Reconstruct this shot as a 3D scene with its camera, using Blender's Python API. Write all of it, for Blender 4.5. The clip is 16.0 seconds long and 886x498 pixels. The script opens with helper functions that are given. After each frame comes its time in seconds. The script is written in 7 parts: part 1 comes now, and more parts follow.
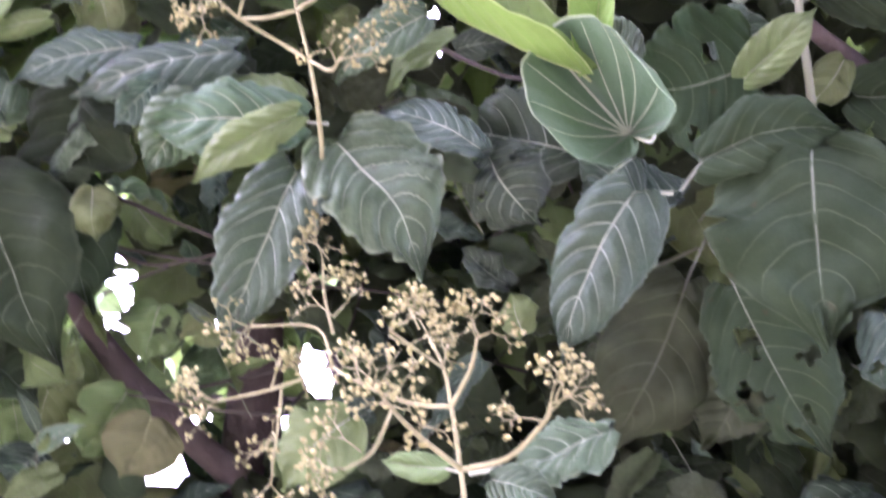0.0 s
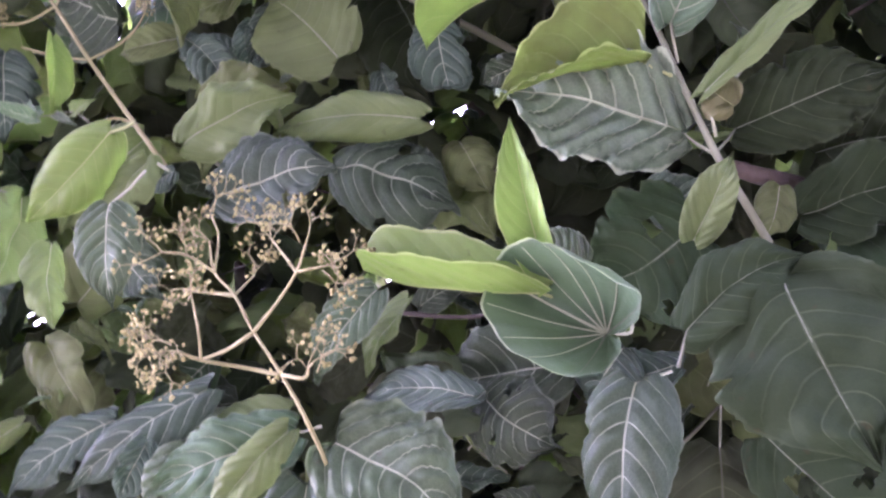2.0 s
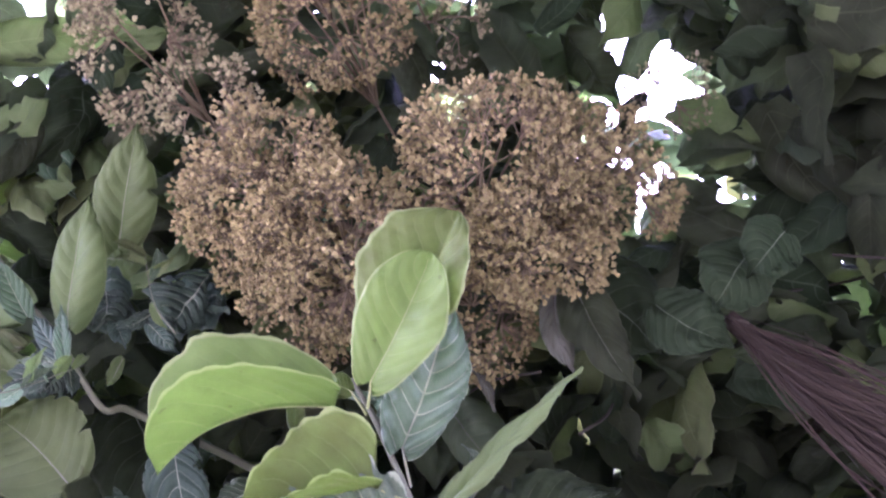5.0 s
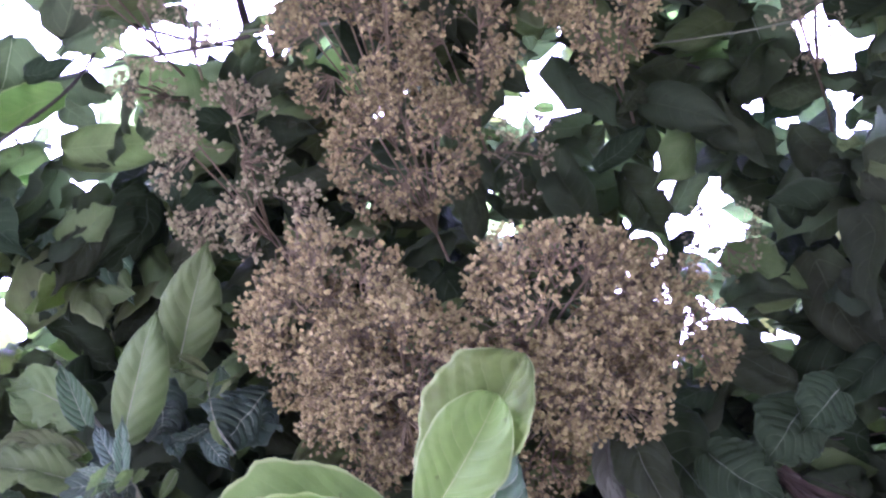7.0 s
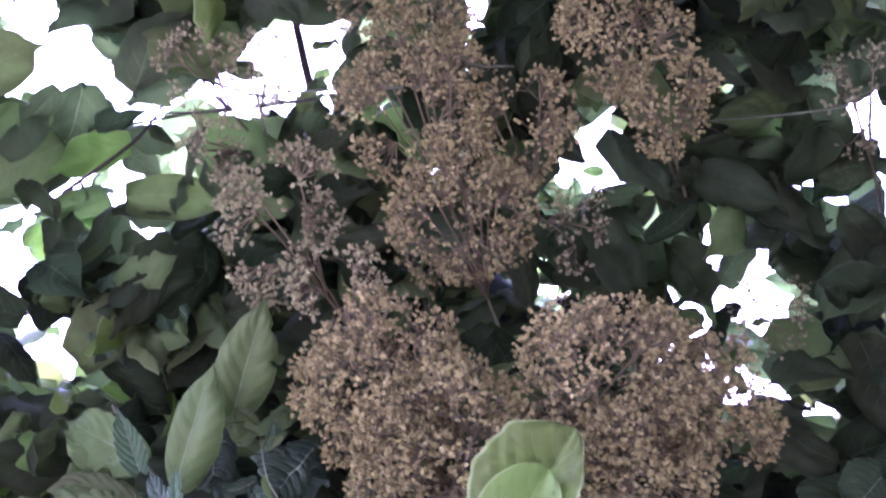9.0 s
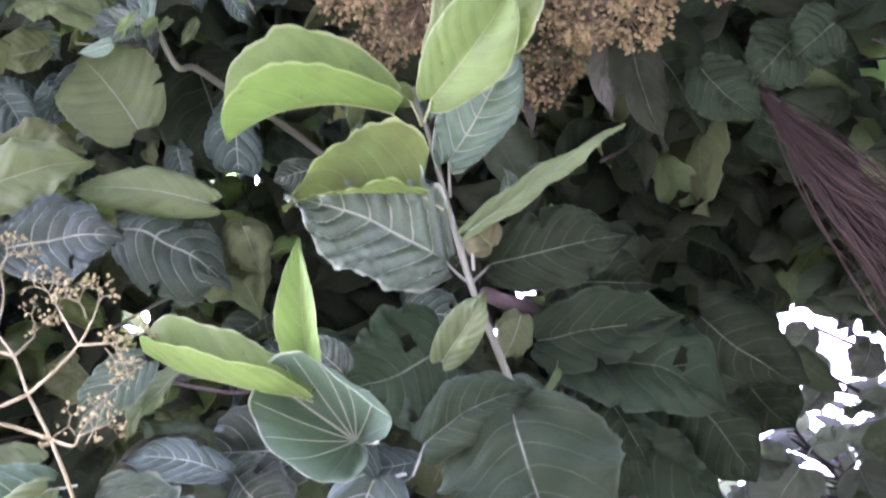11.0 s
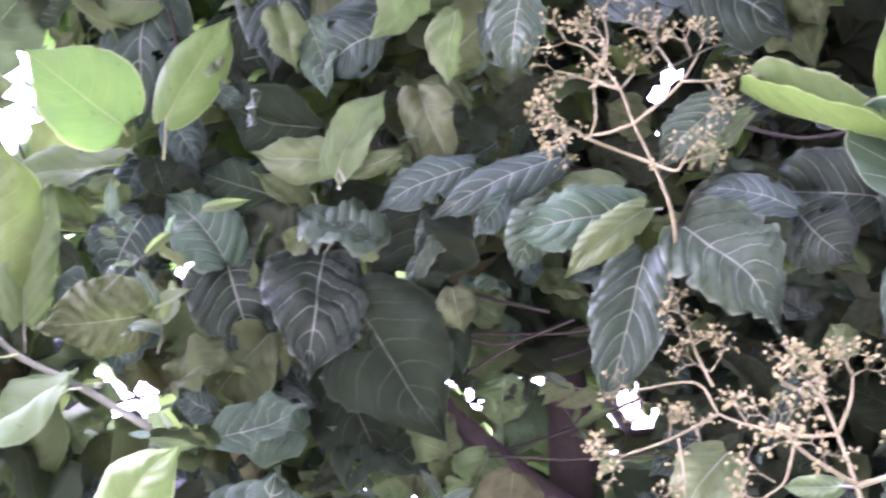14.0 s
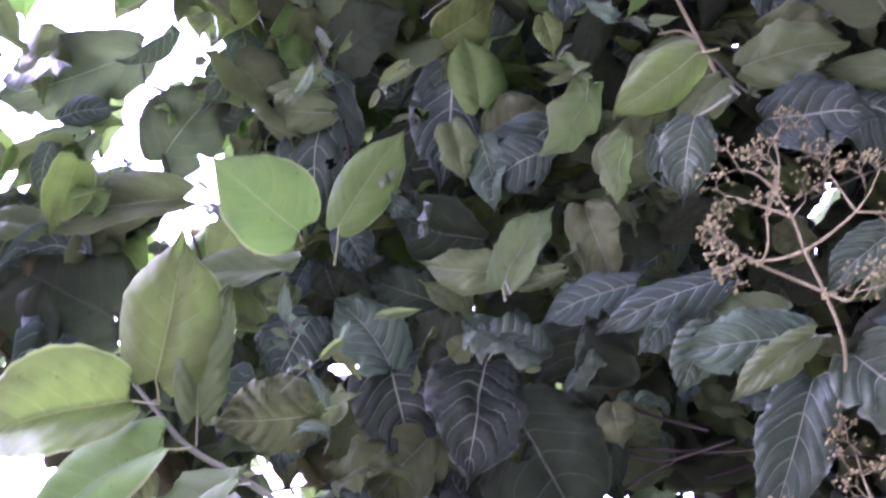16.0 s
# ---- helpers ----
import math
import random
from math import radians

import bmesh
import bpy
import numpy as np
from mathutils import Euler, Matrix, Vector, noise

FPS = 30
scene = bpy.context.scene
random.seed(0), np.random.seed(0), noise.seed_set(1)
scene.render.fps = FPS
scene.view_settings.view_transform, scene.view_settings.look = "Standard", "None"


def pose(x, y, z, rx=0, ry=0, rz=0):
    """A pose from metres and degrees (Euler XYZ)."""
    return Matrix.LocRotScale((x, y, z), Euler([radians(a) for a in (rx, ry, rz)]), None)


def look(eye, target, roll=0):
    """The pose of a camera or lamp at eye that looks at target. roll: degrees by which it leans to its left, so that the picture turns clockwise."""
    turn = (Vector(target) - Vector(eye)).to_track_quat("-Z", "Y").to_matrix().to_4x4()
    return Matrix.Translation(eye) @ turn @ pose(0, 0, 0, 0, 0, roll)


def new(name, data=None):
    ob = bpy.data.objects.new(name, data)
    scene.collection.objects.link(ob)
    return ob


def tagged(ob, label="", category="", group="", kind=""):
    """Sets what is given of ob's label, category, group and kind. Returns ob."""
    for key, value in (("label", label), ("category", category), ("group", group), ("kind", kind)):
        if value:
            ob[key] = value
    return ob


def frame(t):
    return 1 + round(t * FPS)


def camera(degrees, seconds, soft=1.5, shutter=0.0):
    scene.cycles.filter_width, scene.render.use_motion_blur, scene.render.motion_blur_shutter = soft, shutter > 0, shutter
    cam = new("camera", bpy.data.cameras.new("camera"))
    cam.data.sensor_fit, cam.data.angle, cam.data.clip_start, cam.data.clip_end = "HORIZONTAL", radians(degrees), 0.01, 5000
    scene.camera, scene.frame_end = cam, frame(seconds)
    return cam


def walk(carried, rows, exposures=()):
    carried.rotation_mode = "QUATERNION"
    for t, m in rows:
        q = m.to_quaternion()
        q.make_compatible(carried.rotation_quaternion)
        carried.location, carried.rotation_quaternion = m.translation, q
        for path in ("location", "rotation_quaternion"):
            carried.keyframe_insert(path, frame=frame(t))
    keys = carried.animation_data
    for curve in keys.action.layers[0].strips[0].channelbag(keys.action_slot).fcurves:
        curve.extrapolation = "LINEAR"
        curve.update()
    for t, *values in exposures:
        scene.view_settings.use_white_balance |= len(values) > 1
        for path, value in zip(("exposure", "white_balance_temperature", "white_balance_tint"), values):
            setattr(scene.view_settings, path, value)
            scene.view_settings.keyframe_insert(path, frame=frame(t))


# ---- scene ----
cam = camera(38.6, 16.0, soft=2.3, shutter=0.35)
PATH = [
    (0, (0.614, 0.338, 1.726), (0.123, 2.140, 2.441), 13.9),
    (0.5, (0.597, 0.345, 1.728), (0.013, 2.052, 2.592), 11.0),
    (1, (0.614, 0.351, 1.753), (0.035, 2.031, 2.670), 7.0),
    (1.5, (0.631, 0.344, 1.765), (0.087, 2.008, 2.733), -0.1),
    (2, (0.631, 0.340, 1.764), (0.166, 1.980, 2.812), -6.4),
    (2.5, (0.635, 0.331, 1.766), (0.154, 1.923, 2.877), -13.0),
    (3, (0.635, 0.334, 1.769), (0.212, 1.897, 2.942), -17.4),
    (3.5, (0.639, 0.338, 1.773), (0.332, 1.875, 3.016), -17.5),
    (4, (0.670, 0.355, 1.769), (0.483, 1.844, 3.091), -15.1),
    (4.5, (0.705, 0.335, 1.773), (0.671, 1.764, 3.172), -16.7),
    (4.7, (0.716, 0.342, 1.778), (0.744, 1.742, 3.206), -18.5),
    (6.8, (0.627, 0.244, 1.813), (0.697, 1.499, 3.368), -15.5),
    (7, (0.624, 0.220, 1.818), (0.694, 1.466, 3.381), -15.8),
    (7.5, (0.609, 0.171, 1.817), (0.639, 1.386, 3.405), -14.7),
    (8, (0.587, 0.153, 1.810), (0.595, 1.308, 3.443), -13.4),
    (8.2, (0.579, 0.143, 1.811), (0.594, 1.270, 3.463), -13.4),
    (10.3, (0.633, 0.100, 1.811), (0.673, 1.663, 3.057), -6.5),
    (10.5, (0.641, 0.079, 1.804), (0.640, 1.714, 2.955), -4.6),
    (11, (0.643, 0.052, 1.779), (0.576, 1.760, 2.819), -5.1),
    (11.5, (0.616, 0.024, 1.756), (0.602, 1.784, 2.707), -6.3),
    (12, (0.604, -0.036, 1.716), (0.459, 1.733, 2.639), -4.0),
    (12.5, (0.465, -0.088, 1.661), (0.146, 1.702, 2.492), -0.6),
    (13, (0.408, -0.096, 1.633), (-0.079, 1.682, 2.409), 3.3),
    (13.5, (0.394, -0.127, 1.625), (-0.182, 1.643, 2.358), 5.6),
    (14, (0.385, -0.177, 1.623), (-0.350, 1.547, 2.321), 7.5),
    (14.5, (0.354, -0.209, 1.609), (-0.476, 1.501, 2.232), 9.2),
    (15, (0.333, -0.242, 1.603), (-0.562, 1.428, 2.244), 10.8),
    (15.5, (0.326, -0.278, 1.602), (-0.623, 1.339, 2.300), 12.7),
    (16, (0.341, -0.288, 1.624), (-0.579, 1.297, 2.424), 12.3),
]
walk(cam, [(t, look(eye, target, roll)) for t, eye, target, roll in PATH],
     [(0, 5.12, 5270, 65), (2.0, 4.86, 5270, 71), (3.0, 4.66, 5250, 73), (4.5, 4.95, 5100, 71), (6.8, 4.85, 4800, 69), (8.2, 4.5, 4750, 70), (10.5, 5.0, 5000, 67), (12.5, 5.2, 5120, 68), (14, 5.02, 5100, 74), (16, 4.15, 5030, 83)])

# ---- light: a bright overcast sky, softly brighter from behind the tree's upper left ----
sky_world = bpy.data.worlds.new("sky")
scene.world = sky_world
sky_world.use_nodes = True
wn = sky_world.node_tree
sky = wn.nodes.new("ShaderNodeTexSky")
sky.sky_type = "NISHITA"
sky.sun_disc = False
sky.sun_elevation, sky.sun_rotation = radians(46), radians(-106)
sky.dust_density, sky.air_density, sky.ozone_density = 6.0, 1.0, 0.6
haze = wn.nodes.new("ShaderNodeMixRGB")
haze.inputs[0].default_value = 0.72
haze.inputs[2].default_value = (9.4, 9.0, 9.5, 1)
wn.links.new(sky.outputs[0], haze.inputs[1])
wn.links.new(haze.outputs[0], wn.nodes["Background"].inputs[0])
wn.nodes["Background"].inputs[1].default_value = 0.19
sun = new("sun", bpy.data.lights.new("sun", "SUN"))
sun.data.energy, sun.data.angle, sun.data.color = 1.25, radians(30), (1.0, 0.97, 0.92)
sun.matrix_world = look((-5.5, 2.6, 8.0), (0, 2.2, 2.0))


# ---- materials ----
def nodes(name):
    m = bpy.data.materials.new(name)
    m.use_nodes = True
    t = m.node_tree
    return m, t, t.nodes["Principled BSDF"], t.nodes["Material Output"]


def math_node(t, op, a, b=None, c=None):
    n = t.nodes.new("ShaderNodeMath")
    n.operation = op
    for i, v in enumerate((a, b, c)):
        if v is None:
            continue
        if isinstance(v, (int, float)):
            n.inputs[i].default_value = v
        else:
            t.links.new(v, n.inputs[i])
    return n.outputs[0]


def mix(t, f, a, b, kind="MIX"):
    n = t.nodes.new("ShaderNodeMixRGB")
    n.blend_type = kind
    for i, v in enumerate((f, a, b)):
        if isinstance(v, (int, float)):
            n.inputs[i].default_value = v
        elif isinstance(v, tuple):
            n.inputs[i].default_value = (*v, 1)
        else:
            t.links.new(v, n.inputs[i])
    return n.outputs[0]


def ramp(t, v, lo, hi):
    n = t.nodes.new("ShaderNodeMapRange")
    n.interpolation_type = "SMOOTHSTEP"
    t.links.new(v, n.inputs[0])
    n.inputs[1].default_value, n.inputs[2].default_value = lo, hi
    return n.outputs[0]


def grain(t, scale, detail=3.0, coord="Object"):
    c = t.nodes.new("ShaderNodeTexCoord")
    n = t.nodes.new("ShaderNodeTexNoise")
    n.inputs["Scale"].default_value, n.inputs["Detail"].default_value = scale, detail
    t.links.new(c.outputs[coord], n.inputs["Vector"])
    return n.outputs[0]


def leaf_material(name, base, vein, rough, clear, gloss=0.5, veins=1.0, quilt=1.0, pairs=7.0, spots=0.3, edge=0.22):
    """A leaf blade. UV: x across (0 to 1, the midrib at 0.5), y from base to tip."""
    m, t, bsdf, out = nodes(name)
    uv = t.nodes.new("ShaderNodeUVMap")
    sep = t.nodes.new("ShaderNodeSeparateXYZ")
    t.links.new(uv.outputs[0], sep.inputs[0])
    a = math_node(t, "ABSOLUTE", math_node(t, "SUBTRACT", sep.outputs[0], 0.5))
    a = math_node(t, "MULTIPLY", a, 2.0)
    v = sep.outputs[1]
    rise = math_node(t, "MULTIPLY", math_node(t, "POWER", a, 1.5), 0.33)
    s = math_node(t, "MULTIPLY", math_node(t, "SUBTRACT", v, rise), pairs)
    s = math_node(t, "ADD", s, math_node(t, "MULTIPLY", math_node(t, "SUBTRACT", grain(t, 9.0, 1.0), 0.5), 0.6))
    dist = math_node(t, "ABSOLUTE", math_node(t, "SUBTRACT", math_node(t, "FRACT", s), 0.5))
    thin = math_node(t, "MULTIPLY_ADD", a, -0.040, 0.066)
    lat = math_node(t, "SUBTRACT", 1.0, ramp(t, math_node(t, "DIVIDE", dist, thin), 0.35, 1.0))
    lat = math_node(t, "MULTIPLY", lat, math_node(t, "SUBTRACT", 1.0, ramp(t, a, 0.55, 0.99)))
    mid_w = math_node(t, "MULTIPLY_ADD", v, -0.014, 0.027)
    mid = math_node(t, "SUBTRACT", 1.0, ramp(t, math_node(t, "DIVIDE", a, mid_w), 0.6, 1.4))
    net = t.nodes.new("ShaderNodeTexVoronoi")
    net.feature = "DISTANCE_TO_EDGE"
    net.inputs["Scale"].default_value = 34
    t.links.new(uv.outputs[0], net.inputs["Vector"])
    fine = math_node(t, "SUBTRACT", 1.0, ramp(t, net.outputs[0], 0.0, 0.10))
    vm = math_node(t, "MAXIMUM", mid, math_node(t, "MULTIPLY", lat, math_node(t, "MULTIPLY_ADD", grain(t, 16.0, 2.0), 1.3, -0.05)))
    vm = math_node(t, "MULTIPLY", vm, veins)
    # pale margin: partly leaf colour, partly an edge highlight put into the colour
    rim = math_node(t, "MULTIPLY", ramp(t, a, 0.93, 0.975), edge)
    vm = math_node(t, "MAXIMUM", vm, rim)
    info = t.nodes.new("ShaderNodeObjectInfo")
    geo = t.nodes.new("ShaderNodeNewGeometry")
    rnd = math_node(t, "FRACT", math_node(t, "ADD", info.outputs["Random"], geo.outputs["Random Per Island"]))
    hsv = t.nodes.new("ShaderNodeHueSaturation")
    hsv.inputs["Color"].default_value = (*base, 1)
    t.links.new(math_node(t, "MULTIPLY_ADD", rnd, 0.05, 0.475), hsv.inputs["Hue"])
    t.links.new(math_node(t, "MULTIPLY_ADD", rnd, 0.6, 0.7), hsv.inputs["Value"])
    mott = ramp(t, grain(t, 14.0, 4.0), 0.3, 0.75)
    col = mix(t, math_node(t, "MULTIPLY", mott, 0.45), hsv.outputs[0], tuple(min(1, c * 1.5 + 0.006) for c in base))
    col = mix(t, math_node(t, "MULTIPLY", fine, 0.07 * veins), col, vein)
    blot = ramp(t, grain(t, 38.0, 2.0), 0.69, 0.75)
    col = mix(t, math_node(t, "MULTIPLY", blot, spots), col, (0.05, 0.035, 0.015))
    col = mix(t, vm, col, vein)
    t.links.new(col, bsdf.inputs["Base Color"])
    t.links.new(math_node(t, "MULTIPLY_ADD", mott, 0.2, rough), bsdf.inputs["Roughness"])
    bsdf.inputs["Specular IOR Level"].default_value = gloss
    h = math_node(t, "ADD", math_node(t, "MULTIPLY", dist, 0.5 * quilt), math_node(t, "MULTIPLY", vm, -0.3))
    h = math_node(t, "ADD", h, math_node(t, "MULTIPLY", fine, -0.04))
    h = math_node(t, "ADD", h, math_node(t, "MULTIPLY", mott, 0.25))
    bump = t.nodes.new("ShaderNodeBump")
    bump.inputs["Strength"].default_value, bump.inputs["Distance"].default_value = 0.75, 0.009
    t.links.new(h, bump.inputs["Height"])
    t.links.new(bump.outputs[0], bsdf.inputs["Normal"])
    tr = t.nodes.new("ShaderNodeBsdfTranslucent")
    t.links.new(mix(t, 1.0, col, (0.88, 1.0, 0.60), "MULTIPLY"), tr.inputs[0])
    add = t.nodes.new("ShaderNodeMixShader")
    add.inputs[0].default_value = clear
    t.links.new(bsdf.outputs[0], add.inputs[1])
    t.links.new(tr.outputs[0], add.inputs[2])
    t.links.new(add.outputs[0], out.inputs[0])
    return m


LEAF = {
    # deep: a darker leaf copy, canopy shade put into its colour
    "deep": leaf_material("leaf_deep_shade", (0.022, 0.036, 0.015), (0.080, 0.110, 0.060), 0.6, 0.22, 0.06, 0.6),
    "dark": leaf_material("leaf_dark", (0.036, 0.060, 0.029), (0.29, 0.355, 0.25), 0.46, 0.22, 0.28, 1.0),
    # shade: crown shade put into the colour, lightened again to stand in for glare
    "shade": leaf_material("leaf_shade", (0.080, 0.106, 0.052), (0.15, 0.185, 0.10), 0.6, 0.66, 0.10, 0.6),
    "grey": leaf_material("leaf_grey", (0.044, 0.079, 0.046), (0.31, 0.375, 0.27), 0.47, 0.16, 0.28, 1.0, 1.3),
    "mid": leaf_material("leaf_mid", (0.122, 0.172, 0.055), (0.20, 0.265, 0.10), 0.48, 0.45, 0.3, 0.5, edge=0.5),
    "vein": leaf_material("leaf_veined", (0.060, 0.103, 0.048), (0.33, 0.40, 0.26), 0.48, 0.26, 0.22, 1.0, 1.3),
    "mint": leaf_material("leaf_mint", (0.120, 0.200, 0.108), (0.52, 0.62, 0.42), 0.42, 0.30, 0.4, 1.0, 1.5, edge=0.6),
    "lime": leaf_material("leaf_lime", (0.138, 0.228, 0.044), (0.31, 0.40, 0.15), 0.46, 0.45, 0.32, 0.28, 0.9, edge=0.75),
    "olive": leaf_material("leaf_olive", (0.13, 0.135, 0.052), (0.18, 0.185, 0.08), 0.5, 0.40, 0.3, 0.4, 0.8),
    # under: leaf underside, its tone lightened to stand in for glare
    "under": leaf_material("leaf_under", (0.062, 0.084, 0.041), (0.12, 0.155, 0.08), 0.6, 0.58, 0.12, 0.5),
    # dull: haze against the bright sky put into a greyed leaf colour
    "dull": leaf_material("leaf_hazed", (0.100, 0.112, 0.080), (0.13, 0.15, 0.10), 0.6, 0.34, 0.12, 0.4),
    "bowl": leaf_material("leaf_bowl", (0.056, 0.094, 0.045), (0.36, 0.44, 0.27), 0.42, 0.28, 0.35, 0.0, 0.0, edge=0.8),
    "dry": leaf_material("leaf_dry", (0.095, 0.105, 0.068), (0.14, 0.15, 0.10), 0.6, 0.15, 0.3, 0.5, 1.0),
}


def plain_material(name, base, other, rough, scale, bump=0.3, clear=0.0):
    m, t, bsdf, out = nodes(name)
    g = grain(t, scale, 5.0)
    fine = grain(t, scale * 7.0, 2.0)
    info = t.nodes.new("ShaderNodeObjectInfo")
    geo = t.nodes.new("ShaderNodeNewGeometry")
    f = math_node(t, "MULTIPLY_ADD", geo.outputs["Random Per Island"], 0.5, math_node(t, "MULTIPLY", g, 0.6))
    t.links.new(mix(t, f, base, other), bsdf.inputs["Base Color"])
    bsdf.inputs["Roughness"].default_value = rough
    bsdf.inputs["Specular IOR Level"].default_value = 0.3
    b = t.nodes.new("ShaderNodeBump")
    b.inputs["Strength"].default_value, b.inputs["Distance"].default_value = bump, 0.01
    t.links.new(math_node(t, "ADD", g, math_node(t, "MULTIPLY", fine, 0.4)), b.inputs["Height"])
    t.links.new(b.outputs[0], bsdf.inputs["Normal"])
    if clear:
        tr = t.nodes.new("ShaderNodeBsdfTranslucent")
        t.links.new(mix(t, f, base, other), tr.inputs[0])
        s = t.nodes.new("ShaderNodeMixShader")
        s.inputs[0].default_value = clear
        t.links.new(bsdf.outputs[0], s.inputs[1])
        t.links.new(tr.outputs[0], s.inputs[2])
        t.links.new(s.outputs[0], out.inputs[0])
    return m


BARK = plain_material("bark", (0.052, 0.041, 0.029), (0.105, 0.087, 0.065), 0.9, 14.0, 1.0)
TWIG = plain_material("twig", (0.105, 0.125, 0.07), (0.19, 0.215, 0.125), 0.7, 20.0)
DARK_TWIG = plain_material("dark_twig", (0.030, 0.027, 0.017), (0.066, 0.060, 0.040), 0.8, 20.0)
STALK = plain_material("flower_stalk", (0.175, 0.175, 0.072), (0.26, 0.26, 0.12), 0.8, 30.0)
BUD = plain_material("flower_bud", (0.18, 0.18, 0.058), (0.45, 0.445, 0.18), 0.8, 60.0, 0.4, 0.25)
DRY_STALK = plain_material("dry_stalk", (0.12, 0.095, 0.045), (0.22, 0.185, 0.10), 0.85, 30.0)
HUSK = plain_material("dry_husk", (0.066, 0.054, 0.018), (0.52, 0.46, 0.185), 0.85, 60.0, 0.5, 0.3)
PALE_HUSK = plain_material("pale_husk", (0.105, 0.102, 0.042), (0.46, 0.44, 0.215), 0.85, 60.0, 0.5, 0.3)
FROND = plain_material("dead_frond", (0.022, 0.0172, 0.0105), (0.056, 0.044, 0.028), 0.95, 14.0, 0.5)
# ground tone set for the fill light it throws up, not from a seen surface
SOIL = plain_material("soil", (0.225, 0.20, 0.15), (0.15, 0.15, 0.10), 0.95, 3.0, 0.8)


# ---- helpers for meshes ----
def part(name, mesh, material, parent, label=""):
    ob = new(name, mesh)
    if material:
        mesh.materials.append(material)
    ob.parent = parent
    if label:
        tagged(ob, label)
    return ob


def to_mesh(name, verts, faces, uvs=None, smooth=True):
    me = bpy.data.meshes.new(name)
    me.from_pydata([tuple(v) for v in verts], [], faces)
    if uvs is not None:
        layer = me.uv_layers.new(name="UVMap")
        idx = np.empty(len(me.loops), dtype=np.int32)
        me.loops.foreach_get("vertex_index", idx)
        layer.data.foreach_set("uv", np.asarray(uvs, dtype=np.float32)[idx].ravel())
    me.polygons.foreach_set("use_smooth", [smooth] * len(me.polygons))
    me.update()
    return me


def tube(points, radii, sides=6):
    """Vertices and faces of a closed tapering tube along the points."""
    pts = [Vector(p) for p in points]
    vs, fs = [], []
    side = None
    for i, p in enumerate(pts):
        d = (pts[min(i + 1, len(pts) - 1)] - pts[max(i - 1, 0)]).normalized()
        if side is None:
            side = d.orthogonal().normalized()
        side = (side - d * side.dot(d)).normalized()
        up = d.cross(side)
        for k in range(sides):
            a = 2 * math.pi * k / sides
            vs.append(p + (side * math.cos(a) + up * math.sin(a)) * radii[i])
    n = len(pts)
    for i in range(n - 1):
        for k in range(sides):
            k2 = (k + 1) % sides
            fs.append((i * sides + k, i * sides + k2, (i + 1) * sides + k2, (i + 1) * sides + k))
    fs.append(tuple(reversed(range(sides))))
    fs.append(tuple((n - 1) * sides + k for k in range(sides)))
    return vs, fs


def smooth_line(points, step=6):
    """A Catmull-Rom line through the points."""
    p = [Vector(q) for q in points]
    p = [p[0] * 2 - p[1]] + p + [p[-1] * 2 - p[-2]]
    out = []
    for i in range(1, len(p) - 2):
        for k in range(step):
            s = k / step
            out.append(0.5 * (2 * p[i] + (p[i + 1] - p[i - 1]) * s + (2 * p[i - 1] - 5 * p[i] + 4 * p[i + 1] - p[i + 2]) * s * s
                              + (3 * p[i] - p[i - 1] - 3 * p[i + 1] + p[i + 2]) * s ** 3))
    return out + [p[-2]]


PAIRS = 7  # pairs of side veins on a leaf


def ease(lo, hi, v):
    f = min(1.0, max(0.0, (v - lo) / (hi - lo)))
    return f * f * (3 - 2 * f)


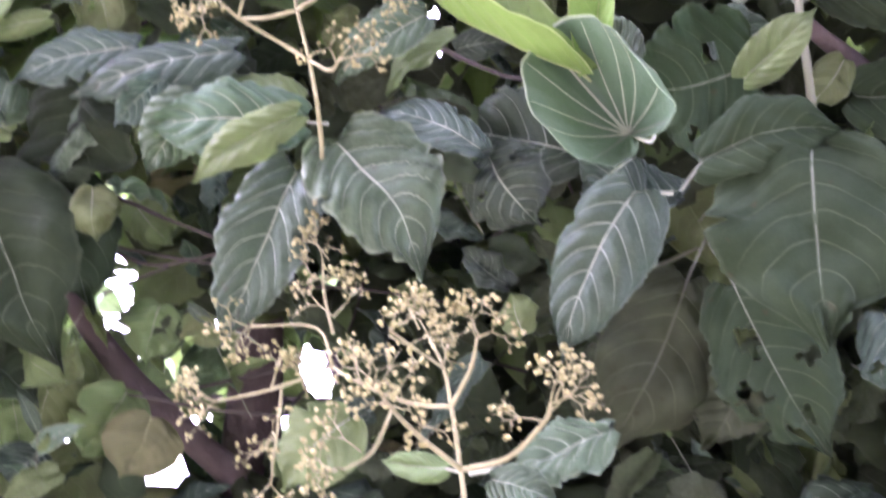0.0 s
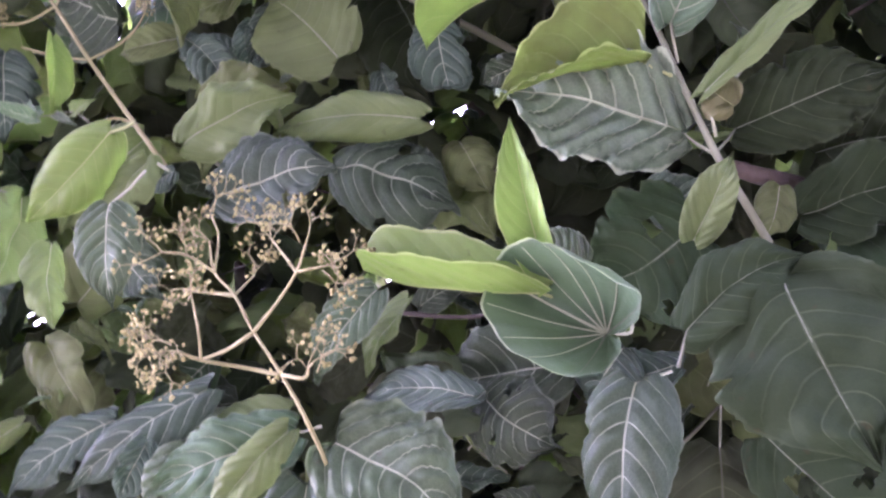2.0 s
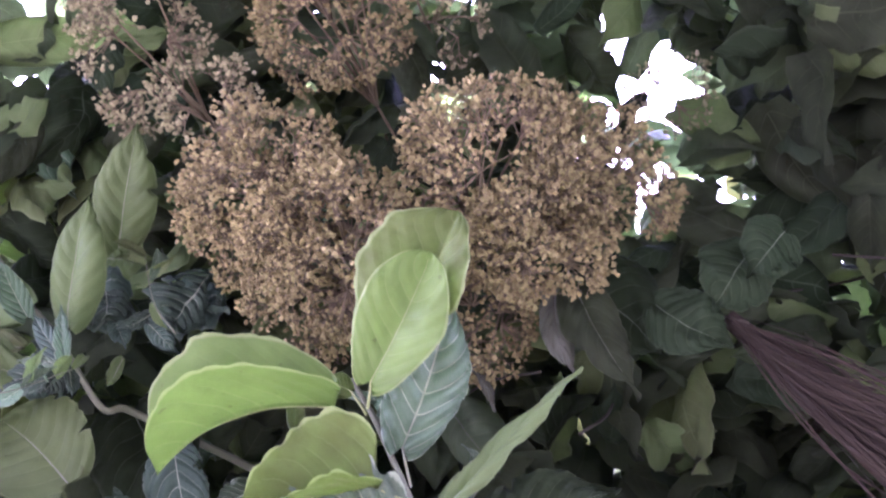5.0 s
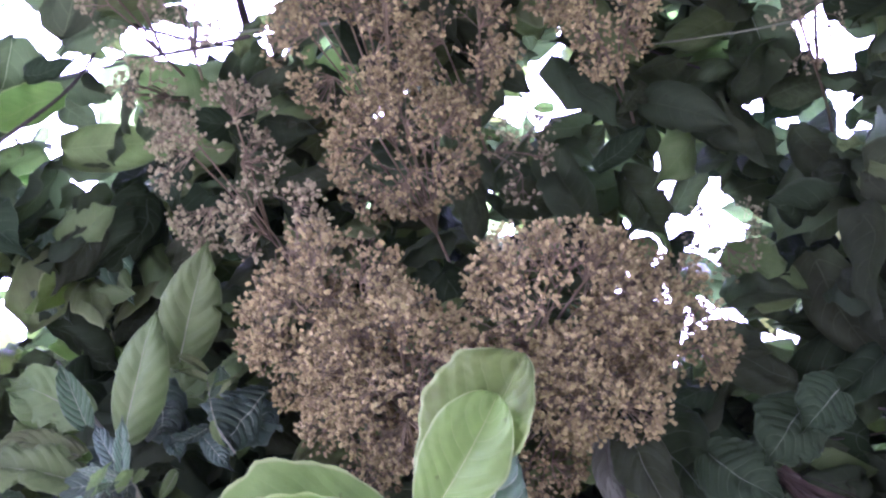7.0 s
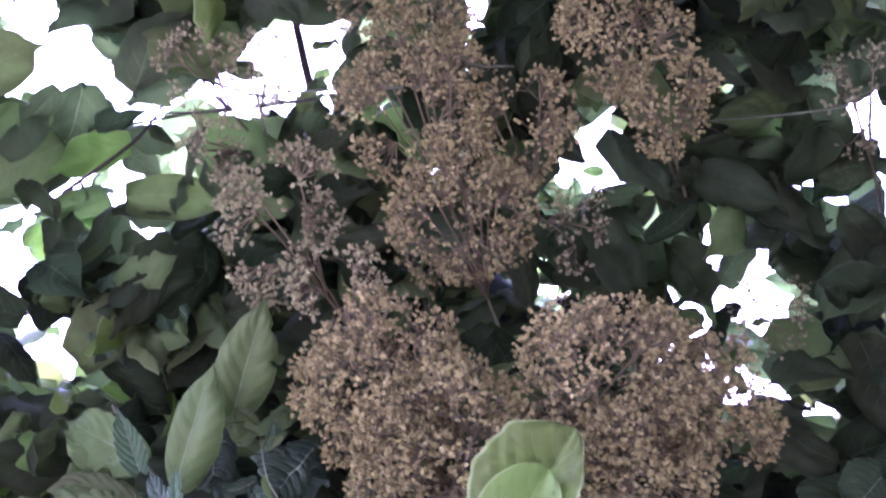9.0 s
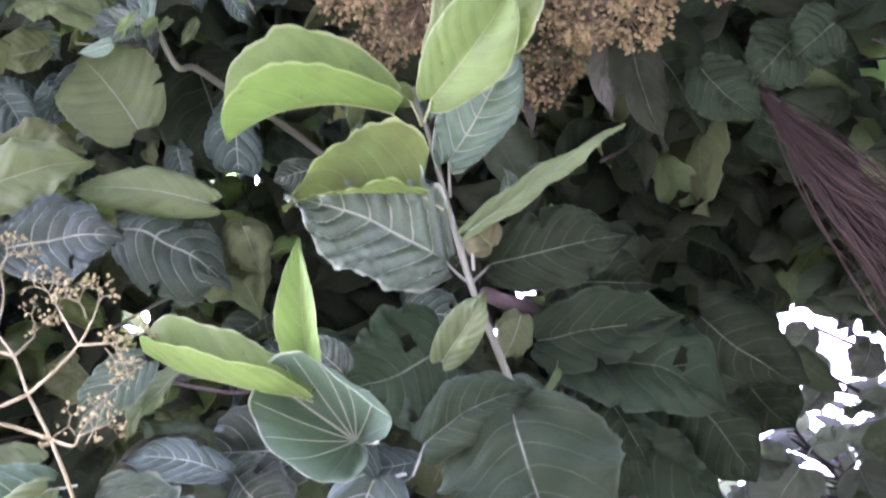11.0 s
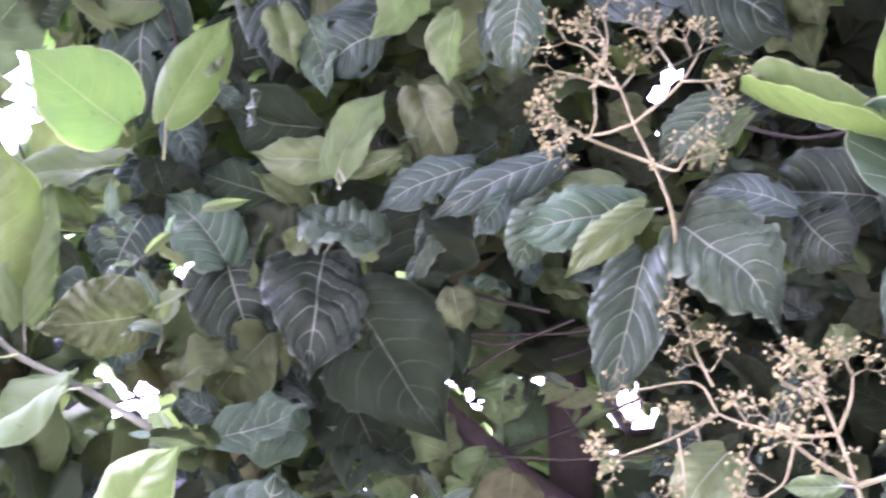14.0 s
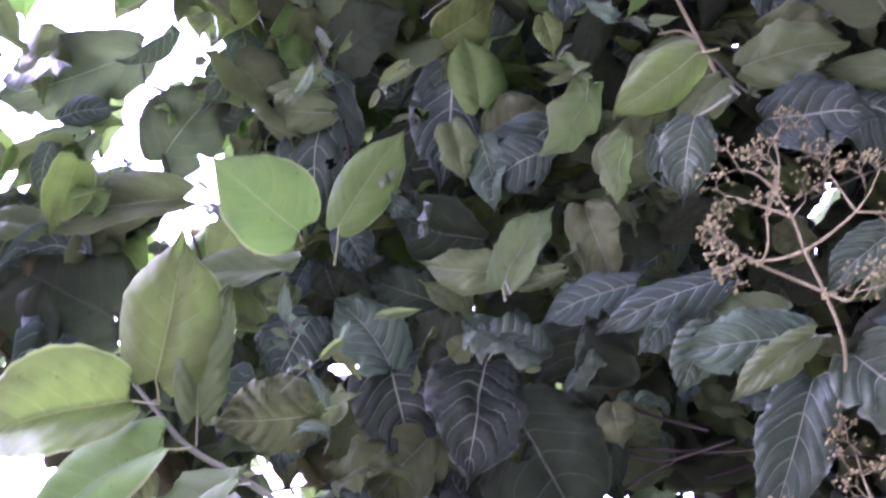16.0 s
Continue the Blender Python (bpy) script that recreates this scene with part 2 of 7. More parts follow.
def blade(length, width, fold, curl, wave, rng, nu=8, nv=14, twist=0.0, ragged=0.0, droop=0.0, ripple=0.006, crumple=0.05, full=None, point=None, bites=0, auricle=0.10, drip=None, nod=None, lean=None, eaten=0):
    """Leaf blade as vertices, faces and UVs: base at the origin, tip on +Y, upper side +Z, width along X.
    fold: degrees by which each half rises; curl: rise of the midrib over its chord, as a share of the length;
    droop: degrees by which the outer parts of the halves bend back; drip: how far the tip is drawn out;
    nod: share of the length by which the tip bends down; lean: share by which one half folds more than the other;
    eaten: number of ragged holes."""
    vs, uv, fs = [], [], []
    ph, ph2 = rng.uniform(0, 6.28), rng.uniform(0, 6.28)
    k = rng.uniform(6.0, 9.0)
    skew = rng.uniform(-0.05, 0.05)
    full = rng.uniform(0.46, 0.62) if full is None else full
    point = rng.uniform(0.72, 1.05) if point is None else point
    drip = (rng.uniform(0.3, 0.75) if point > 0.65 else 0.0) if drip is None else drip
    nod = rng.uniform(-0.02, 0.16) if nod is None else nod
    lean = rng.uniform(-0.5, 0.5) if lean is None else lean
    notches = [(rng.choice((-1, 1)), rng.uniform(0.2, 0.9), rng.uniform(0.012, 0.035), rng.uniform(0.1, 0.35)) for _ in range(bites)]
    most = (full / (full + point)) ** full * (point / (full + point)) ** point
    n0 = rng.uniform(0, 90)
    hook = rng.uniform(-0.10, 0.10)
    holes = [(rng.choice((-1, 1)) * rng.uniform(0.15, 0.85), rng.uniform(0.25, 0.85), rng.uniform(0.03, 0.07)) for _ in range(eaten)]
    for j in range(nv + 1):
        v = j / nv
        half = 0.5 * width * v ** full * (1 - v) ** point / most if 0 < v < 1 else 0.0
        half *= 1 - drip * ease(0.74, 0.97, v)
        half = max(half, 0.004 * width)
        y = v * length
        z = curl * length * 4 * v * (1 - v) - nod * length * max(0.0, v - 0.55) ** 2 * 4.5
        back = auricle * length * math.exp(-(v / (0.06 + auricle)) ** 2) * (v > 0)
        tw = radians(twist) * (v - 0.3)
        for i in range(nu + 1):
            u = 2 * i / nu - 1
            a = abs(u)
            ang = radians(fold) * (1 + lean * (1 if u > 0 else -1)) - radians(droop) * a * a
            lobe = PAIRS * (v - 0.33 * a ** 1.5)
            r = half * a * (1 + 0.10 * a * a * noise.noise((v * 3.2 + n0, 5.0 if u > 0 else 9.0, n0))
                            + ragged * a ** 4 * (0.05 * noise.noise((v * 13 + n0, 2.0 if u > 0 else 7.0, 1.0)) + rng.uniform(-0.03, 0.015) * (a > 0.95))
                            + ragged * a ** 6 * 0.034 * (abs(math.sin(math.pi * (lobe + 0.5))) - 0.6))
            for side, at, wide, deep in notches:
                if u * side > 0 and a > 0.55:
                    r *= 1 - deep * math.exp(-((v - at) / wide) ** 2) * (a - 0.55) / 0.45
            x = math.copysign(r * math.cos(ang), u)
            dz = r * math.sin(ang)
            dz += wave * width * a * a * (math.sin(k * v * 2 + ph + (1.3 if u > 0 else 0.0)) * 0.6 + math.sin(17 * v + ph2 + u) * 0.25)
            dz += ripple * width * (2.4 * abs(math.cos(math.pi * lobe)) - 1.4) * min(1, a * 3) * (0.6 + 0.6 * a)
            dz += crumple * width * (noise.noise((u * 1.3 + n0, v * 2.6, n0)) + 0.35 * noise.noise((u * 3 + n0, v * 5, 7.0)))
            x2, z2 = x * math.cos(tw) - dz * math.sin(tw), x * math.sin(tw) + dz * math.cos(tw)
            vs.append((x2 + skew * length * 4 * v * (1 - v) + hook * length * v ** 3, y - back * a + 0.04 * width * a * noise.noise((v * 5, u + n0, 3.0)), z + z2))
            uv.append((0.5 + 0.5 * u, v))
    w = nu + 1
    for j in range(nv):
        for i in range(nu):
            u, v = 2 * (i + 0.5) / nu - 1, (j + 0.5) / nv
            if any(math.hypot((u - hu) * 0.35, v - hv) < hr * (1 + 0.9 * noise.noise((u * 7, v * 16, n0))) for hu, hv, hr in holes):
                continue
            b = j * w + i
            fs.append((b, b + 1, b + w + 1, b + w))
    return vs, fs, uv


def frame_of(base, tip, up):
    base, tip, up = Vector(base), Vector(tip), Vector(up)
    y = (tip - base).normalized()
    z = (up - y * up.dot(y)).normalized()
    x = y.cross(z)
    return Matrix(((x.x, y.x, z.x, base.x), (x.y, y.y, z.y, base.y), (x.z, y.z, z.z, base.z), (0, 0, 0, 1)))


# ---- ground ----
def ground():
    rng = random.Random(5)
    n, half = 40, 400.0
    axis = [math.copysign(abs(i / n) ** 3, i) * half for i in range(-n, n + 1)]
    vs = [(x, y, 0.06 * noise.noise((x * 0.3, y * 0.3, 0)) + 0.004 * (x * x + y * y) ** 0.5 * noise.noise((x * 0.02, y * 0.02, 3)))
          for y in axis for x in axis]
    w = 2 * n + 1
    fs = [(j * w + i, j * w + i + 1, (j + 1) * w + i + 1, (j + 1) * w + i) for j in range(2 * n) for i in range(2 * n)]
    me = to_mesh("ground", vs, fs)
    me.materials.append(SOIL)
    tagged(new("ground", me), "plain brown ground, its tone set for bounced light", "ground", kind="structure")


ground()


def shade_wall():
    """A plain tall wall, unseen behind the camera, added to cut the sky light from there."""
    bm = bmesh.new()
    bmesh.ops.create_cube(bm, size=1.0, matrix=Matrix.Translation((1.5, -4.1, 5.4)) @ Matrix.Diagonal((26.0, 0.25, 11.0, 1.0)))
    me = bpy.data.meshes.new("shade_wall")
    bm.to_mesh(me)
    bm.free()
    me.materials.append(PLASTER)
    tagged(new("shade_wall_south", me), "plain dark wall out of view, added to block sky light", "wall", kind="structure")


# dark tone picked so that the added wall bounces little light back
PLASTER = plain_material("plaster", (0.10, 0.095, 0.082), (0.155, 0.145, 0.125), 0.9, 4.0, 0.3)
shade_wall()

# ---- the tree ----
tree = tagged(new("teak_tree"), "large-leaved teak tree with pale flower sprays and dry brown fruit heads", "tree")
tree.location = (0.1, 4.3, 0.0)
bpy.context.view_layer.update()
TREE_BACK = Matrix.Translation((-0.1, -4.3, 0.0))


def grow(name, vs, fs, material, label="", uvs=None, parent=None, smooth=True):
    """A part of the tree from vertices in world places."""
    b = Vector((0.1, 4.3, 0.0))
    me = to_mesh(name, [Vector(v) - b for v in vs], fs, uvs, smooth)
    return part(name, me, material, parent or tree, label)


def limb(name, points, r0, r1, material, label="", sides=9, rough=0.0):
    line = smooth_line(points)
    n = len(line)
    radii = [r0 + (r1 - r0) * i / (n - 1) for i in range(n)]
    if rough:
        radii = [r * (1 + rough * noise.noise((p.x * 6, p.y * 6, p.z * 6))) for r, p in zip(radii, line)]
    vs, fs = tube(line, radii, sides)
    return grow(name, vs, fs, material, label)


seed = [100]


def leaf(base, tip, up, width, kind, fold=None, curl=None, wave=0.10, droop=None, twist=None, ragged=0.8, stalk=None, ripple=0.013, crumple=0.13, full=None, point=None, auricle=0.10, drip=None, nod=None, lean=None, eaten=None):
    """A leaf of the tree with its stalk and midrib."""
    seed[0] += 1
    rng = random.Random(seed[0])
    loose, free = fold is None, twist is None
    if kind in ("dark", "grey", "vein", "mint"):
        ripple = max(ripple, 0.027)
    fold = rng.uniform(10, 48) if fold is None else fold
    curl = rng.uniform(-0.02, 0.13) if curl is None else curl
    twist = rng.uniform(-30, 30) if twist is None else twist
    droop = rng.uniform(10, 55) if droop is None else droop
    if eaten is None:
        eaten = rng.choice((0, 0, 1, 2)) if kind in ("deep", "dark", "grey") and width > 0.13 else 0
    roll = rng.uniform(-42, 42) if loose else rng.uniform(-16, 16) if free else 0.0
    width *= 1 / math.cos(radians(roll)) ** 0.6
    m = frame_of(base, tip, up) @ Matrix.Rotation(radians(roll), 4, "Y")
    length = (Vector(tip) - Vector(base)).length
    vs, fs, uv = blade(length, width, fold, curl, wave, rng, 16, 56, twist, ragged, droop, ripple, crumple, full, point, rng.choice((0, 1, 2, 3)) if ragged > 0.3 else 0, auricle, drip, nod, lean, eaten)
    me = to_mesh("leaf", vs, fs, uv)
    ob = part("leaf", me, LEAF[kind], tree)
    ob.matrix_local = TREE_BACK @ m
    w = 17
    line = [Vector(vs[j * w + 8]) for j in range(0, 57, 4)]
    th = max(0.0008, 0.0034 * width + 0.0005)
    if stalk is not None:
        s = m.inverted() @ Vector(stalk)
        sag = Vector((0, 0, -0.06 * s.length))
        line = [s, s * 0.5 + sag] + line
    radii = [th * (1.15 - 1.05 * i / (len(line) - 1)) for i in range(len(line))]
    if stalk is not None:
        radii[:3] = [max(0.0034, th * 1.5), max(0.0028, th * 1.3), max(0.0022, th * 1.1)]
    tv, tf = tube(line, radii, 5)
    tone = {"lime": LIME_RIB, "olive": LIME_RIB, "dry": DARK_TWIG, "shade": SHADE_RIB, "deep": DEEP_SHADE_RIB}.get(kind, RIB)
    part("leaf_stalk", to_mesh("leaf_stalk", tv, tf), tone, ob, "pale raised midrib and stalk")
    return ob


RIB = plain_material("rib", (0.24, 0.28, 0.16), (0.32, 0.36, 0.23), 0.55, 30.0)
LIME_RIB = plain_material("lime_rib", (0.26, 0.33, 0.10), (0.32, 0.38, 0.15), 0.55, 30.0)
# dimmer copies of the rib, with the shade of their leaves in the colour
DEEP_SHADE_RIB = plain_material("deep_shade_rib", (0.12, 0.15, 0.09), (0.17, 0.20, 0.13), 0.6, 30.0)
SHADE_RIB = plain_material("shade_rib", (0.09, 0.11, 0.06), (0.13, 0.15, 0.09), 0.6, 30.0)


# ---- flower sprays ----
def bud_shape(rng, p, d, r, vs, fs, slim=1.0):
    """A small five-sided bud: a cup that opens a little along d; slim above 1 draws it out."""
    d = d.normalized()
    x = d.orthogonal().normalized()
    y = d.cross(x)
    a0 = rng.uniform(0, 6.28)
    b = len(vs)
    vs.append(p - d * r * 0.9 * slim)
    for lift, rad in ((-0.3, 0.85), (0.7, 0.8)):
        for k in range(5):
            a = a0 + k * 1.2566 + lift
            vs.append(p + d * r * lift * slim * rng.uniform(0.7, 1.5) + (x * math.cos(a) + y * math.sin(a)) * r * rad / slim * rng.uniform(0.55, 1.35))
    vs.append(p + d * r * rng.uniform(-0.2, 0.9))
    for k in range(5):
        k2 = (k + 1) % 5
        fs += [(b, b + 1 + k2, b + 1 + k), (b + 1 + k, b + 1 + k2, b + 6 + k2, b + 6 + k), (b + 6 + k, b + 6 + k2, b + 11)]


def cyme(rng, p, d, length, level, sticks, buds, thick, bud_r, spread=46, shrink=0.7, slim=1.0):
    """Forked twigs that end in buds."""
    d = d.normalized()
    q = p + d * length
    mid = p + d * length * 0.5 + Vector((rng.uniform(-1, 1), rng.uniform(-1, 1), rng.uniform(-1, 1))) * length * 0.06
    v, f = tube([p, mid, q], [thick, thick * 0.9, thick * 0.8], 4)
    b = len(sticks[0])
    sticks[0].extend(v)
    sticks[1].extend(tuple(i + b for i in t) for t in f)
    if level == 0:
        for _ in range(rng.choice((1, 1, 2))):
            o = Vector((rng.uniform(-1, 1), rng.uniform(-1, 1), rng.uniform(-1, 1)))
            bud_shape(rng, q + o * bud_r * 1.9, d + o * 1.4, bud_r * rng.uniform(0.7, 1.25), buds[0], buds[1], slim)
        return
    x = d.orthogonal().normalized()
    x = Matrix.Rotation(rng.uniform(0, 6.28), 3, d) @ x
    for k in range(2 if rng.random() < 0.7 else 3):
        a = radians(spread * rng.uniform(0.75, 1.2))
        side = Matrix.Rotation(math.pi * k + rng.uniform(-0.4, 0.4), 3, d) @ x
        if k == 2:
            a *= 0.2
        cyme(rng, q, d * math.cos(a) + side * math.sin(a), length * shrink * rng.uniform(0.8, 1.2), level - 1, sticks, buds, thick * 0.8, bud_r, spread, shrink, slim)


def spray(label, axes, tips, rng_seed, reach, level, thick, bud_r, dry=False, husk=None):
    """A flower head: main stalks along the given lines, a forked cluster at each tip."""
    rng = random.Random(rng_seed)
    sticks, buds = ([], []), ([], [])
    for line, r0, r1 in axes:
        pts = smooth_line(line, 4)
        v, f = tube(pts, [r0 + (r1 - r0) * i / (len(pts) - 1) for i in range(len(pts))], 6)
        b = len(sticks[0])
        sticks[0].extend(v)
        sticks[1].extend(tuple(i + b for i in t) for t in f)
    for p, d in tips:
        cyme(rng, Vector(p), Vector(d), reach, level, sticks, buds, thick * (1.0 if dry else 1.3), bud_r, slim=1.12 if dry else 1.0)
    head = grow("fruit_head" if dry else "flower_spray", sticks[0], sticks[1], DRY_STALK if dry else STALK, label)
    b = Vector((0.1, 4.3, 0.0))
    me = to_mesh("husk_mass" if dry else "bud_mass", [Vector(v) - b for v in buds[0]], buds[1], None, not dry)
    o = part("husk_mass" if dry else "bud_mass", me, (husk or HUSK) if dry else BUD, head, ("tiny grey-green husks" if husk else "tiny dry brown husks") if dry else "tiny cream flower buds")
    tagged(o, kind="stuff")
    return head


def fruit_head(root, centre, axis_x, axis_y, axis_z, count, rng_seed, level=2, reach=0.030, bud_r=0.0056, pale=False):
    """A dry fruit head: stalks fan out from the root to an uneven dome."""
    rng = random.Random(rng_seed)
    root, c = Vector(root), Vector(centre)
    ax, ay, az = Vector(axis_x), Vector(axis_y), Vector(axis_z)
    hub = root.lerp(c, 0.55)
    axes, tips = [([root, root.lerp(hub, 0.5) + Vector((0.01, 0, 0.01)), hub], 0.005, 0.0038)], []
    lobes = max(5, count // 9)
    per = max(4, round(1.9 * count / lobes))
    mean = (ax.length + ay.length + az.length) / 3
    for k in range(lobes):
        a = k * 2.39996 + rng.uniform(-0.3, 0.3)
        h = 1 - 2 * (k + 0.5) / lobes
        r = math.sqrt(max(0, 1 - h * h))
        o = (ax * math.cos(a) * r + ay * math.sin(a) * r + az * h) * rng.uniform(0.46, 0.72)
        q = c + o
        axes.append(([hub, hub.lerp(q, 0.5) + Vector((0, 0, 0.012)), q], 0.0036, 0.0026))
        way = (o.normalized() + (q - hub).normalized() * 0.5).normalized()
        size = mean * rng.uniform(0.32, 0.50)
        for j in range(per):
            d = Vector((rng.gauss(0, 1), rng.gauss(0, 1), rng.gauss(0, 1))).normalized()
            d = (d + way * 1.1).normalized()
            foot = q + d * (size * rng.uniform(0.75, 1.0) - reach * 0.7)
            axes.append(([q, q.lerp(foot, 0.5) + Vector((0, 0, 0.004)), foot], 0.0017, 0.0013))
            tips.append((foot, d))
    label = "loose grey-green fruit head on thin forked stalks" if pale else "dense dry brown fruit head on thin forked stalks"
    return spray(label, axes, tips, rng_seed, reach, level, 0.0013, bud_r, True, PALE_HUSK if pale else None)



def cupped_leaf(base, tip, up, stalk):
    """A round leaf, cupped, with veins that spread from the stalk's end and one flank rolled forward."""
    m = frame_of(base, tip, up)
    rng = random.Random(611)
    na, nr = 96, 14
    reach = [(0, 0.205), (25, 0.178), (55, 0.165), (90, 0.150), (115, 0.125), (140, 0.075), (160, 0.042), (172, 0.028)]

    def radius(deg):
        a = abs(deg)
        for (a0, r0), (a1, r1) in zip(reach, reach[1:]):
            if a <= a1:
                return (r0 + (r1 - r0) * (a - a0) / (a1 - a0)) * (1 + 0.16 * math.exp(-((deg - 108) / 26) ** 2) + 0.05 * noise.noise((deg * 0.06, 3.0, 1.0)))
        return reach[-1][1]

    def place(deg, q):
        r, a = radius(deg) * q, radians(deg)
        flank = max(0.0, math.sin(a)) ** 1.3
        low = max(0.0, math.sin(-a)) * max(0.0, -math.cos(a) + 0.4)
        z = 0.022 * q * q + 0.150 * flank * q ** 2.0 + 0.060 * low * q ** 2.5 + 0.05 * max(0.0, math.sin(-a)) * q * q
        z += 0.0085 * q * abs(math.cos(radians(deg) * 8.2)) + 0.030 * q * q * noise.noise((deg * 0.035, q * 2, 5.0))
        z += 0.42 * r * abs(math.sin(a)) ** 1.2
        return Vector((0.84 * math.sin(a) * r * (1 - 0.74 * flank * q * q - 0.18 * max(0.0, math.sin(-a)) * q), math.cos(a) * r, z))

    vs, fs, uv = [], [], []
    for j in range(na + 1):
        deg = -172 + 344 * j / na
        for i in range(nr + 1):
            q = i / nr
            vs.append(place(deg, max(q, 0.01)))
            uv.append((0.5 + 0.5 * q ** 2.5, j / na))
    w = nr + 1
    for j in range(na):
        for i in range(nr):
            b = j * w + i
            fs.append((b, b + w, b + w + 1, b + 1))
    ob = part("leaf", to_mesh("leaf", vs, fs, uv), LEAF["bowl"], tree, "cupped green leaf with pale veins and rim")
    ob.matrix_local = TREE_BACK @ m
    for deg in (0, 19, -22, 40, -46, 63, -70, 90, -98, 122):
        big = 1.0 if deg else 1.8
        turn = rng.uniform(-7, 7)
        line = [place(deg + turn * (k / 9) ** 2, max(0.01, 0.95 * k / 9)) + Vector((0, 0, 0.0008)) for k in range(10)]
        v, f = tube(line, [big * (0.0016 - 0.00012 * k) for k in range(10)], 5)
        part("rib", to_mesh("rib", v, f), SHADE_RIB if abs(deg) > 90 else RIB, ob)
    line = [m.inverted() @ Vector(stalk), Vector((0.02, -0.03, -0.012)), Vector((0, 0.004, 0.0))]
    v, f = tube(smooth_line(line, 4), [0.0034 - 0.0001 * k for k in range(9)], 6)
    part("leaf_stalk", to_mesh("leaf_stalk", v, f), RIB, ob, "pale raised stalk")


# limbs and trunk
limb("trunk", [(-0.413, 4.458, 0.877), (-0.559, 4.151, 1.624), (-0.684, 3.764, 2.224), (-0.731, 3.606, 2.624), (-0.933, 3.708, 3.338), (-1.116, 3.866, 4.374), (-1.066, 3.946, 5.239)], 0.115, 0.03, BARK, "rough purplish-brown trunk", 12, 0.15)
limb("limb", [(-0.627, 3.711, 2.238), (-0.738, 3.247, 2.305), (-0.849, 3.033, 2.393), (-1.012, 2.911, 2.547), (-1.302, 2.879, 2.769)], 0.045, 0.018, BARK, "bare purplish-brown limb", 9, 0.15)
limb("limb", [(1.090, 3.971, 2.187), (1.008, 3.399, 2.662), (0.952, 3.059, 2.929), (0.801, 2.726, 3.139), (0.631, 2.382, 3.077)], 0.06, 0.014, BARK, "bare purplish-brown limb", 9, 0.15)

# bare twigs
limb("twig", [(-0.768, 2.658, 2.545), (-0.672, 2.662, 2.519), (-0.594, 2.661, 2.523), (-0.452, 2.654, 2.578)], 0.005, 0.003, DARK_TWIG, "")
limb("twig", [(-0.801, 2.691, 2.672), (-0.734, 2.693, 2.659), (-0.660, 2.695, 2.639), (-0.532, 2.699, 2.613)], 0.006, 0.004, DARK_TWIG, "")
limb("twig", [(-0.723, 2.673, 2.439), (-0.661, 2.667, 2.479), (-0.593, 2.662, 2.518)], 0.004, 0.003, DARK_TWIG, "")
limb("twig", [(-0.065, 2.445, 2.987), (0.022, 2.449, 2.957), (0.105, 2.451, 2.940), (0.204, 2.450, 2.952)], 0.005, 0.004, DARK_TWIG, "")
limb("twig", [(-0.903, 2.948, 2.281), (-0.696, 2.946, 2.297), (-0.527, 2.946, 2.297), (-0.296, 2.942, 2.319)], 0.004, 0.003, DARK_TWIG, "")
limb("twig", [(-0.830, 2.803, 2.594), (-0.688, 2.804, 2.589), (-0.522, 2.803, 2.592), (-0.349, 2.799, 2.622)], 0.004, 0.004, DARK_TWIG, "")

# main shoot with lime leaves
limb("shoot", [(0.760, 2.640, 2.600), (0.690, 2.420, 2.780), (0.640, 2.260, 2.900), (0.609, 2.192, 2.987), (0.578, 2.168, 3.163), (0.551, 2.143, 3.339), (0.535, 2.133, 3.406), (0.531, 2.128, 3.442)], 0.0085, 0.0045, TWIG, "pale green-brown square shoot")
leaf((0.484, 2.090, 3.352), (0.141, 2.093, 3.335), (-0.025, -0.917, 0.398), 0.328, "lime", ragged=0.2, ripple=0.005, wave=0.02, fold=60, curl=0.11, droop=0, point=0.34, full=0.45, crumple=0.03, twist=0, stalk=(0.543, 2.099, 3.293), drip=0.0, nod=0.04, lean=0.0)
leaf((0.570, 2.030, 3.333), (0.746, 1.880, 3.445), (-0.205, -0.727, -0.655), 0.175, "lime", ragged=0.2, ripple=0.006, wave=0.04, fold=28, lean=0.1, curl=0.05, droop=10, crumple=0.05, twist=0, full=0.6, point=0.5, drip=0.1, nod=0.0, stalk=(0.549, 2.068, 3.304))
leaf((0.579, 2.061, 3.398), (0.828, 1.892, 3.521), (-0.391, -0.845, -0.365), 0.250, "lime", ragged=0.2, ripple=0.012, wave=0.05, fold=40, lean=0.0, curl=0.05, droop=15, crumple=0.06, twist=0, full=0.75, point=0.5, drip=0.2, nod=0.0)
leaf((0.589, 2.139, 3.255), (0.753, 2.019, 3.462), (0.171, -0.789, -0.591), 0.171, "mint", fold=26, lean=0.0, wave=0.08, curl=0.06, ripple=0.045, twist=0, crumple=0.08, nod=0.0, drip=0.2, stalk=(0.583, 2.177, 3.192))
leaf((0.524, 2.087, 3.375), (0.479, 2.081, 3.421), (-0.283, -0.873, -0.397), 0.051, "lime", ragged=0.2, ripple=0.005, wave=0.05, fold=20, crumple=0.06, twist=0, stalk=(0.542, 2.095, 3.317))
leaf((0.527, 2.117, 3.170), (0.257, 2.100, 3.181), (0.067, -0.995, 0.071), 0.289, "lime", ragged=0.2, ripple=0.014, wave=0.06, fold=52, lean=0.0, curl=0.0, droop=-5, crumple=0.06, twist=0, full=0.3, point=1.0, drip=0.3, nod=0.0, stalk=(0.569, 2.138, 3.138))
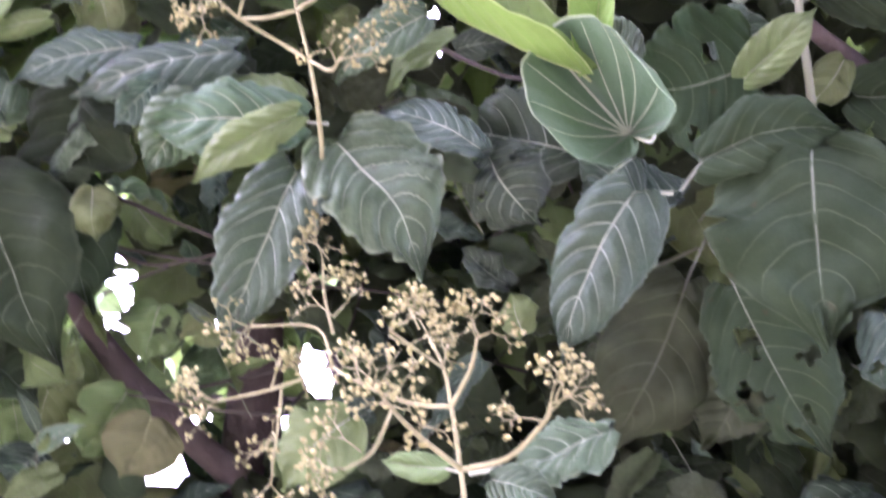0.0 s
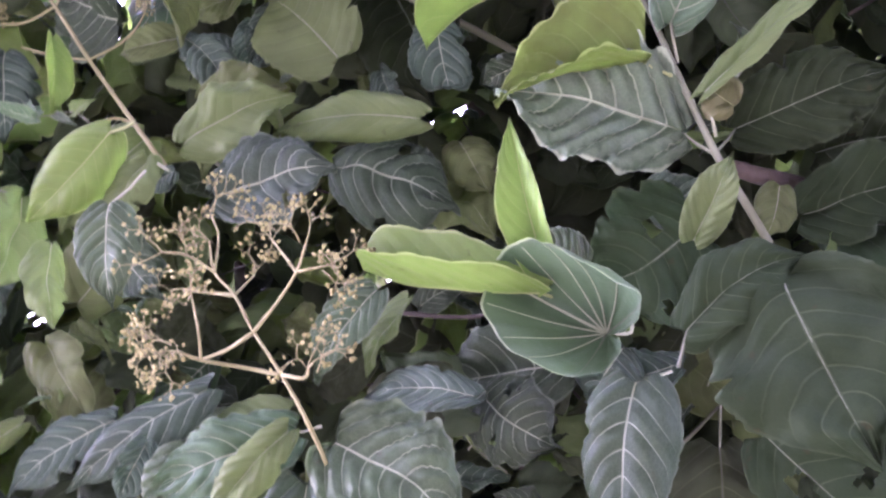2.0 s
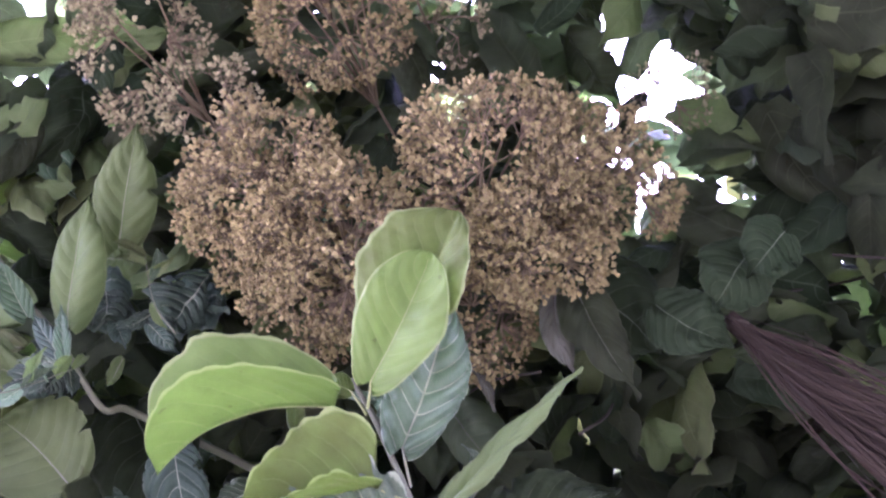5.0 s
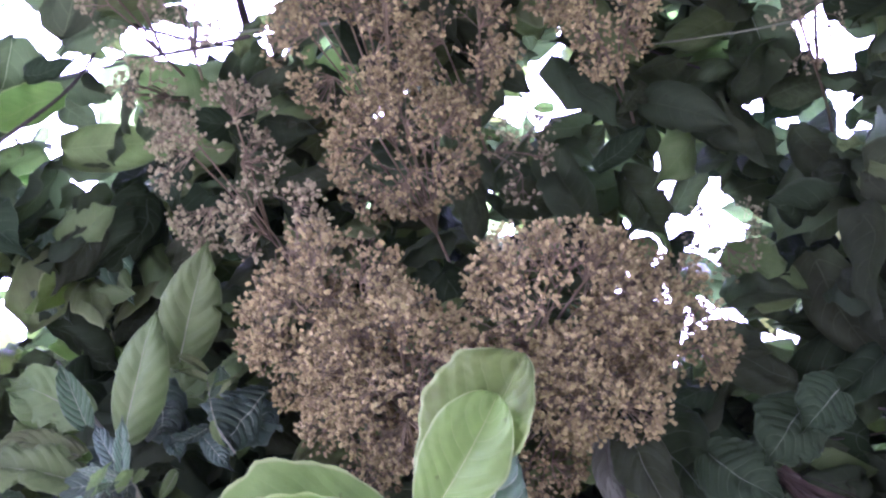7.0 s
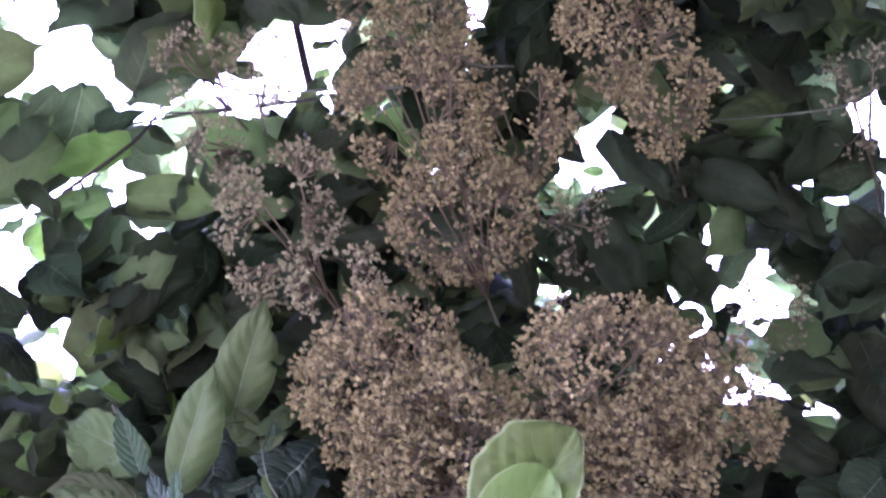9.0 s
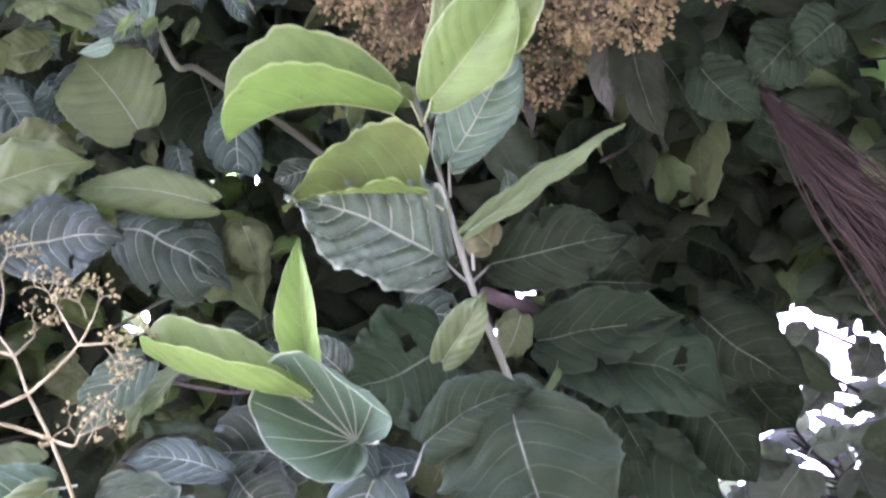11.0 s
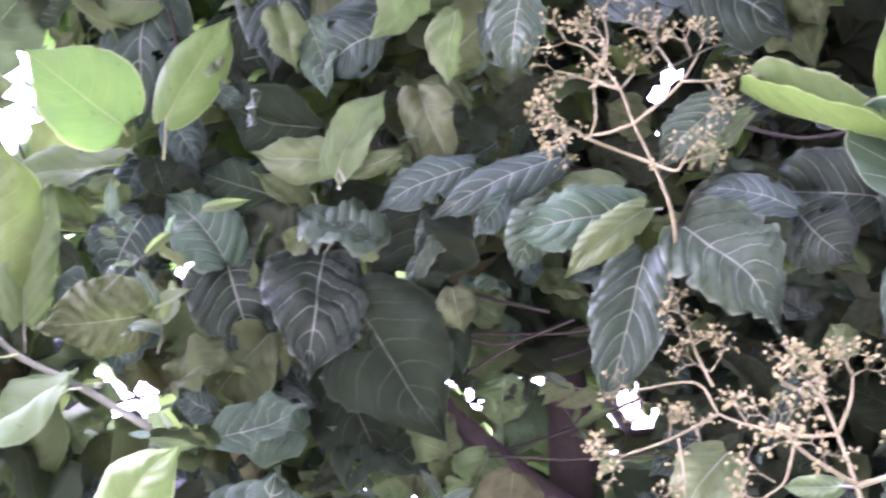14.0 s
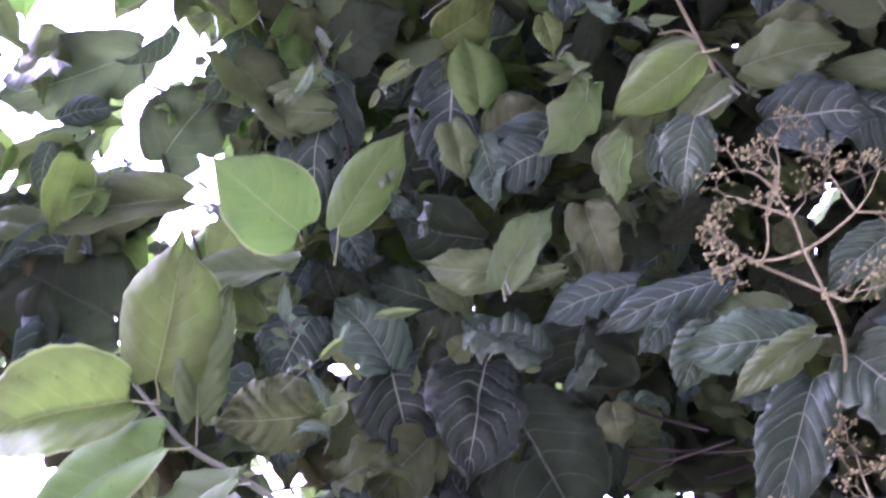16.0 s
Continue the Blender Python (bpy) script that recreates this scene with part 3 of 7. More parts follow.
leaf((0.558, 2.198, 3.058), (0.261, 2.104, 3.193), (0.216, -0.958, -0.191), 0.262, "mint", fold=22, lean=0.1, wave=0.1, droop=8, ripple=0.05, twist=0, crumple=0.08, nod=0.0, stalk=(0.605, 2.226, 3.015))
leaf((0.617, 2.129, 3.079), (0.936, 2.050, 3.230), (-0.262, -0.964, 0.050), 0.068, "mid", fold=44, lean=0.2, ripple=0.02, wave=0.2, twist=30, crumple=0.1, nod=-0.05, drip=0.3, full=0.42, point=0.6, stalk=(0.615, 2.170, 3.012))
leaf((0.656, 2.144, 3.046), (0.612, 2.135, 3.104), (-0.099, -0.972, -0.212), 0.089, "olive", ragged=0.2, ripple=0.005, wave=0.05, fold=17)
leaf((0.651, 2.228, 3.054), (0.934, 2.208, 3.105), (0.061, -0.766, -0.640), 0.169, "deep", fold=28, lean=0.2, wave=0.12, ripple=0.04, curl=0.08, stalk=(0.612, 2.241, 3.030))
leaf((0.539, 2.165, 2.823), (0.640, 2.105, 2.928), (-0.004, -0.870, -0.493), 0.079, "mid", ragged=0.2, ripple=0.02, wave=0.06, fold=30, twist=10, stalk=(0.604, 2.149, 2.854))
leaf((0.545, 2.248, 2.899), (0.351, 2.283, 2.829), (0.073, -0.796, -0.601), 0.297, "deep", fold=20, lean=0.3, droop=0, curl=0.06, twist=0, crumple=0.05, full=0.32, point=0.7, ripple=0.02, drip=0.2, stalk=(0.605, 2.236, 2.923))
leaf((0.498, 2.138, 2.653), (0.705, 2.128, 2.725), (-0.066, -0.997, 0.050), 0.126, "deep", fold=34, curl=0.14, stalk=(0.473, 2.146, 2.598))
leaf((0.703, 2.436, 3.047), (0.656, 2.451, 2.943), (0.134, -0.971, -0.197), 0.098, "mid", ripple=0.009, fold=8)

# cupped leaf and its lime pair
cupped_leaf((0.389, 2.036, 2.628), (0.233, 2.002, 2.752), (-0.025, -0.909, -0.147), (0.420, 2.071, 2.681))
leaf((0.368, 2.071, 2.774), (0.295, 2.059, 2.855), (-0.119, -0.963, -0.242), 0.082, "vein", fold=20, ripple=0.03, twist=0)
leaf((0.308, 1.982, 2.690), (0.027, 1.968, 2.789), (0.253, -0.750, 0.611), 0.188, "lime", ragged=0.2, ripple=0.005, wave=0.03, fold=60, droop=0, point=0.32, full=0.5, curl=0.0, crumple=0.04, twist=14, stalk=(0.345, 2.036, 2.704), drip=0.0, nod=-0.05, lean=0.0)
leaf((0.326, 1.979, 2.730), (0.343, 1.857, 2.931), (-0.340, -0.817, -0.466), 0.106, "lime", ragged=0.2, ripple=0.006, wave=0.03, fold=42, lean=-0.2, droop=0, curl=0.04, crumple=0.04, twist=0, full=0.45, point=0.9, drip=0.3, nod=0.0, stalk=(0.327, 1.995, 2.703))

# hanging leaves at the right, mostly in leaf kinds darkened as shade
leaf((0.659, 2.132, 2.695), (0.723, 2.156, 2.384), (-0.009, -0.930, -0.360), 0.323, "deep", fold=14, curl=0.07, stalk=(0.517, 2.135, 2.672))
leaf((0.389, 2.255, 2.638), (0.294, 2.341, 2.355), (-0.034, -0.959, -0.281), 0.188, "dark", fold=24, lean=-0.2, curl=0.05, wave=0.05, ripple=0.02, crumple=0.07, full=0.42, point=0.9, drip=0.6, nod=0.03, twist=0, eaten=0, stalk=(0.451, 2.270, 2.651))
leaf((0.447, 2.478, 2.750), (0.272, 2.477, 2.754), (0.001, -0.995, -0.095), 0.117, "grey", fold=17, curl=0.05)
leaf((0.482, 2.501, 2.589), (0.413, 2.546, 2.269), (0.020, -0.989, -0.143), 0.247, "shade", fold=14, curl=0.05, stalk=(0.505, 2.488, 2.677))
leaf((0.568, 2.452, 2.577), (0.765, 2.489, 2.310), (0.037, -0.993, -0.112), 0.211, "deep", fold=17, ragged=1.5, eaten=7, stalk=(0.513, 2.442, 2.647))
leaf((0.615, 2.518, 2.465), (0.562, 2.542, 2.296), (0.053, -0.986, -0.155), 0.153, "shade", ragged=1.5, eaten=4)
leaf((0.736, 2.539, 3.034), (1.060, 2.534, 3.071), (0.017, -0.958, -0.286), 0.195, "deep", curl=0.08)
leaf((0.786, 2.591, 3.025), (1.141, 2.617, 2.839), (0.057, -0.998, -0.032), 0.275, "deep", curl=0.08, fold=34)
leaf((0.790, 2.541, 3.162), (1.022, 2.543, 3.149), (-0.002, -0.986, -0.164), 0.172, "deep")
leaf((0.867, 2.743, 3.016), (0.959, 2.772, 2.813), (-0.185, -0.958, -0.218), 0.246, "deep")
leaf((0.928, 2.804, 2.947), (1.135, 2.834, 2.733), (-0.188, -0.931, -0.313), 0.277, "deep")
leaf((0.833, 2.597, 2.624), (0.943, 2.618, 2.469), (-0.145, -0.960, -0.238), 0.199, "grey")
leaf((0.360, 2.422, 2.789), (0.281, 2.435, 2.699), (-0.204, -0.978, 0.043), 0.156, "grey")
leaf((0.448, 2.523, 3.150), (0.587, 2.531, 3.092), (-0.124, -0.898, -0.423), 0.131, "grey")

# centre: leaves round the pale spray
leaf((-0.088, 2.113, 2.587), (0.110, 2.153, 2.400), (0.330, -0.932, 0.153), 0.218, "vein", fold=26, lean=-0.2, curl=0.06, wave=0.07, ripple=0.03, crumple=0.08, ragged=0.8, twist=0, droop=18, drip=0.4, nod=0.04, eaten=0, stalk=(-0.116, 2.107, 2.585))
leaf((0.054, 2.326, 2.755), (-0.167, 2.335, 2.690), (0.009, -0.985, -0.170), 0.165, "shade")
leaf((0.089, 2.384, 2.697), (-0.078, 2.360, 2.874), (0.050, -0.994, -0.092), 0.210, "shade")
leaf((0.252, 2.423, 2.781), (-0.007, 2.418, 2.818), (-0.016, -0.968, -0.251), 0.202, "dark", stalk=(0.290, 2.430, 2.733))
leaf((0.096, 2.380, 2.728), (0.218, 2.395, 2.619), (-0.043, -0.982, -0.185), 0.174, "dark")
leaf((0.106, 2.284, 2.696), (-0.091, 2.275, 2.760), (0.094, -0.984, 0.150), 0.090, "grey")
leaf((-0.183, 2.209, 2.571), (-0.263, 2.310, 2.265), (-0.044, -0.952, -0.302), 0.173, "dark", fold=34, lean=0.2, curl=0.08, twist=10, full=0.5, point=1.0, drip=0.5, ripple=0.024, crumple=0.08, nod=0.04, eaten=0, stalk=(-0.155, 2.211, 2.590))
leaf((-0.232, 2.264, 2.551), (-0.239, 2.290, 2.365), (-0.119, -0.984, -0.134), 0.110, "mid", ripple=0.009)
leaf((-0.046, 2.250, 2.933), (-0.178, 2.272, 2.778), (0.107, -0.968, -0.227), 0.114, "vein", fold=34)
leaf((0.007, 2.274, 2.912), (-0.108, 2.289, 2.798), (-0.159, -0.987, 0.022), 0.083, "mid", ripple=0.009)

# grey and green group at the left of the spray
leaf((-0.631, 2.316, 2.836), (-0.851, 2.291, 2.722), (0.104, -0.995, 0.012), 0.123, "grey", fold=22, lean=0.2, wave=0.08, ripple=0.02, curl=0.08, crumple=0.08, twist=0)
leaf((-0.413, 2.293, 2.843), (-0.697, 2.265, 2.689), (0.119, -0.992, -0.035), 0.120, "grey", fold=20, lean=0.2, wave=0.07, ripple=0.02, curl=0.1, crumple=0.1, twist=15, drip=0.5)
leaf((-0.204, 2.208, 2.668), (-0.465, 2.150, 2.603), (0.251, -0.955, -0.155), 0.146, "vein", fold=26, lean=0.2, wave=0.1, ripple=0.035, curl=0.08, crumple=0.1, twist=0, stalk=(-0.156, 2.220, 2.676))
leaf((-0.166, 2.102, 2.624), (-0.325, 2.107, 2.488), (0.059, -0.993, -0.103), 0.087, "mid", fold=38, lean=0.2, wave=0.1, ripple=0.02, curl=0.12, crumple=0.08, twist=0, drip=0.2)
leaf((-0.395, 2.188, 2.673), (-0.469, 2.222, 2.534), (0.513, -0.732, -0.448), 0.125, "vein", fold=30, wave=0.1, ripple=0.03, twist=0)
leaf((-0.506, 2.230, 2.731), (-0.581, 2.246, 2.633), (0.560, -0.634, -0.533), 0.086, "grey", fold=34, wave=0.1, twist=0)
leaf((-0.530, 2.364, 2.844), (-0.622, 2.387, 2.678), (-0.112, -0.991, -0.077), 0.149, "shade")
leaf((-0.291, 2.371, 2.793), (-0.473, 2.368, 2.817), (-0.034, -0.924, -0.380), 0.094, "mid", ripple=0.009)
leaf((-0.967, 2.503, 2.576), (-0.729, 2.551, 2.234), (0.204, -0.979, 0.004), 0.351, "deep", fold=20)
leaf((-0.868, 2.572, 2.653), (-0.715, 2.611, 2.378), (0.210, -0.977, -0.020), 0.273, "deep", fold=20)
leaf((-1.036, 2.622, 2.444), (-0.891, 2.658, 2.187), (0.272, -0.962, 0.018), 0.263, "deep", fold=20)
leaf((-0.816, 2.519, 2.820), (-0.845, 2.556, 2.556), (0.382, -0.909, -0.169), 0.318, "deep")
leaf((-0.697, 2.451, 2.585), (-0.657, 2.465, 2.485), (0.233, -0.971, -0.044), 0.123, "mid", ripple=0.009)

# brighter leaves low at the left
leaf((-0.897, 2.937, 2.359), (-0.942, 2.964, 2.166), (0.486, -0.843, -0.230), 0.206, "mid", ripple=0.009)
leaf((-0.743, 2.944, 2.305), (-0.820, 2.966, 2.149), (0.398, -0.861, -0.317), 0.202, "mid", ripple=0.009)
leaf((-0.664, 2.952, 2.254), (-0.700, 2.972, 2.107), (0.421, -0.878, -0.227), 0.185, "olive", ragged=0.2, ripple=0.005, wave=0.05)
leaf((-0.974, 3.068, 2.147), (-1.022, 3.080, 2.058), (0.402, -0.851, -0.338), 0.157, "grey")
leaf((-1.091, 3.049, 2.276), (-1.017, 3.069, 2.139), (0.403, -0.911, 0.091), 0.159, "mid", ripple=0.009)
leaf((-0.835, 2.834, 2.730), (-0.704, 2.849, 2.625), (0.096, -0.995, -0.019), 0.148, "mid", ripple=0.009)
leaf((-0.689, 2.867, 2.494), (-0.701, 2.886, 2.361), (0.453, -0.876, -0.165), 0.158, "mid", ripple=0.009)
leaf((-0.022, 2.354, 2.197), (-0.111, 2.373, 2.057), (-0.042, -0.993, -0.113), 0.146, "mid", ripple=0.009)
leaf((0.432, 2.151, 2.199), (0.289, 2.165, 2.103), (-0.111, -0.993, 0.026), 0.101, "vein", stalk=(0.238, 2.165, 2.102))
leaf((0.213, 2.116, 2.093), (0.113, 2.118, 2.079), (0.013, -0.973, -0.231), 0.050, "mid", ripple=0.009, stalk=(0.239, 2.116, 2.094))
leaf((0.287, 2.087, 2.084), (0.379, 2.089, 2.069), (-0.005, -0.985, -0.171), 0.073, "vein")
leaf((0.192, 2.617, 2.483), (0.145, 2.607, 2.554), (0.041, -0.993, -0.113), 0.077, "mid", ripple=0.009)

# hanging pair
leaf((-1.060, 2.460, 2.673), (-1.003, 2.377, 2.334), (0.604, -0.745, 0.284), 0.293, "dark", fold=26, lean=0.1, curl=0.05, wave=0.07, ripple=0.03, crumple=0.1, twist=0, drip=0.5, nod=0.05, eaten=0, stalk=(-1.039, 2.455, 2.717))
leaf((-1.322, 2.438, 2.653), (-1.233, 2.564, 2.417), (0.637, -0.753, -0.165), 0.259, "dark", fold=22, lean=0.0, wave=0.05, ragged=0.6, curl=0.06, twist=0, droop=15, full=0.28, point=0.85, drip=0.3, ripple=0.028, crumple=0.07, nod=0.08, stalk=(-1.414, 2.376, 2.730))
leaf((-0.849, 2.310, 2.653), (-1.057, 2.301, 2.713), (0.218, -0.725, 0.653), 0.234, "vein", fold=40, ripple=0.02, twist=0, crumple=0.08)
leaf((-1.301, 2.413, 2.638), (-1.507, 2.387, 2.824), (0.361, -0.891, 0.274), 0.196, "vein", fold=34)
leaf((-0.944, 2.287, 2.670), (-0.836, 2.293, 2.632), (0.088, -0.990, 0.109), 0.081, "vein")
leaf((-1.330, 2.472, 2.790), (-1.358, 2.485, 2.703), (0.507, -0.815, -0.282), 0.076, "lime", ragged=0.2, ripple=0.005, wave=0.05, crumple=0.06, twist=0)
leaf((-1.145, 2.485, 2.702), (-1.300, 2.468, 2.822), (0.075, -0.996, -0.043), 0.195, "shade")
leaf((-1.211, 2.515, 2.489), (-1.362, 2.543, 2.285), (0.110, -0.970, -0.218), 0.223, "mid", ripple=0.009, fold=25)
leaf((-1.092, 2.548, 2.252), (-1.307, 2.547, 2.261), (0.011, -0.990, 0.142), 0.205, "vein")
leaf((-0.849, 2.638, 2.330), (-0.731, 2.654, 2.218), (0.134, -0.991, 0.001), 0.157, "mid", ripple=0.009)
leaf((-1.005, 2.649, 2.254), (-0.783, 2.658, 2.184), (0.019, -0.997, -0.080), 0.256, "deep")
leaf((-1.043, 2.306, 1.819), (-0.957, 2.267, 2.098), (0.437, -0.862, -0.256), 0.422, "vein", fold=14)

# shoot with lime leaves at the far left
limb("shoot", [(-1.290, 2.207, 2.165), (-1.496, 2.194, 2.253), (-1.696, 2.184, 2.326), (-1.828, 2.171, 2.418), (-1.910, 2.163, 2.478)], 0.0095, 0.006, TWIG, "pale green-brown shoot")
leaf((-1.808, 2.122, 2.477), (-1.711, 1.998, 2.834), (0.319, -0.865, -0.387), 0.311, "lime", ragged=0.2, ripple=0.008, wave=0.05, fold=36, lean=0.0, curl=0.03, full=0.5, point=0.95, drip=0.6, crumple=0.06, twist=0, nod=0.0, stalk=(-1.799, 2.154, 2.423))
leaf((-1.864, 2.119, 2.418), (-2.214, 1.998, 2.255), (0.303, -0.951, 0.053), 0.333, "lime", ragged=0.2, ripple=0.01, wave=0.05, fold=42, lean=0.1, curl=0.16, droop=10, full=0.4, point=0.7, drip=0.3, crumple=0.06, twist=0, nod=0.1, stalk=(-1.799, 2.154, 2.422))
leaf((-1.728, 2.137, 2.300), (-2.160, 2.178, 2.010), (-0.236, -0.947, 0.218), 0.317, "lime", ragged=0.2, ripple=0.005, wave=0.05, fold=40, curl=0.08, full=0.45, point=0.8, crumple=0.06, twist=0, stalk=(-1.647, 2.136, 2.310))
leaf((-1.487, 2.147, 2.234), (-1.794, 2.181, 1.991), (-0.228, -0.962, 0.153), 0.270, "mid", ripple=0.009, fold=36, curl=0.12, full=0.45, point=0.6, twist=0, crumple=0.08, stalk=(-1.451, 2.146, 2.236))
leaf((-1.700, 2.192, 2.412), (-1.642, 2.068, 2.724), (0.725, -0.584, -0.366), 0.144, "mid", ripple=0.03, fold=40, lean=0.2, wave=0.1, twist=0, full=0.4, point=0.6, drip=0.3, stalk=(-1.703, 2.226, 2.340))
leaf((-1.868, 2.242, 2.273), (-1.981, 2.264, 2.116), (0.493, -0.739, -0.459), 0.169, "mid", ripple=0.009)
leaf((-1.389, 2.231, 2.442), (-1.606, 2.139, 2.375), (0.464, -0.718, -0.519), 0.209, "mid", ripple=0.07, fold=34, lean=0.1, wave=0.14, crumple=0.08, nod=0.0, twist=0)
leaf((-1.512, 2.150, 2.911), (-1.714, 1.972, 3.032), (0.647, -0.762, -0.040), 0.280, "lime", ragged=0.15, ripple=0.004, wave=0.03, fold=22, lean=0.0, droop=8, curl=0.03, full=0.45, point=1.0, drip=0.2, crumple=0.04, twist=0, nod=0.02, eaten=0, stalk=(-1.502, 2.167, 2.890))
leaf((-1.455, 2.240, 2.973), (-1.307, 2.191, 3.240), (0.317, -0.886, -0.338), 0.173, "lime", ragged=0.2, ripple=0.005, wave=0.03, fold=16, lean=0.0, crumple=0.05, twist=0, full=0.62, point=0.9, drip=0.4, nod=0.0, stalk=(-1.467, 2.282, 2.877))
leaf((-1.582, 2.262, 2.849), (-2.010, 2.268, 2.809), (0.002, -0.986, -0.165), 0.134, "mid", ripple=0.009, curl=0.05)
leaf((-1.664, 2.283, 2.699), (-1.974, 2.271, 2.784), (0.075, -0.988, 0.134), 0.157, "lime", ragged=0.2, ripple=0.005, wave=0.05, crumple=0.06, twist=0)
leaf((-1.648, 2.362, 2.855), (-1.739, 2.378, 2.740), (0.474, -0.741, -0.476), 0.111, "mid", ripple=0.009)
leaf((-1.619, 2.473, 2.784), (-1.694, 2.501, 2.587), (0.551, -0.773, -0.316), 0.239, "dark", wave=0.1)
leaf((-1.585, 2.452, 2.573), (-1.635, 2.481, 2.369), (0.558, -0.791, -0.249), 0.170, "grey")
leaf((-1.184, 1.993, 1.892), (-1.073, 1.965, 2.087), (0.088, -0.978, -0.188), 0.167, "lime", ragged=0.2, ripple=0.005, wave=0.05, fold=25, curl=0.06, crumple=0.06, twist=0)
leaf((-1.186, 1.997, 1.863), (-1.224, 1.983, 1.964), (0.752, -0.630, 0.194), 0.133, "lime", ragged=0.2, ripple=0.005, wave=0.05, fold=20, crumple=0.06, twist=0)
leaf((-1.244, 1.996, 1.870), (-1.548, 1.998, 1.853), (-0.018, -0.982, 0.190), 0.152, "lime", ragged=0.2, ripple=0.005, wave=0.05, fold=20, curl=0.12, crumple=0.06, twist=0)
leaf((-0.945, 2.215, 2.826), (-1.176, 2.214, 2.835), (-0.002, -0.983, -0.186), 0.116, "mid", ripple=0.009, fold=34, curl=0.06, stalk=(-0.907, 2.223, 2.770))
leaf((-0.935, 2.231, 2.785), (-0.830, 2.201, 2.996), (0.164, -0.962, -0.217), 0.121, "mid", ripple=0.009, fold=30, stalk=(-0.924, 2.235, 2.755))
leaf((-0.805, 2.262, 2.851), (-0.948, 2.268, 2.807), (0.123, -0.847, -0.518), 0.067, "mid", ripple=0.009)

# upper left
limb("twig", [(-2.568, 2.306, 3.973), (-2.471, 2.349, 3.668), (-2.364, 2.381, 3.439), (-2.142, 2.429, 3.098), (-2.049, 2.448, 2.962)], 0.004, 0.005, DARK_TWIG, "")
limb("twig", [(-1.942, 2.320, 3.876), (-1.783, 2.350, 3.664), (-1.661, 2.380, 3.449), (-1.589, 2.408, 3.249), (-1.604, 2.437, 3.043)], 0.004, 0.005, DARK_TWIG, "")
leaf((-1.241, 2.274, 3.480), (-1.196, 2.325, 3.122), (0.280, -0.955, -0.099), 0.232, "grey", wave=0.1, fold=8)
leaf((-1.748, 2.363, 3.567), (-1.668, 2.432, 3.079), (0.662, -0.750, 0.002), 0.236, "dark")
leaf((-2.496, 2.344, 3.701), (-3.103, 2.369, 3.528), (0.094, -0.887, -0.453), 0.285, "under", curl=0.1)
leaf((-2.397, 2.410, 3.237), (-2.912, 2.428, 3.106), (0.055, -0.936, -0.348), 0.212, "mid", ripple=0.009, curl=0.1)
leaf((-2.266, 2.376, 2.761), (-2.832, 2.353, 2.922), (-0.000, -0.990, -0.141), 0.385, "shade")
leaf((-2.407, 2.482, 3.081), (-2.453, 2.457, 3.255), (0.608, -0.792, 0.052), 0.207, "shade")
leaf((-1.643, 2.336, 3.401), (-1.892, 2.331, 3.436), (-0.051, -0.874, -0.483), 0.136, "mid", ripple=0.009, curl=0.1)
leaf((-1.951, 2.464, 3.566), (-2.154, 2.419, 3.886), (0.298, -0.953, 0.055), 0.225, "mid", ripple=0.009)
leaf((-1.693, 2.356, 3.618), (-1.476, 2.341, 3.727), (0.286, -0.690, -0.665), 0.224, "shade")
leaf((-1.291, 2.262, 3.571), (-1.130, 2.247, 3.676), (0.342, -0.704, -0.622), 0.176, "lime", ragged=0.2, ripple=0.005, wave=0.05, crumple=0.06, twist=0)
leaf((-1.137, 2.292, 3.355), (-1.204, 2.260, 3.580), (0.621, -0.780, 0.074), 0.172, "lime", ragged=0.2, ripple=0.005, wave=0.05, crumple=0.06, twist=0)
leaf((-1.110, 2.357, 3.250), (-0.929, 2.338, 3.386), (0.331, -0.767, -0.549), 0.198, "mid", ripple=0.009)
leaf((-0.915, 2.265, 3.186), (-1.063, 2.277, 3.099), (0.263, -0.785, -0.561), 0.160, "grey")
leaf((-0.507, 2.186, 3.393), (-0.722, 2.206, 3.245), (0.112, -0.949, -0.296), 0.141, "mid", ripple=0.009, curl=0.12)
leaf((-0.360, 2.180, 3.431), (-0.178, 2.181, 3.427), (-0.010, -0.809, -0.587), 0.139, "mid", ripple=0.009, curl=0.1)
leaf((-0.986, 2.256, 3.608), (-0.931, 2.274, 3.486), (0.175, -0.983, -0.058), 0.077, "lime", ragged=0.2, ripple=0.005, wave=0.05, crumple=0.06, twist=0)

# leaves above the spray
leaf((-0.328, 2.165, 3.180), (-0.087, 2.165, 3.184), (0.005, -0.921, -0.391), 0.187, "grey", fold=17)
leaf((-0.201, 2.486, 3.411), (0.073, 2.507, 3.264), (-0.067, -0.963, -0.261), 0.241, "dark", fold=14)
leaf((-0.387, 2.146, 3.314), (-0.158, 2.136, 3.384), (0.087, -0.907, -0.412), 0.149, "mid", ripple=0.009, fold=26, curl=0.06)
leaf((0.074, 2.250, 3.292), (-0.242, 2.238, 3.381), (-0.030, -0.970, -0.242), 0.121, "mid", ripple=0.009, curl=0.08)
leaf((-0.098, 2.268, 3.526), (-0.236, 2.238, 3.738), (-0.053, -0.984, -0.172), 0.244, "mid", ripple=0.004, fold=4, droop=5, crumple=0.04, wave=0.03, full=0.45, point=0.5, twist=0)
leaf((-0.026, 2.472, 3.870), (0.056, 2.515, 3.564), (0.073, -0.990, -0.120), 0.293, "deep")
leaf((-0.103, 2.517, 3.911), (-0.100, 2.550, 3.677), (0.278, -0.952, -0.130), 0.262, "shade")
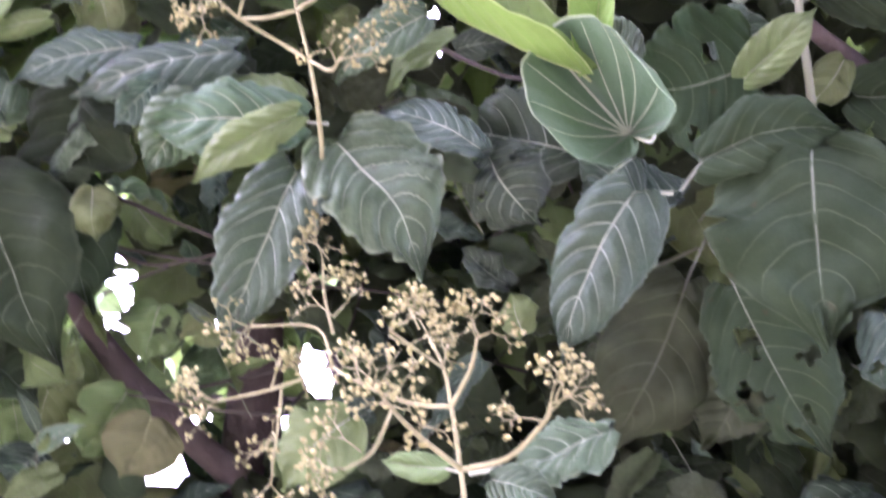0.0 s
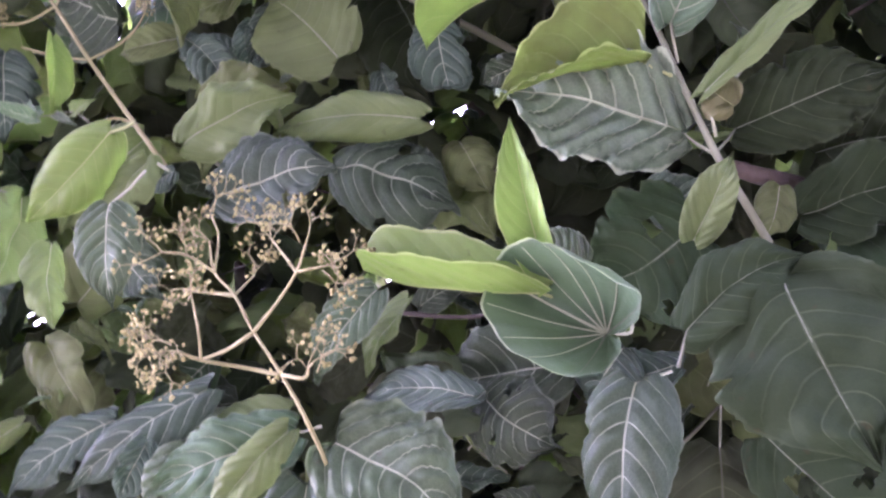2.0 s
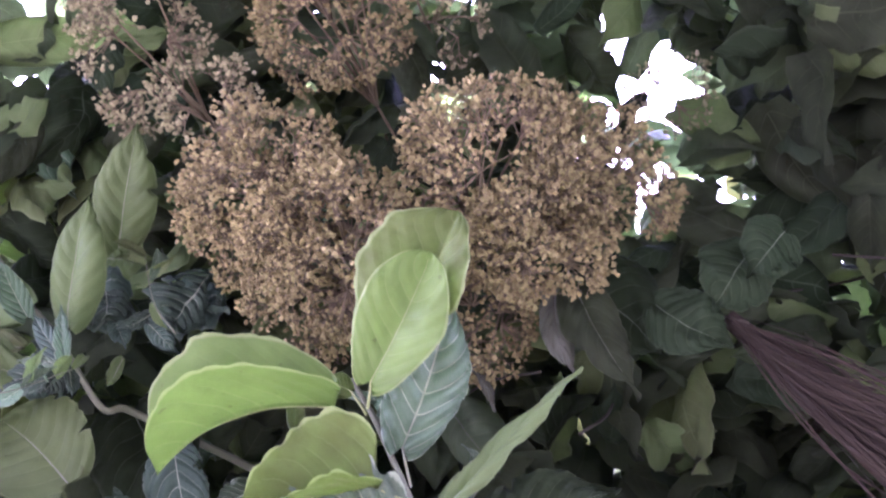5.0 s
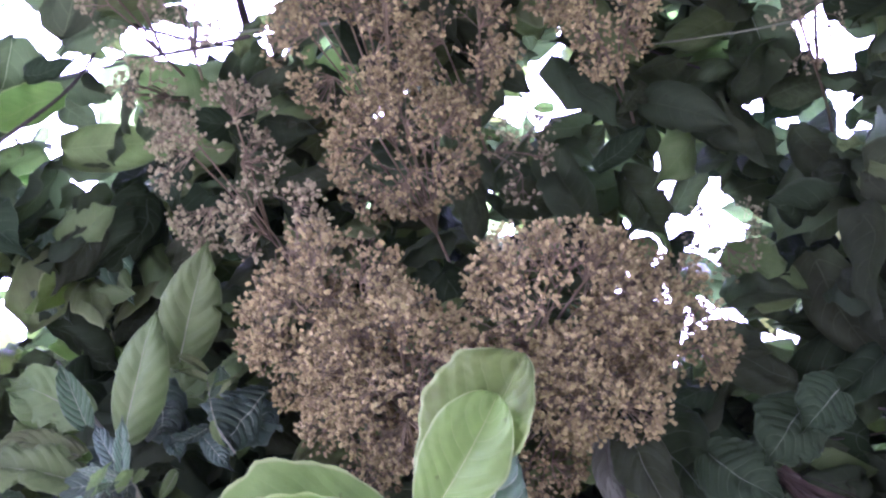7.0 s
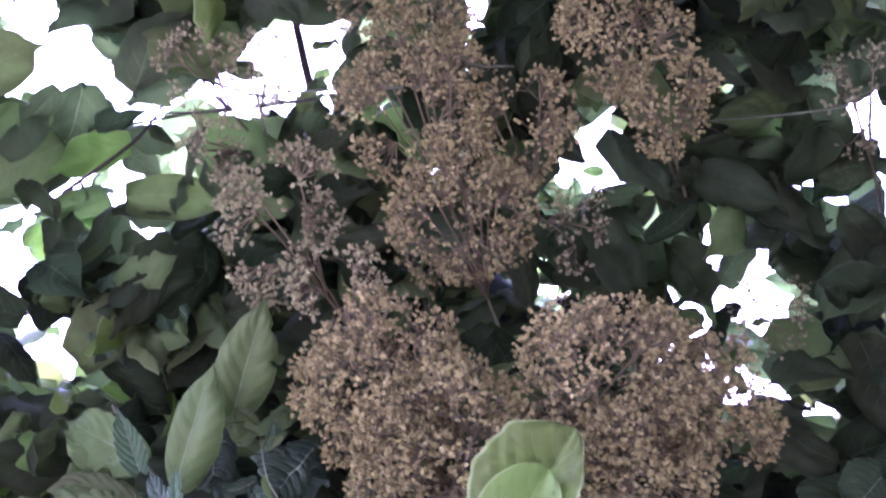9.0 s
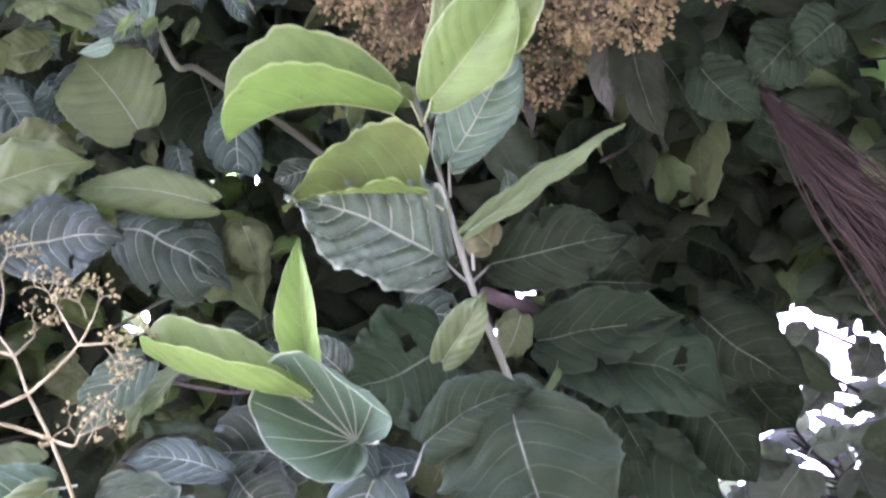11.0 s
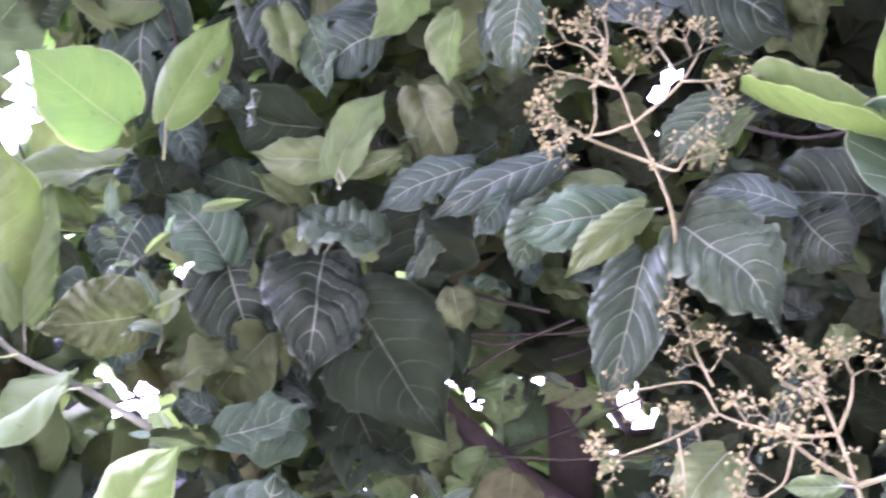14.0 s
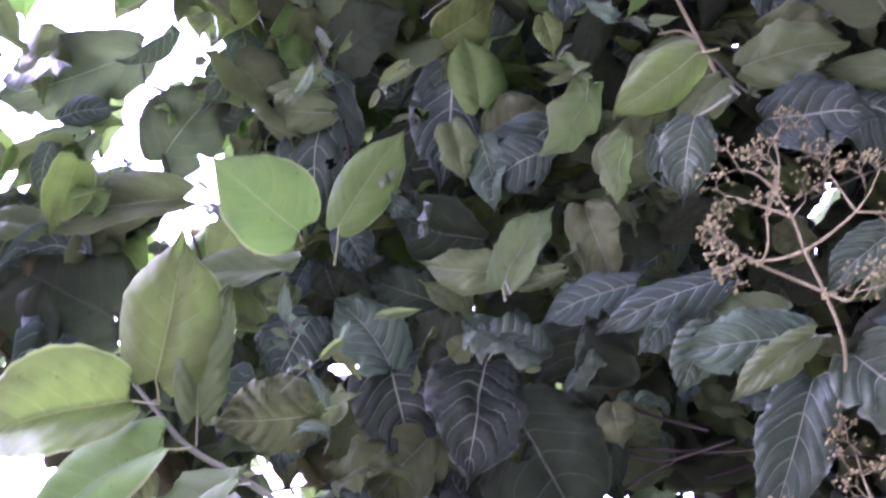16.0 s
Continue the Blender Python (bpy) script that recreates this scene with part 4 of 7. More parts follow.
leaf((-0.437, 1.956, 3.230), (-0.617, 1.975, 3.099), (0.268, -0.833, -0.484), 0.153, "lime", ragged=0.2, ripple=0.005, wave=0.05, fold=15, curl=0.08, crumple=0.06, twist=0, stalk=(-0.388, 1.955, 3.236))
leaf((-0.415, 1.932, 3.045), (-0.426, 1.958, 2.857), (0.377, -0.914, -0.151), 0.126, "vein", fold=20, stalk=(-0.342, 1.925, 3.094))
leaf((-0.602, 2.028, 3.074), (-0.606, 2.051, 2.916), (0.560, -0.818, -0.128), 0.093, "mid", ripple=0.009)
leaf((-0.392, 2.011, 3.197), (-0.478, 2.030, 3.060), (0.274, -0.914, -0.299), 0.108, "mid", ripple=0.009, stalk=(-0.350, 2.017, 3.155))
leaf((-0.768, 2.147, 3.310), (-0.863, 2.174, 3.116), (0.603, -0.694, -0.393), 0.159, "mid", ripple=0.009)
leaf((-0.465, 2.244, 3.697), (-0.625, 2.244, 3.699), (-0.011, -0.708, -0.706), 0.093, "mid", ripple=0.009)
leaf((-0.659, 2.052, 3.622), (-0.668, 2.078, 3.443), (0.573, -0.807, -0.144), 0.087, "lime", ragged=0.2, ripple=0.005, wave=0.05, crumple=0.06, twist=0)
leaf((-0.920, 2.226, 3.824), (-0.900, 2.260, 3.582), (0.543, -0.837, -0.072), 0.182, "grey")
leaf((-0.390, 2.108, 3.225), (-0.460, 2.112, 3.197), (0.220, -0.711, -0.668), 0.056, "grey")
leaf((-0.302, 2.186, 3.392), (-0.394, 2.203, 3.272), (0.483, -0.739, -0.469), 0.082, "mid", ripple=0.009)
leaf((-0.384, 2.349, 3.668), (-0.515, 2.331, 3.793), (-0.134, -0.953, -0.273), 0.108, "grey")
leaf((-0.274, 2.345, 3.693), (-0.370, 2.350, 3.662), (0.199, -0.687, -0.699), 0.079, "grey")
leaf((0.074, 2.534, 3.427), (0.114, 2.555, 3.280), (0.078, -0.990, -0.118), 0.136, "mid", ripple=0.009)
leaf((-0.021, 2.593, 3.365), (0.121, 2.612, 3.233), (-0.130, -0.953, -0.274), 0.200, "mid", ripple=0.009)

# upper-left shoot
limb("shoot", [(0.321, 2.931, 3.763), (0.179, 2.680, 3.782), (0.070, 2.415, 3.729), (0.016, 2.304, 3.716), (-0.018, 2.245, 3.688), (-0.098, 2.216, 3.897), (-0.170, 2.196, 4.041), (-0.232, 2.175, 4.189)], 0.01, 0.005, TWIG, "pale green-brown shoot")
leaf((0.085, 2.109, 4.009), (0.230, 1.914, 4.158), (-0.068, -0.637, -0.768), 0.144, "mid", ragged=0.4, ripple=0.012, wave=0.08, fold=22, full=0.6, point=1.0, drip=0.5, nod=0.0, crumple=0.06, twist=0)
leaf((-0.046, 2.138, 3.851), (0.072, 1.940, 4.004), (-0.189, -0.667, -0.721), 0.145, "mid", ragged=0.4, ripple=0.012, wave=0.06, fold=30, full=0.55, point=0.8, drip=0.3, nod=0.0, crumple=0.06, twist=0)
leaf((-0.167, 2.157, 3.943), (-0.297, 2.069, 4.020), (0.245, -0.814, -0.526), 0.114, "mid", ragged=0.4, ripple=0.012, wave=0.08, fold=25, nod=0.0)
leaf((-0.131, 2.123, 3.892), (-0.145, 2.003, 3.988), (0.575, -0.554, -0.602), 0.070, "vein", ragged=0.4, fold=40, nod=0.0)
leaf((-0.146, 2.175, 3.826), (-0.308, 2.170, 3.864), (-0.024, -0.971, -0.239), 0.091, "lime", ragged=0.2, ripple=0.005, wave=0.05, curl=0.12, crumple=0.06, twist=0)
leaf((-0.086, 2.242, 4.070), (0.065, 2.255, 3.976), (-0.183, -0.890, -0.418), 0.163, "grey")
leaf((0.133, 2.301, 4.010), (0.273, 2.311, 3.938), (-0.251, -0.766, -0.592), 0.161, "grey", wave=0.1)
leaf((-0.107, 2.267, 3.893), (-0.245, 2.273, 3.849), (0.205, -0.647, -0.735), 0.147, "grey")
leaf((-0.002, 2.232, 4.142), (0.121, 2.239, 4.093), (-0.228, -0.715, -0.661), 0.165, "mid", ripple=0.009)
leaf((-0.383, 2.325, 5.277), (-0.416, 2.385, 4.851), (0.474, -0.866, -0.158), 0.179, "shade")

# drooping leaves by the dry heads
leaf((1.293, 2.212, 4.760), (1.363, 2.373, 4.645), (-0.174, -0.519, -0.837), 0.129, "under")
leaf((1.293, 2.360, 4.655), (1.366, 2.535, 4.531), (-0.160, -0.525, -0.836), 0.153, "under")
leaf((1.775, 2.134, 4.935), (1.864, 2.358, 4.776), (-0.292, -0.474, -0.831), 0.198, "under")
leaf((1.962, 2.316, 4.928), (1.771, 2.437, 4.843), (-0.130, -0.698, -0.704), 0.187, "deep")
leaf((-0.324, 1.845, 5.272), (-0.518, 2.036, 5.138), (0.212, -0.409, -0.888), 0.204, "under")
leaf((-0.547, 1.896, 5.360), (-0.470, 2.130, 5.194), (0.224, -0.612, -0.759), 0.174, "mid")
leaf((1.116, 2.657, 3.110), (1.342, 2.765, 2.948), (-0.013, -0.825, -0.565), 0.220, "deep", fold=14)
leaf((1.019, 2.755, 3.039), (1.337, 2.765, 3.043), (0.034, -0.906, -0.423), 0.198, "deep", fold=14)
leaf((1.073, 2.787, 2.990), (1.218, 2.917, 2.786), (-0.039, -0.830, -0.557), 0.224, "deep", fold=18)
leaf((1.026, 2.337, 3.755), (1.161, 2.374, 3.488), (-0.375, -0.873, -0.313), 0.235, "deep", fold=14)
leaf((1.014, 2.257, 3.607), (1.045, 2.294, 3.342), (0.125, -0.984, -0.123), 0.128, "under", fold=34, twist=30)
leaf((0.966, 2.254, 3.623), (0.933, 2.282, 3.427), (-0.635, -0.772, -0.003), 0.059, "dry")
leaf((0.762, 2.311, 3.577), (0.780, 2.333, 3.424), (0.555, -0.830, -0.051), 0.047, "dry")
leaf((0.683, 2.461, 3.589), (0.743, 2.489, 3.391), (-0.164, -0.969, -0.186), 0.172, "shade")

# leaves in the second rank
leaf((-1.560, 2.375, 2.767), (-1.638, 2.401, 2.576), (0.549, -0.768, -0.330), 0.201, "grey", ragged=1.3)
leaf((-1.708, 2.360, 2.868), (-1.687, 2.381, 2.722), (0.555, -0.831, -0.036), 0.098, "mid", ripple=0.009, fold=10, crumple=0.06)
leaf((-1.663, 2.281, 2.712), (-1.836, 2.268, 2.806), (0.401, -0.648, 0.647), 0.148, "mid", ripple=0.009, fold=40)
leaf((-1.553, 2.385, 3.055), (-1.422, 2.405, 2.910), (0.177, -0.984, 0.021), 0.126, "grey", fold=40, ripple=0.04)
leaf((-1.120, 2.439, 3.027), (-1.462, 2.423, 3.140), (-0.056, -0.951, -0.303), 0.234, "deep")
leaf((-1.546, 2.486, 3.271), (-1.197, 2.479, 3.316), (0.057, -0.822, -0.566), 0.310, "deep", fold=10)
leaf((-1.228, 2.464, 2.851), (-1.489, 2.452, 2.933), (-0.036, -0.968, -0.250), 0.186, "deep", fold=12)
leaf((-1.550, 2.353, 2.919), (-1.492, 2.369, 2.808), (0.362, -0.930, 0.056), 0.108, "deep")
leaf((-2.089, 2.324, 3.125), (-2.795, 2.333, 3.064), (0.038, -0.831, -0.555), 0.210, "mid", ripple=0.009, curl=0.1, crumple=0.08)
leaf((-2.316, 2.412, 3.222), (-2.502, 2.437, 3.043), (0.476, -0.652, -0.589), 0.222, "deep", ripple=0.02)
leaf((-2.949, 2.443, 2.998), (-2.321, 2.471, 2.799), (0.005, -0.992, -0.124), 0.331, "deep", fold=10)
leaf((-2.301, 2.400, 3.306), (-2.103, 2.361, 3.580), (0.577, -0.641, -0.505), 0.275, "under")
leaf((-2.622, 2.384, 3.421), (-2.954, 2.403, 3.286), (0.246, -0.673, -0.698), 0.189, "under")
leaf((-2.672, 2.283, 3.422), (-2.435, 2.278, 3.453), (0.072, -0.753, -0.654), 0.114, "grey", ripple=0.03)
leaf((-1.770, 2.387, 3.538), (-1.945, 2.416, 3.337), (0.503, -0.678, -0.536), 0.210, "deep")
leaf((-1.687, 2.325, 3.480), (-1.914, 2.329, 3.451), (0.066, -0.772, -0.632), 0.103, "mid", ripple=0.009, curl=0.12)
leaf((-1.396, 2.403, 2.708), (-1.550, 2.408, 2.673), (0.082, -0.874, -0.479), 0.107, "deep", ripple=0.04)
leaf((-1.070, 2.383, 2.708), (-1.130, 2.389, 2.662), (0.277, -0.832, -0.481), 0.086, "mid", ripple=0.009, ragged=1.2)
leaf((-0.877, 2.390, 2.656), (-0.962, 2.389, 2.668), (-0.024, -0.950, -0.311), 0.056, "mid", ripple=0.009)
leaf((-1.403, 2.435, 2.340), (-1.234, 2.429, 2.381), (-0.101, -0.956, 0.277), 0.160, "mid", ripple=0.009, fold=36, wave=0.16)
leaf((-1.288, 2.445, 2.263), (-1.398, 2.439, 2.311), (0.058, -0.998, -0.008), 0.102, "grey", ripple=0.04)
leaf((-0.789, 2.286, 3.036), (-0.694, 2.315, 2.835), (0.179, -0.982, -0.052), 0.152, "mid", ripple=0.009, fold=36)
leaf((-0.613, 2.233, 3.201), (-0.501, 2.255, 3.040), (0.023, -0.992, -0.124), 0.137, "dark", fold=14, ripple=0.03)
leaf((-0.929, 2.302, 3.281), (-1.092, 2.324, 3.125), (0.379, -0.776, -0.503), 0.163, "grey", fold=36)
leaf((-0.752, 2.342, 3.145), (-0.596, 2.317, 3.317), (0.364, -0.817, -0.446), 0.173, "mid", ripple=0.009)
leaf((-0.151, 2.154, 3.764), (-0.403, 2.144, 3.833), (0.091, -0.976, 0.197), 0.147, "mid", ripple=0.03, fold=42, curl=0.12, twist=0)
leaf((-0.127, 2.113, 3.913), (-0.328, 2.093, 4.054), (-0.270, -0.821, -0.502), 0.132, "mid", ripple=0.009, fold=22)
leaf((-0.193, 2.156, 3.961), (-0.323, 2.160, 3.936), (0.132, -0.617, -0.776), 0.106, "mid", ripple=0.009)
leaf((-0.511, 2.029, 3.788), (-0.355, 2.038, 3.728), (-0.192, -0.770, -0.609), 0.114, "mid", ripple=0.009, fold=18)
leaf((-0.466, 2.132, 3.776), (-0.411, 2.155, 3.610), (0.227, -0.972, -0.062), 0.127, "mid", ripple=0.009)
leaf((-0.656, 2.319, 3.881), (-0.823, 2.299, 4.024), (-0.147, -0.941, -0.303), 0.218, "dark")
leaf((-0.428, 2.199, 3.654), (-0.325, 2.219, 3.514), (-0.032, -0.986, -0.162), 0.113, "grey", ripple=0.035, full=0.7, point=0.4)
leaf((-0.310, 2.234, 3.770), (-0.439, 2.237, 3.746), (0.117, -0.661, -0.741), 0.118, "mid", ripple=0.009, fold=36)
leaf((-0.374, 2.226, 3.822), (-0.274, 2.239, 3.733), (-0.190, -0.921, -0.341), 0.091, "vein")
leaf((-0.234, 2.263, 3.708), (-0.300, 2.281, 3.574), (0.511, -0.780, -0.362), 0.089, "grey", fold=40, ripple=0.03)
leaf((-0.037, 2.367, 3.541), (-0.003, 2.383, 3.426), (0.100, -0.989, -0.110), 0.074, "grey")
leaf((0.106, 2.220, 3.864), (0.160, 2.234, 3.764), (-0.157, -0.963, -0.221), 0.063, "grey", ripple=0.05)
leaf((-0.037, 2.103, 3.693), (-0.095, 2.080, 3.858), (0.069, -0.991, -0.115), 0.052, "grey", fold=40, ripple=0.03)
leaf((-0.034, 2.095, 3.681), (-0.035, 2.073, 3.836), (0.337, -0.932, -0.129), 0.039, "mint", fold=40)
leaf((-0.036, 2.086, 3.674), (-0.126, 2.078, 3.727), (-0.238, -0.826, -0.511), 0.031, "mint")
leaf((-0.059, 2.139, 3.722), (-0.206, 2.138, 3.730), (-0.032, -0.686, -0.727), 0.077, "grey", ripple=0.04)
leaf((-0.060, 2.140, 3.719), (-0.105, 2.147, 3.670), (0.467, -0.704, -0.534), 0.061, "grey", ripple=0.04)
leaf((-0.045, 2.141, 3.713), (-0.040, 2.151, 3.641), (0.290, -0.950, -0.114), 0.036, "grey")
leaf((0.007, 2.210, 4.081), (0.017, 2.231, 3.934), (0.243, -0.963, -0.119), 0.154, "grey", ripple=0.05, full=0.9, point=0.3, fold=5, twist=0)
leaf((0.250, 2.225, 3.972), (0.154, 2.241, 3.861), (0.448, -0.748, -0.491), 0.155, "grey", ripple=0.045, full=0.8, point=0.3, twist=0)
leaf((0.105, 2.365, 3.696), (0.092, 2.395, 3.484), (0.290, -0.945, -0.152), 0.144, "grey", ripple=0.04, full=0.8, point=0.3, twist=0)
leaf((-0.150, 2.145, 3.826), (-0.372, 2.134, 3.905), (0.093, -0.988, 0.124), 0.091, "mid", ripple=0.03, fold=40, curl=0.06, twist=0)
leaf((0.034, 2.217, 3.890), (0.052, 2.227, 3.818), (0.092, -0.989, -0.116), 0.051, "grey")
leaf((0.115, 2.217, 3.889), (0.031, 2.220, 3.867), (0.174, -0.649, -0.741), 0.039, "grey")
leaf((0.041, 2.231, 3.791), (0.000, 2.239, 3.729), (0.477, -0.769, -0.425), 0.038, "mid", ripple=0.009)
leaf((-0.289, 2.265, 3.691), (-0.317, 2.284, 3.557), (0.501, -0.836, -0.223), 0.089, "grey", fold=40)
leaf((0.306, 2.242, 3.348), (0.209, 2.245, 3.332), (0.090, -0.760, -0.643), 0.089, "dark", fold=36)
leaf((1.155, 2.269, 3.521), (1.258, 2.289, 3.374), (-0.370, -0.849, -0.378), 0.152, "deep", fold=20)
leaf((1.374, 2.215, 3.540), (1.244, 2.231, 3.431), (0.164, -0.931, -0.326), 0.165, "deep", fold=20)
leaf((1.441, 2.186, 3.536), (1.328, 2.197, 3.453), (0.166, -0.920, -0.354), 0.140, "deep", fold=14)

# pale flower sprays

stalks, ends = [], []
stalks.append(([(-0.171, 2.298, 2.447), (-0.108, 2.135, 2.532), (-0.095, 2.026, 2.586), (-0.134, 2.013, 2.680), (-0.176, 2.001, 2.764), (-0.205, 1.991, 2.836), (-0.239, 1.984, 2.888), (-0.244, 1.976, 2.946)], 0.0046, 0.0023))
stalks.append(([(-0.134, 2.013, 2.680), (-0.191, 2.010, 2.705), (-0.249, 1.958, 2.712), (-0.276, 1.927, 2.721)], 0.0038, 0.0027))
stalks.append(([(-0.134, 2.013, 2.680), (-0.083, 1.987, 2.651), (-0.064, 1.965, 2.665)], 0.0033, 0.0023))
stalks.append(([(-0.176, 2.001, 2.764), (-0.234, 2.023, 2.757), (-0.300, 2.051, 2.767)], 0.0038, 0.0027))
stalks.append(([(-0.176, 2.001, 2.764), (-0.123, 1.977, 2.791), (-0.075, 1.953, 2.824), (-0.044, 1.928, 2.859)], 0.0038, 0.0023))
stalks.append(([(-0.075, 1.953, 2.824), (-0.013, 1.944, 2.815)], 0.0029, 0.0018))
stalks.append(([(-0.075, 1.953, 2.824), (-0.140, 1.998, 2.935)], 0.0029, 0.0018))
stalks.append(([(-0.205, 1.991, 2.836), (-0.281, 2.035, 2.886), (-0.340, 2.060, 2.921)], 0.0033, 0.0023))
stalks.append(([(-0.205, 1.991, 2.836), (-0.194, 2.043, 2.899)], 0.0029, 0.0018))
stalks.append(([(-0.239, 1.984, 2.888), (-0.271, 1.950, 2.911), (-0.308, 1.929, 2.917)], 0.0029, 0.0018))
stalks.append(([(-0.239, 1.984, 2.888), (-0.250, 2.021, 2.983), (-0.268, 2.023, 3.040)], 0.0029, 0.0018))
stalks.append(([(-0.249, 1.958, 2.712), (-0.225, 1.905, 2.733), (-0.233, 1.896, 2.795)], 0.0029, 0.0018))
ends.append(((-0.276, 1.927, 2.721), (-0.90, -0.44, -0.05)))
ends.append(((-0.295, 1.944, 2.745), (-0.72, -0.47, 0.50)))
ends.append(((-0.305, 1.949, 2.754), (-1.56, -0.69, 0.54)))
ends.append(((-0.277, 1.927, 2.716), (-0.73, -0.22, -0.65)))
ends.append(((-0.290, 1.923, 2.713), (0.02, -0.16, -0.91)))
ends.append(((-0.313, 1.954, 2.740), (0.19, -0.83, -0.53)))
ends.append(((-0.272, 1.909, 2.703), (0.37, -0.86, -0.34)))
ends.append(((-0.064, 1.965, 2.665), (0.64, -0.26, 0.72)))
ends.append(((-0.066, 1.966, 2.656), (0.86, -0.49, 0.11)))
ends.append(((-0.052, 1.964, 2.643), (0.56, -0.64, 0.47)))
ends.append(((-0.083, 1.994, 2.673), (-0.06, -0.99, 0.11)))
ends.append(((-0.044, 1.928, 2.859), (0.31, -0.13, 0.94)))
ends.append(((-0.055, 1.926, 2.860), (-0.47, -0.91, 1.21)))
ends.append(((-0.013, 1.944, 2.815), (0.81, -0.55, -0.19)))
ends.append(((-0.004, 1.949, 2.824), (0.13, -0.52, -0.52)))
ends.append(((-0.013, 1.944, 2.815), (0.44, -0.38, -0.82)))
ends.append(((-0.028, 1.950, 2.812), (0.89, 0.36, -1.27)))
ends.append(((-0.140, 1.998, 2.935), (-0.49, -0.12, 0.86)))
ends.append(((-0.140, 1.998, 2.935), (-0.25, 0.50, 0.83)))
ends.append(((-0.140, 1.994, 2.932), (-0.37, 1.33, 0.65)))
ends.append(((-0.340, 2.060, 2.921), (-0.92, 0.23, 0.31)))
ends.append(((-0.340, 2.060, 2.921), (0.40, -0.59, -0.70)))
ends.append(((-0.194, 2.043, 2.899), (-0.08, 0.36, 0.93)))
ends.append(((-0.308, 1.929, 2.917), (-0.66, -0.48, -0.57)))
ends.append(((-0.308, 1.929, 2.917), (-0.18, -0.94, 0.29)))
ends.append(((-0.268, 2.023, 3.040), (0.53, -0.12, 0.84)))
ends.append(((-0.262, 2.023, 3.039), (0.35, -0.13, 1.39)))
ends.append(((-0.233, 1.896, 2.795), (0.35, -0.75, 0.56)))
ends.append(((-0.241, 1.900, 2.791), (1.01, -1.38, 0.30)))
ends.append(((-0.287, 1.978, 2.931), (0.38, -0.92, 0.02)))
ends.append(((-0.244, 1.976, 2.946), (-0.58, -0.11, 0.80)))
ends.append(((-0.243, 1.985, 2.948), (-1.36, -0.22, 1.04)))
spray("open pale cream flower spray on forked stalks", stalks, ends, 11, 0.031, 3, 0.0013, 0.0038)

stalks, ends = [], []
stalks.append(([(0.286, 2.103, 1.966), (0.254, 2.091, 2.054), (0.210, 2.074, 2.175), (0.186, 2.067, 2.229), (0.157, 2.061, 2.266)], 0.0046, 0.0023))
stalks.append(([(0.243, 2.086, 2.090), (0.182, 2.032, 2.115), (0.146, 1.999, 2.137), (0.126, 1.976, 2.155)], 0.0043, 0.0027))
stalks.append(([(0.243, 2.086, 2.090), (0.314, 2.033, 2.108), (0.359, 1.996, 2.158), (0.365, 1.973, 2.176)], 0.0043, 0.0027))
stalks.append(([(0.210, 2.074, 2.175), (0.234, 2.036, 2.227), (0.238, 2.011, 2.262)], 0.0038, 0.0023))
stalks.append(([(0.210, 2.074, 2.175), (0.141, 2.114, 2.179), (0.045, 2.151, 2.205), (-0.012, 2.168, 2.228)], 0.0038, 0.0023))
stalks.append(([(0.186, 2.067, 2.229), (0.159, 2.006, 2.229), (0.124, 1.964, 2.238)], 0.0033, 0.0023))
stalks.append(([(-0.012, 2.168, 2.228), (-0.104, 2.175, 2.177), (-0.193, 2.180, 2.143)], 0.0033, 0.0018))
stalks.append(([(-0.012, 2.168, 2.228), (-0.061, 2.179, 2.291), (-0.175, 2.181, 2.274)], 0.0033, 0.0018))
stalks.append(([(-0.024, 2.160, 2.280), (-0.060, 2.171, 2.347), (-0.083, 2.183, 2.408)], 0.0033, 0.0018))
stalks.append(([(0.146, 1.999, 2.137), (0.131, 2.007, 2.075), (0.097, 2.012, 2.045)], 0.0029, 0.0018))
stalks.append(([(-0.086, 2.174, 2.180), (-0.070, 2.165, 2.106), (-0.067, 2.171, 2.063)], 0.0029, 0.0018))
ends.append(((0.365, 1.973, 2.176), (0.83, -0.46, 0.33)))
ends.append(((0.367, 1.982, 2.170), (0.62, -0.82, 0.59)))
ends.append(((0.365, 1.973, 2.176), (0.11, -0.64, 0.76)))
ends.append(((0.372, 1.967, 2.178), (0.35, -1.04, 0.90)))
ends.append(((0.355, 1.996, 2.157), (-0.91, -0.40, -0.12)))
ends.append(((0.238, 2.011, 2.262), (-0.41, -0.34, 0.85)))
ends.append(((0.238, 2.026, 2.271), (-0.31, -0.84, 0.52)))
ends.append(((0.238, 2.011, 2.262), (0.75, -0.62, 0.23)))
ends.append(((0.157, 2.061, 2.266), (-0.62, -0.11, 0.78)))
ends.append(((0.139, 2.061, 2.278), (-1.06, -0.63, 1.37)))
ends.append(((0.124, 1.964, 2.238), (0.34, -0.79, 0.51)))
ends.append(((0.124, 1.964, 2.238), (0.75, -0.09, 0.66)))
ends.append(((0.123, 1.968, 2.233), (0.59, 0.10, -0.18)))
ends.append(((0.186, 2.067, 2.229), (-0.18, 0.69, 0.70)))
ends.append(((0.187, 2.060, 2.227), (-0.15, 0.56, 1.14)))
ends.append(((0.126, 1.976, 2.155), (-0.26, -0.96, 0.11)))
ends.append(((0.118, 1.978, 2.163), (-1.48, -0.25, 0.91)))
ends.append(((0.126, 1.976, 2.155), (0.33, -0.94, 0.12)))
ends.append(((0.126, 1.976, 2.155), (0.01, -1.10, -0.12)))
ends.append(((0.147, 1.979, 2.135), (-0.13, -0.98, -0.16)))
ends.append(((0.152, 1.976, 2.151), (0.33, -0.94, 0.05)))
